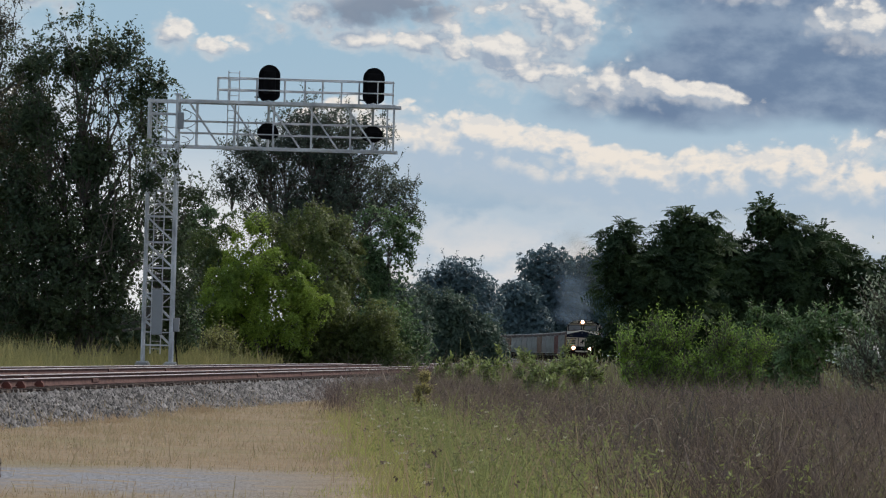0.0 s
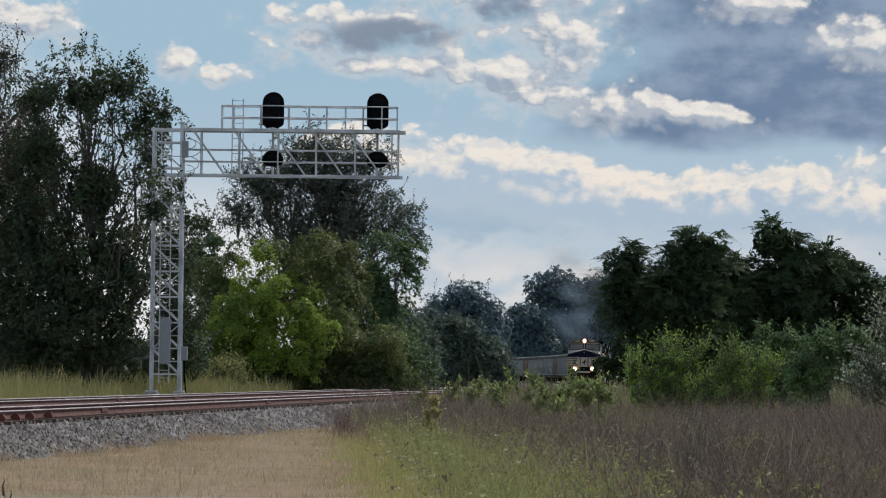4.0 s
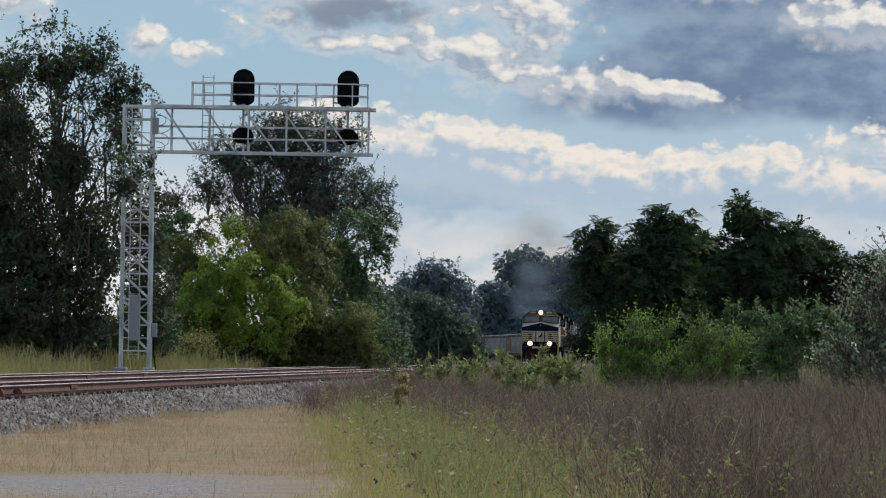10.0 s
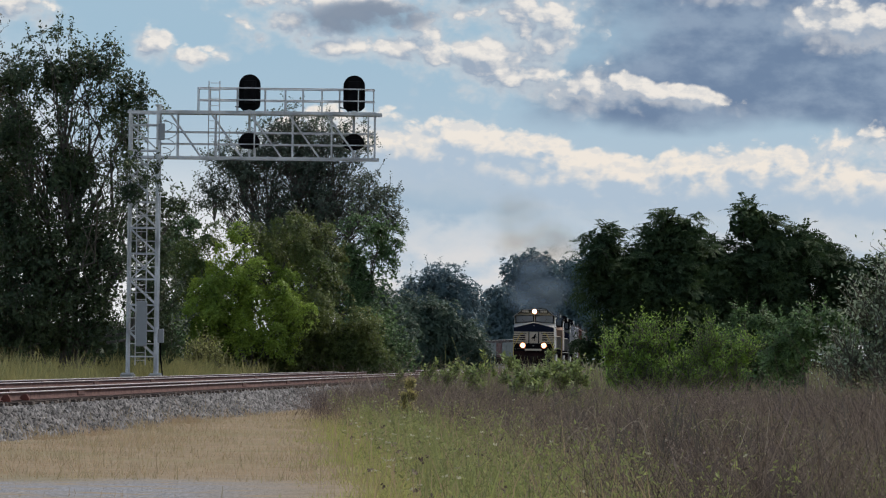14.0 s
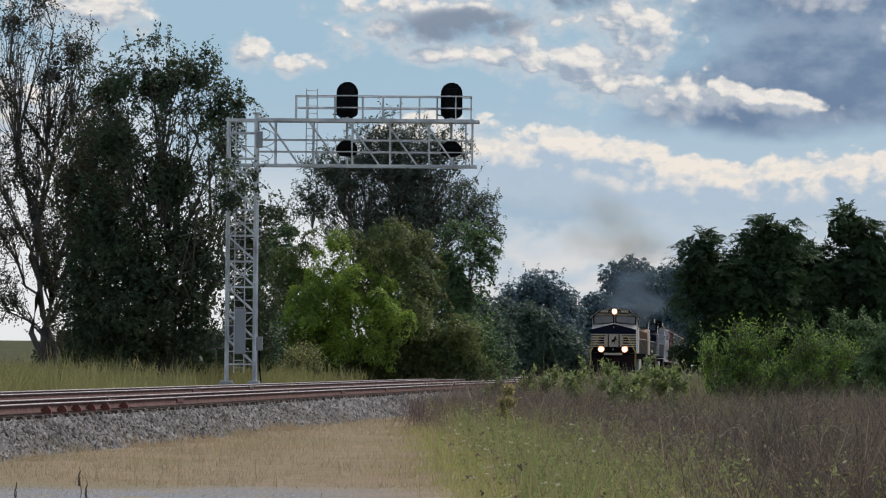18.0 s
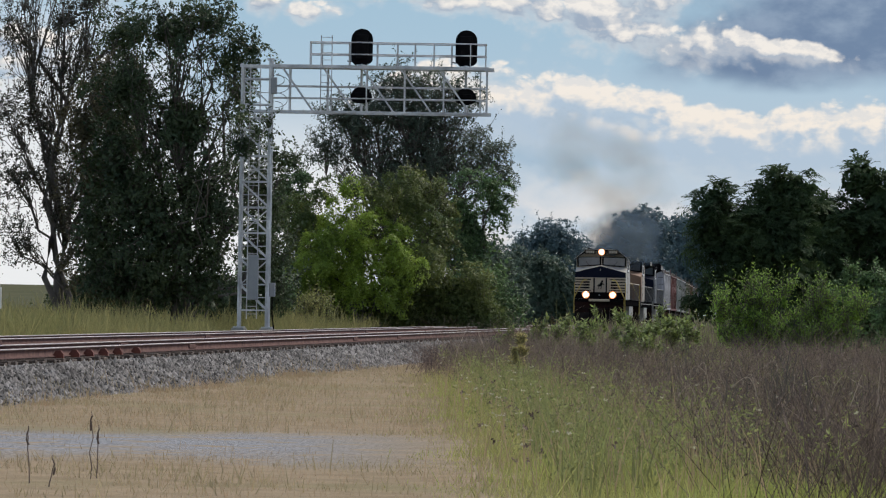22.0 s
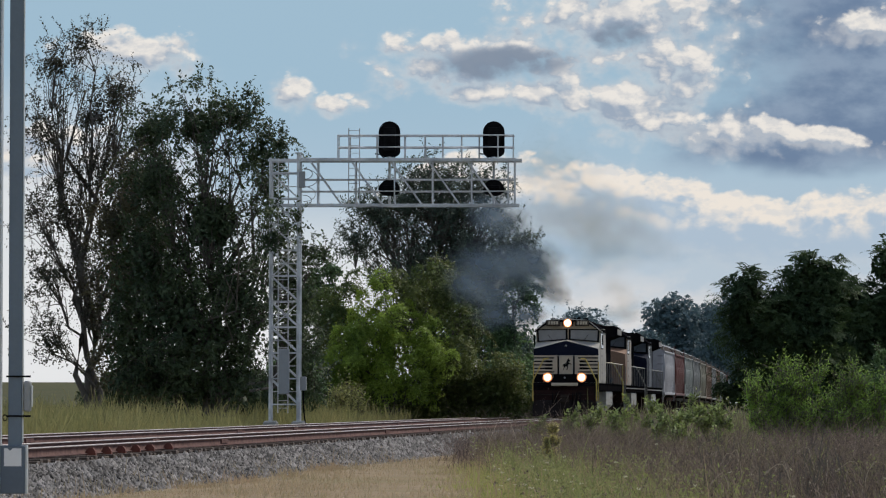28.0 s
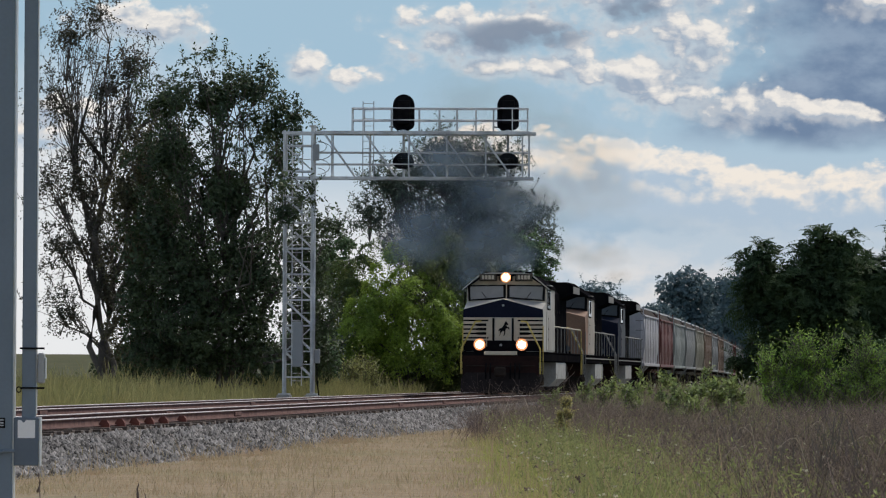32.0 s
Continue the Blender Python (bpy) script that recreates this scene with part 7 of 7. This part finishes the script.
        part("nose_grab", rod((s * 0.62, ny0 - 0.06, 1.85), (s * 0.62, ny0 - 0.06, 2.75), 0.016, 5), CREAM, t)
    h = part("headlight", box(-0.26, 0.26, ny1 - 0.36, ny1 - 0.29, 4.36, 4.64, 0.03), BLACK, t)
    part("lens", rod((0, ny1 - 0.385, 4.50), (0, ny1 - 0.361, 4.50), 0.13, 16), LAMP if striped else GLASS, h, "lit headlight" if striped else "")
    if striped:
        # the headlight's bloom, also added as a glowing disc
        part("lamp_halo", rod((0, ny1 - 0.3735, 4.50), (0, ny1 - 0.3615, 4.50), 0.20, 18), HALO, h, "orange glowing disc imitating the bloom round the lamp")
    part("nose_light", rod((0, ny0 - 0.03, 3.42), (0, ny0 + 0.1, 3.42), 0.045, 10), CABINET, t)
    part("marker_light", rod((0, -H - 0.05, 1.90), (0, -H + 0.05, 1.90), 0.045, 10), CABINET, t)
    if striped:
        # navy upper nose, pale stripes with a white panel and a dark galloping shape
        front = [(-1.53, 2.96), (1.53, 2.96), (1.515, 3.26), (0.0, 3.645), (-1.515, 3.26)]
        part("nose_front", box(-1.515, 1.515, ny0 - 0.0035, ny0 - 0.0005, 1.67, 2.08), LOCO_BLACK, t, "black lower nose")
        part("nose_band", slab(front, ny0 - 0.014, ny0 - 0.004), NAVY, t, "navy upper nose panel")
        for s in (-1, 1):
            part("nose_field", box(min(s * 0.41, s * 1.518), max(s * 0.41, s * 1.518), ny0 - 0.010, ny0 - 0.0005, 2.082, 2.956), CREAM, t, "cream striped nose field")
            for i in range(5):
                z = 2.15 + i * 0.165
                ends = [(0.56, z), (1.515, z), (1.515, z + 0.06), (0.56, z + 0.06)] if i in (0, 4) else [(0.62, z - 0.02), (0.95, z - 0.02), (1.05, z), (1.515, z), (1.515, z + 0.06), (1.05, z + 0.06), (0.95, z + 0.08), (0.62, z + 0.08)]
                ends = [(s * p, q) for p, q in ends]
                part("nose_stripe", slab(ends if s > 0 else ends[::-1], ny0 - 0.017, ny0 - 0.0105), LOCO_BLACK, t, "black nose stripe")
        part("nose_panel", box(-0.30, 0.30, ny0 - 0.014, ny0 - 0.004, 2.10, 2.945), CREAM, t, "cream nose panel")
        shape = [(-0.20, 2.20), (-0.17, 2.20), (-0.13, 2.34), (-0.05, 2.42), (0.02, 2.40), (0.03, 2.28), (-0.02, 2.20), (0.02, 2.19), (0.08, 2.29), (0.08, 2.43), (0.13, 2.54), (0.22, 2.55), (0.26, 2.48),
                 (0.29, 2.50), (0.25, 2.60), (0.15, 2.62), (0.12, 2.70), (0.20, 2.69), (0.23, 2.73), (0.15, 2.83), (0.11, 2.89), (0.05, 2.80), (-0.01, 2.66), (-0.09, 2.56), (-0.19, 2.54), (-0.25, 2.42), (-0.23, 2.41), (-0.17, 2.46), (-0.16, 2.36)]
        part("emblem", slab([(p * 0.8 + 0.02, 2.54 + (q - 2.54) * 0.82) for p, q in shape], ny0 - 0.03, ny0 - 0.016), LOCO_BLACK, t, "dark emblem shape")
        part("nose_door_edge", box(-0.41, -0.33, ny0 - 0.02, ny0 - 0.004, 2.05, 2.93), BLACK, t)
        part("nose_door_edge", box(0.33, 0.41, ny0 - 0.02, ny0 - 0.004, 2.05, 2.93), BLACK, t)
    for s in (-1, 1):
        # cab doors and louvres
        part("cab_door", box(min(s * 1.531, s * 1.55), max(s * 1.531, s * 1.55), ny1 + 0.1, ny1 + 0.85, 1.72, 3.2, 0.004), side, t)
        part("cab_locker", box(min(s * 1.531, s * 1.55), max(s * 1.531, s * 1.55), ny1 + 1.0, cy1 - 0.1, 1.72, 3.1, 0.004), side, t)
        for z in (2.1, 2.5, 2.9):
            part("latch", box(min(s * 1.551, s * 1.565), max(s * 1.551, s * 1.565), ny1 + 0.72, ny1 + 0.8, z, z + 0.08), BLACK, t)
    # hood, radiator, stack, fans
    hood_mat = LOCO_BLACK
    part("hood", slab([(-0.95, 1.665), (0.95, 1.665), (0.95, 4.1), (0.7, 4.38), (-0.7, 4.38), (-0.95, 4.1)], cy1 + 0.003, H - 5.3), hood_mat, t)
    for s in (-1, 1):
        for i in range(8):
            y0 = cy1 + 0.5 + i * 1.15
            part("hood_door", box(min(s * 0.951, s * 0.975), max(s * 0.951, s * 0.975), y0, y0 + 1.0, 1.8, 3.9, 0.008), hood_mat, t)
            for z in (2.2, 3.3):
                part("door_latch", box(min(s * 0.976, s * 1.0), max(s * 0.976, s * 1.0), y0 + 0.86, y0 + 0.94, z, z + 0.12), GRIME, t)
    part("dynamic_brake_box", slab([(-1.3, 3.3), (1.3, 3.3), (1.3, 4.25), (1.0, 4.5), (-1.0, 4.5), (-1.3, 4.25)], cy1 + 0.25, cy1 + 2.9), BLACK, t, "overhanging grille box")
    for s in (-1, 1):
        for i in range(6):
            part("grille_slat", box(min(s * 1.302, s * 1.325), max(s * 1.302, s * 1.325), cy1 + 0.4, cy1 + 2.75, 3.36 + i * 0.14, 3.42 + i * 0.14), GRIME, t)
    part("exhaust_stack", box(-0.32, 0.32, 0.6, 1.5, 4.36, 4.62, 0.03), GRIME, t)
    part("engine_hatch", box(-0.7, 0.7, -0.2, 4.6, 4.382, 4.46, 0.02), hood_mat, t)
    part("radiator", slab([(-0.95, 1.665), (0.95, 1.665), (0.95, 3.9), (1.5, 4.12), (1.5, 4.48), (1.3, 4.62), (-1.3, 4.62), (-1.5, 4.48), (-1.5, 4.12), (-0.95, 3.9)], H - 5.3 + 0.003, H - 1.5), LOCO_BLACK, t, "wide overhanging radiator section")
    for s in (-1, 1):
        part("radiator_screen", box(min(s * 1.501, s * 1.52), max(s * 1.501, s * 1.52), H - 5.1, H - 1.7, 4.16, 4.44), LOCO_GREY, t)
    for y in (H - 4.2, H - 2.7):
        part("fan", rod((0, y, 4.62), (0, y, 4.70), 0.62, 18), GRIME, t)
    part("horn", rod((0.45, ny1 + 1.4, 4.72), (0.45, ny1 + 0.95, 4.72), 0.04, 8, 0.09), BLACK, t)
    part("horn", rod((0.25, ny1 + 1.4, 4.72), (0.25, ny1 + 1.05, 4.72), 0.03, 8, 0.08), BLACK, t)
    for x in (-0.75, -0.3, 0.8):
        part("antenna", box(x - 0.12, x + 0.12, ny1 + 0.3, ny1 + 0.6, 4.672, 4.74, 0.02), BLACK, t)
    # handrails along the walkway
    for s in (-1, 1):
        n = 9
        ys = [cy1 + 0.25 + i * (H - 0.6 - cy1 - 0.25) / (n - 1) for i in range(n)]
        for y in ys:
            part("stanchion", rod((s * 1.49, y, 1.66), (s * 1.49, y, 2.68), 0.024, 6), LOCO_GREY, t)
        part("handrail", bent([(s * 1.49, ys[0], 2.68), (s * 1.49, ys[-1], 2.68), (s * 1.3, H - 0.05, 2.68)], 0.026), CREAM if striped else LOCO_GREY, t)
        part("sill_stripe", box(min(s * 1.531, s * 1.54), max(s * 1.531, s * 1.54), -H + 1.0, H - 1.0, 1.48, 1.53), LOCO_GREY, t, "") if not striped else None
    # fuel tank and bogies
    part("fuel_tank", slab([(-1.45, 0.62), (-1.15, 0.32), (1.15, 0.32), (1.45, 0.62), (1.45, 1.27), (-1.45, 1.27)], -2.6, 2.4), tank, t, "pale fuel tank")
    part("air_reservoir", rod((1.2, 2.6, 1.05), (1.2, 4.2, 1.05), 0.2, 12), GRIME, t)
    sets = []
    for e in (-1, 1):
        b, ws = bogie(t, e * 6.6, (-1.95, 0.0, 1.95), 0.52)
        sets += ws
    return t, sets


def hopper_car(paint, label):
    """A covered hopper: bellied sides, sloped ends, roof walk, ladders and bottom gates."""
    t = thing("hopper_car", label, "hopper car", group="hopper cars of the freight train")
    H = 8.2
    mat = CAR_PAINTS[paint]
    sec = [(-1.40, 1.45), (1.40, 1.45), (1.54, 2.2), (1.57, 3.1), (1.48, 3.9), (1.15, 4.38), (0.5, 4.55), (-0.5, 4.55), (-1.15, 4.38), (-1.48, 3.9), (-1.57, 3.1), (-1.54, 2.2)]
    part("body", loft([[(x, y, z) for x, z in sec] for y in (-H + 1.0, -H + 1.02, H - 1.02, H - 1.0)]), mat, t)
    cap = [(-1.50, 3.94), (-1.17, 4.40), (-0.5, 4.57), (0.5, 4.57), (1.17, 4.40), (1.50, 3.94), (1.46, 3.98), (1.13, 4.36), (0.5, 4.53), (-0.5, 4.53), (-1.13, 4.36), (-1.46, 3.98)]
    part("roof", slab(cap, -H + 0.96, H - 0.96), ROOFGRIME, t, "sooty rounded roof sheet")
    part("centre_sill", box(-0.35, 0.35, -H, H, 0.9, 1.3), GRIME, t)
    for s in (-1, 1):
        part("side_sill", box(min(s * 1.40, s * 1.58), max(s * 1.40, s * 1.58), -H + 0.2, H - 0.2, 1.30, 1.448, 0.01), mat, t)
        part("eave_rail", box(min(s * 1.44, s * 1.56), max(s * 1.44, s * 1.56), -H + 0.95, H - 0.95, 3.93, 4.03, 0.01), mat, t)
        for i in range(9):
            y = -H + 1.3 + i * (2 * H - 2.6) / 8
            part("side_post", slab([(-0.05, 1.45), (0.05, 1.45), (0.05, 3.95), (-0.05, 3.95)], 0, 0.03), mat, t).matrix_local = Matrix.Translation((s * 1.555, y, 0)) @ Matrix.Rotation(radians(-90 * s), 4, "Z")
        part("walk_edge", box(s * 0.55 - 0.04, s * 0.55 + 0.04, -H + 0.6, H - 0.6, 4.60, 4.68), GALV, t)
    part("roof_walk", box(-0.5, 0.5, -H + 0.6, H - 0.6, 4.62, 4.66), GALV, t)
    for i in range(4):
        y = -5.2 + i * 3.45
        part("roof_hatch", box(-0.32, 0.32, y - 0.9, y + 0.9, 4.57, 4.72, 0.03), mat, t)
        out = [(-1.2, 1.448), (1.2, 1.448), (0.45, 0.55), (-0.45, 0.55)]
        part("bottom_gate", slab(out, y - 1.1 if abs(y) < 4 else y - 0.6, y + 1.1 if abs(y) < 4 else y + 0.6), mat, t)
    for e in (-1, 1):
        part("end_platform", box(-1.45, 1.45, min(e * H, e * (H - 1.0)), max(e * H, e * (H - 1.0)), 1.16, 1.28), GRIME, t)
        part("end_slope", slab([(-1.3, 1.3), (1.3, 1.3), (1.3, 1.36), (-1.3, 1.36)], min(e * (H - 1.9), e * (H - 0.98)), max(e * (H - 1.9), e * (H - 0.98))), mat, t)
        for s in (-1, 1):
            part("end_post", angle_bar((s * 1.4, e * (H - 0.1), 1.28), (s * 1.4, e * (H - 0.98), 3.9), 0.08), mat, t)
            lad = part("ladder", angle_bar((s * 1.5, e * (H - 0.3), 0.9), (s * 1.5, e * (H - 0.3), 4.5), 0.04), mat, t)
            angle = [(z, z) for z in (1.2, 1.7, 2.2, 2.7, 3.2, 3.7, 4.2)]
            for z, _ in angle:
                part("rung", rod((s * 1.5, e * (H - 0.3), z), (s * 1.1, e * (H - 0.3), z), 0.014, 4), GRIME, lad)
        part("coupler", box(-0.14, 0.14, min(e * H, e * (H + 0.5)), max(e * H, e * (H + 0.5)), 0.76, 1.0, 0.03), GRIME, t)
        b, ws = bogie(t, e * 6.3, (-0.88, 0.88), 0.46)
    return t


def front_y(s):
    """Where the leading end stands after s seconds: it comes on at 6.7 m/s and gathers speed."""
    return 437.0 - 6.73 * s - 0.05375 * s * s


LENGTH_LOCO, LENGTH_CAR = 22.3, 17.4
TRAIN = []  # thing, metres from the leading end to its middle
lead, lead_wheels = locomotive("locomotive", "black freight locomotive with cream-striped nose and lit headlights leading the train", LOCO_SIDE, PALEGREY, True, TANK)
TRAIN.append((lead, 10.85))
second, _w = locomotive("locomotive", "dark freight locomotive with a brown nose and grey cab running second", TANSIDE, LOCO_BROWN, False, TANK)
TRAIN.append((second, 10.85 + LENGTH_LOCO))
third, _w = locomotive("locomotive", "navy-black freight locomotive running third before the hopper cars", DARKSIDE, NAVY, False, TANK)
TRAIN.append((third, 10.85 + 2 * LENGTH_LOCO))
KINDS = {"grey": "weathered grey covered hopper car with ribbed sides", "red": "oxide-red covered hopper car with faded sides",
         "pale": "pale grey covered hopper car with rounded sides", "white": "clean off-white covered hopper car with ribbed sides", "tan": "dusty tan covered hopper car", "brown": "rust-stained brown covered hopper car"}
ORDER = ["white", "red", "pale", "grey", "tan", "brown", "grey", "brown", "pale", "grey", "red", "pale", "pale", "grey", "brown", "pale", "pale",
         "grey", "pale", "pale", "brown", "pale", "grey", "pale", "pale", "red", "pale", "pale", "grey", "pale", "pale", "brown", "pale", "grey"]
_made = {}
for _i, _kind in enumerate(ORDER):
    car = copy_thing(_made[_kind], pose(0, 0, 0)) if _kind in _made else hopper_car(_kind, KINDS[_kind])
    _made.setdefault(_kind, car)
    TRAIN.append((car, 3 * LENGTH_LOCO + LENGTH_CAR * (_i + 0.5)))


# ---- exhaust ----
def puff_mesh(seed):
    rng = np.random.default_rng(seed)
    bm = bmesh.new()
    bmesh.ops.create_icosphere(bm, subdivisions=3, radius=1.0)
    for v in bm.verts:
        v.co *= 1 + 0.16 * noise.noise(v.co * 1.7 + Vector(rng.uniform(-9, 9, 3)))
    return bm


scene.cycles.transparent_max_bounces = 64
PUFFS = []  # puff, where it hangs from the lead unit's front: aside, back, up; drift with time: aside, up
plume = thing("exhaust_smoke", "thin grey-blue diesel exhaust drifting over the locomotives", "smoke")
def make_smoke():
    rows = [  # aside, back, up, size, swing; the first are the thickest
        (-0.2, 11, 5.9, 1.5, 0), (-0.9, 10, 6.9, 2.0, 1), (-2.0, 8, 6.3, 2.2, 2), (-1.6, 8, 8.0, 2.4, 3), (-3.1, 6, 7.2, 2.5, 1), (-3.6, 4, 6.0, 2.2, 0), (-0.3, 9, 7.9, 2.2, 2), (-0.9, 10, 5.4, 1.5, 3), (-2.2, 9, 5.2, 1.7, 2), (-2.6, 7, 9.4, 2.4, 0),
        (0.5, 34, 6.0, 1.2, 3), (0.2, 33, 6.6, 1.6, 0), (0.4, 57, 6.1, 1.2, 2), (0.0, 56, 6.9, 1.8, 3),
        (-1.2, 10, 9.6, 2.9, 1), (0.4, 12, 8.8, 2.6, 0), (-2.6, 8, 9.9, 3.0, 2), (0.2, 13, 11.0, 3.3, 3), (-1.8, 11, 12.2, 3.6, 1), (-0.4, 31, 8.6, 3.0, 1), (1.4, 20, 10.4, 3.4, 2), (1.2, 40, 9.8, 3.4, 0)]
    for i, (x, y, z, r, k) in enumerate(rows):
        ob = part("puff", puff_mesh(20 + i), SMOKE if i < 10 else SMOKE_THIN, plume, smooth=True)
        ob.scale = (r, r * 0.8, r * 0.75)
        PUFFS.append((ob, x, y, z, k, i < 10))


make_smoke()


def motions():
    """The train comes on along the curve, and its exhaust goes with it."""
    times = [2.0 * i for i in range(17)]
    for ob, back in TRAIN:
        walk(ob, [(s, line_pose(float(along(front_y(s), back)))) for s in times])
    fine = [0.065 * i for i in range(493)]
    for w in lead_wheels[:3]:
        y, r = w.location.y, w.location.z
        walk(w, [(s, pose(0, y, r, math.degrees((437.0 - front_y(s)) / r))) for s in fine if s <= 32.0])
    for ob, x, y, z, k, thick in PUFFS:
        rows = []
        for s in times:
            c = line_pose(float(along(front_y(s), y))).translation
            swing = 0.5 * math.sin(0.7 * s + 1.7 * k)
            late = min(1.0, max(0.0, (s - 22.0) / 6.0)) if thick else 1.0  # hangs low behind the cab for a while, then boils up as the engine is opened out
            soon = min(1.0, max(0.0, (s - 12.0) / 4.0))
            low, off = (2.0 + 0.5 * z) * soon + (z - 0.7) * (1 - soon), (0.5 * x + 2.2) * soon + (0.45 * x - 0.2) * (1 - soon)
            up, aside = z * late + low * (1 - late), (x * (0.75 + 0.25 * s / 32) - (1.5 * min(1.0, (32.0 - s) / 4.0) if thick else 0.0)) * late + off * (1 - late)
            rows.append((s, pose(c.x + aside + swing, c.y, c.z + up + 0.4 * math.sin(0.5 * s + k), 0, 20 * math.sin(0.3 * s + k), 0)))
        walk(ob, rows)


motions()
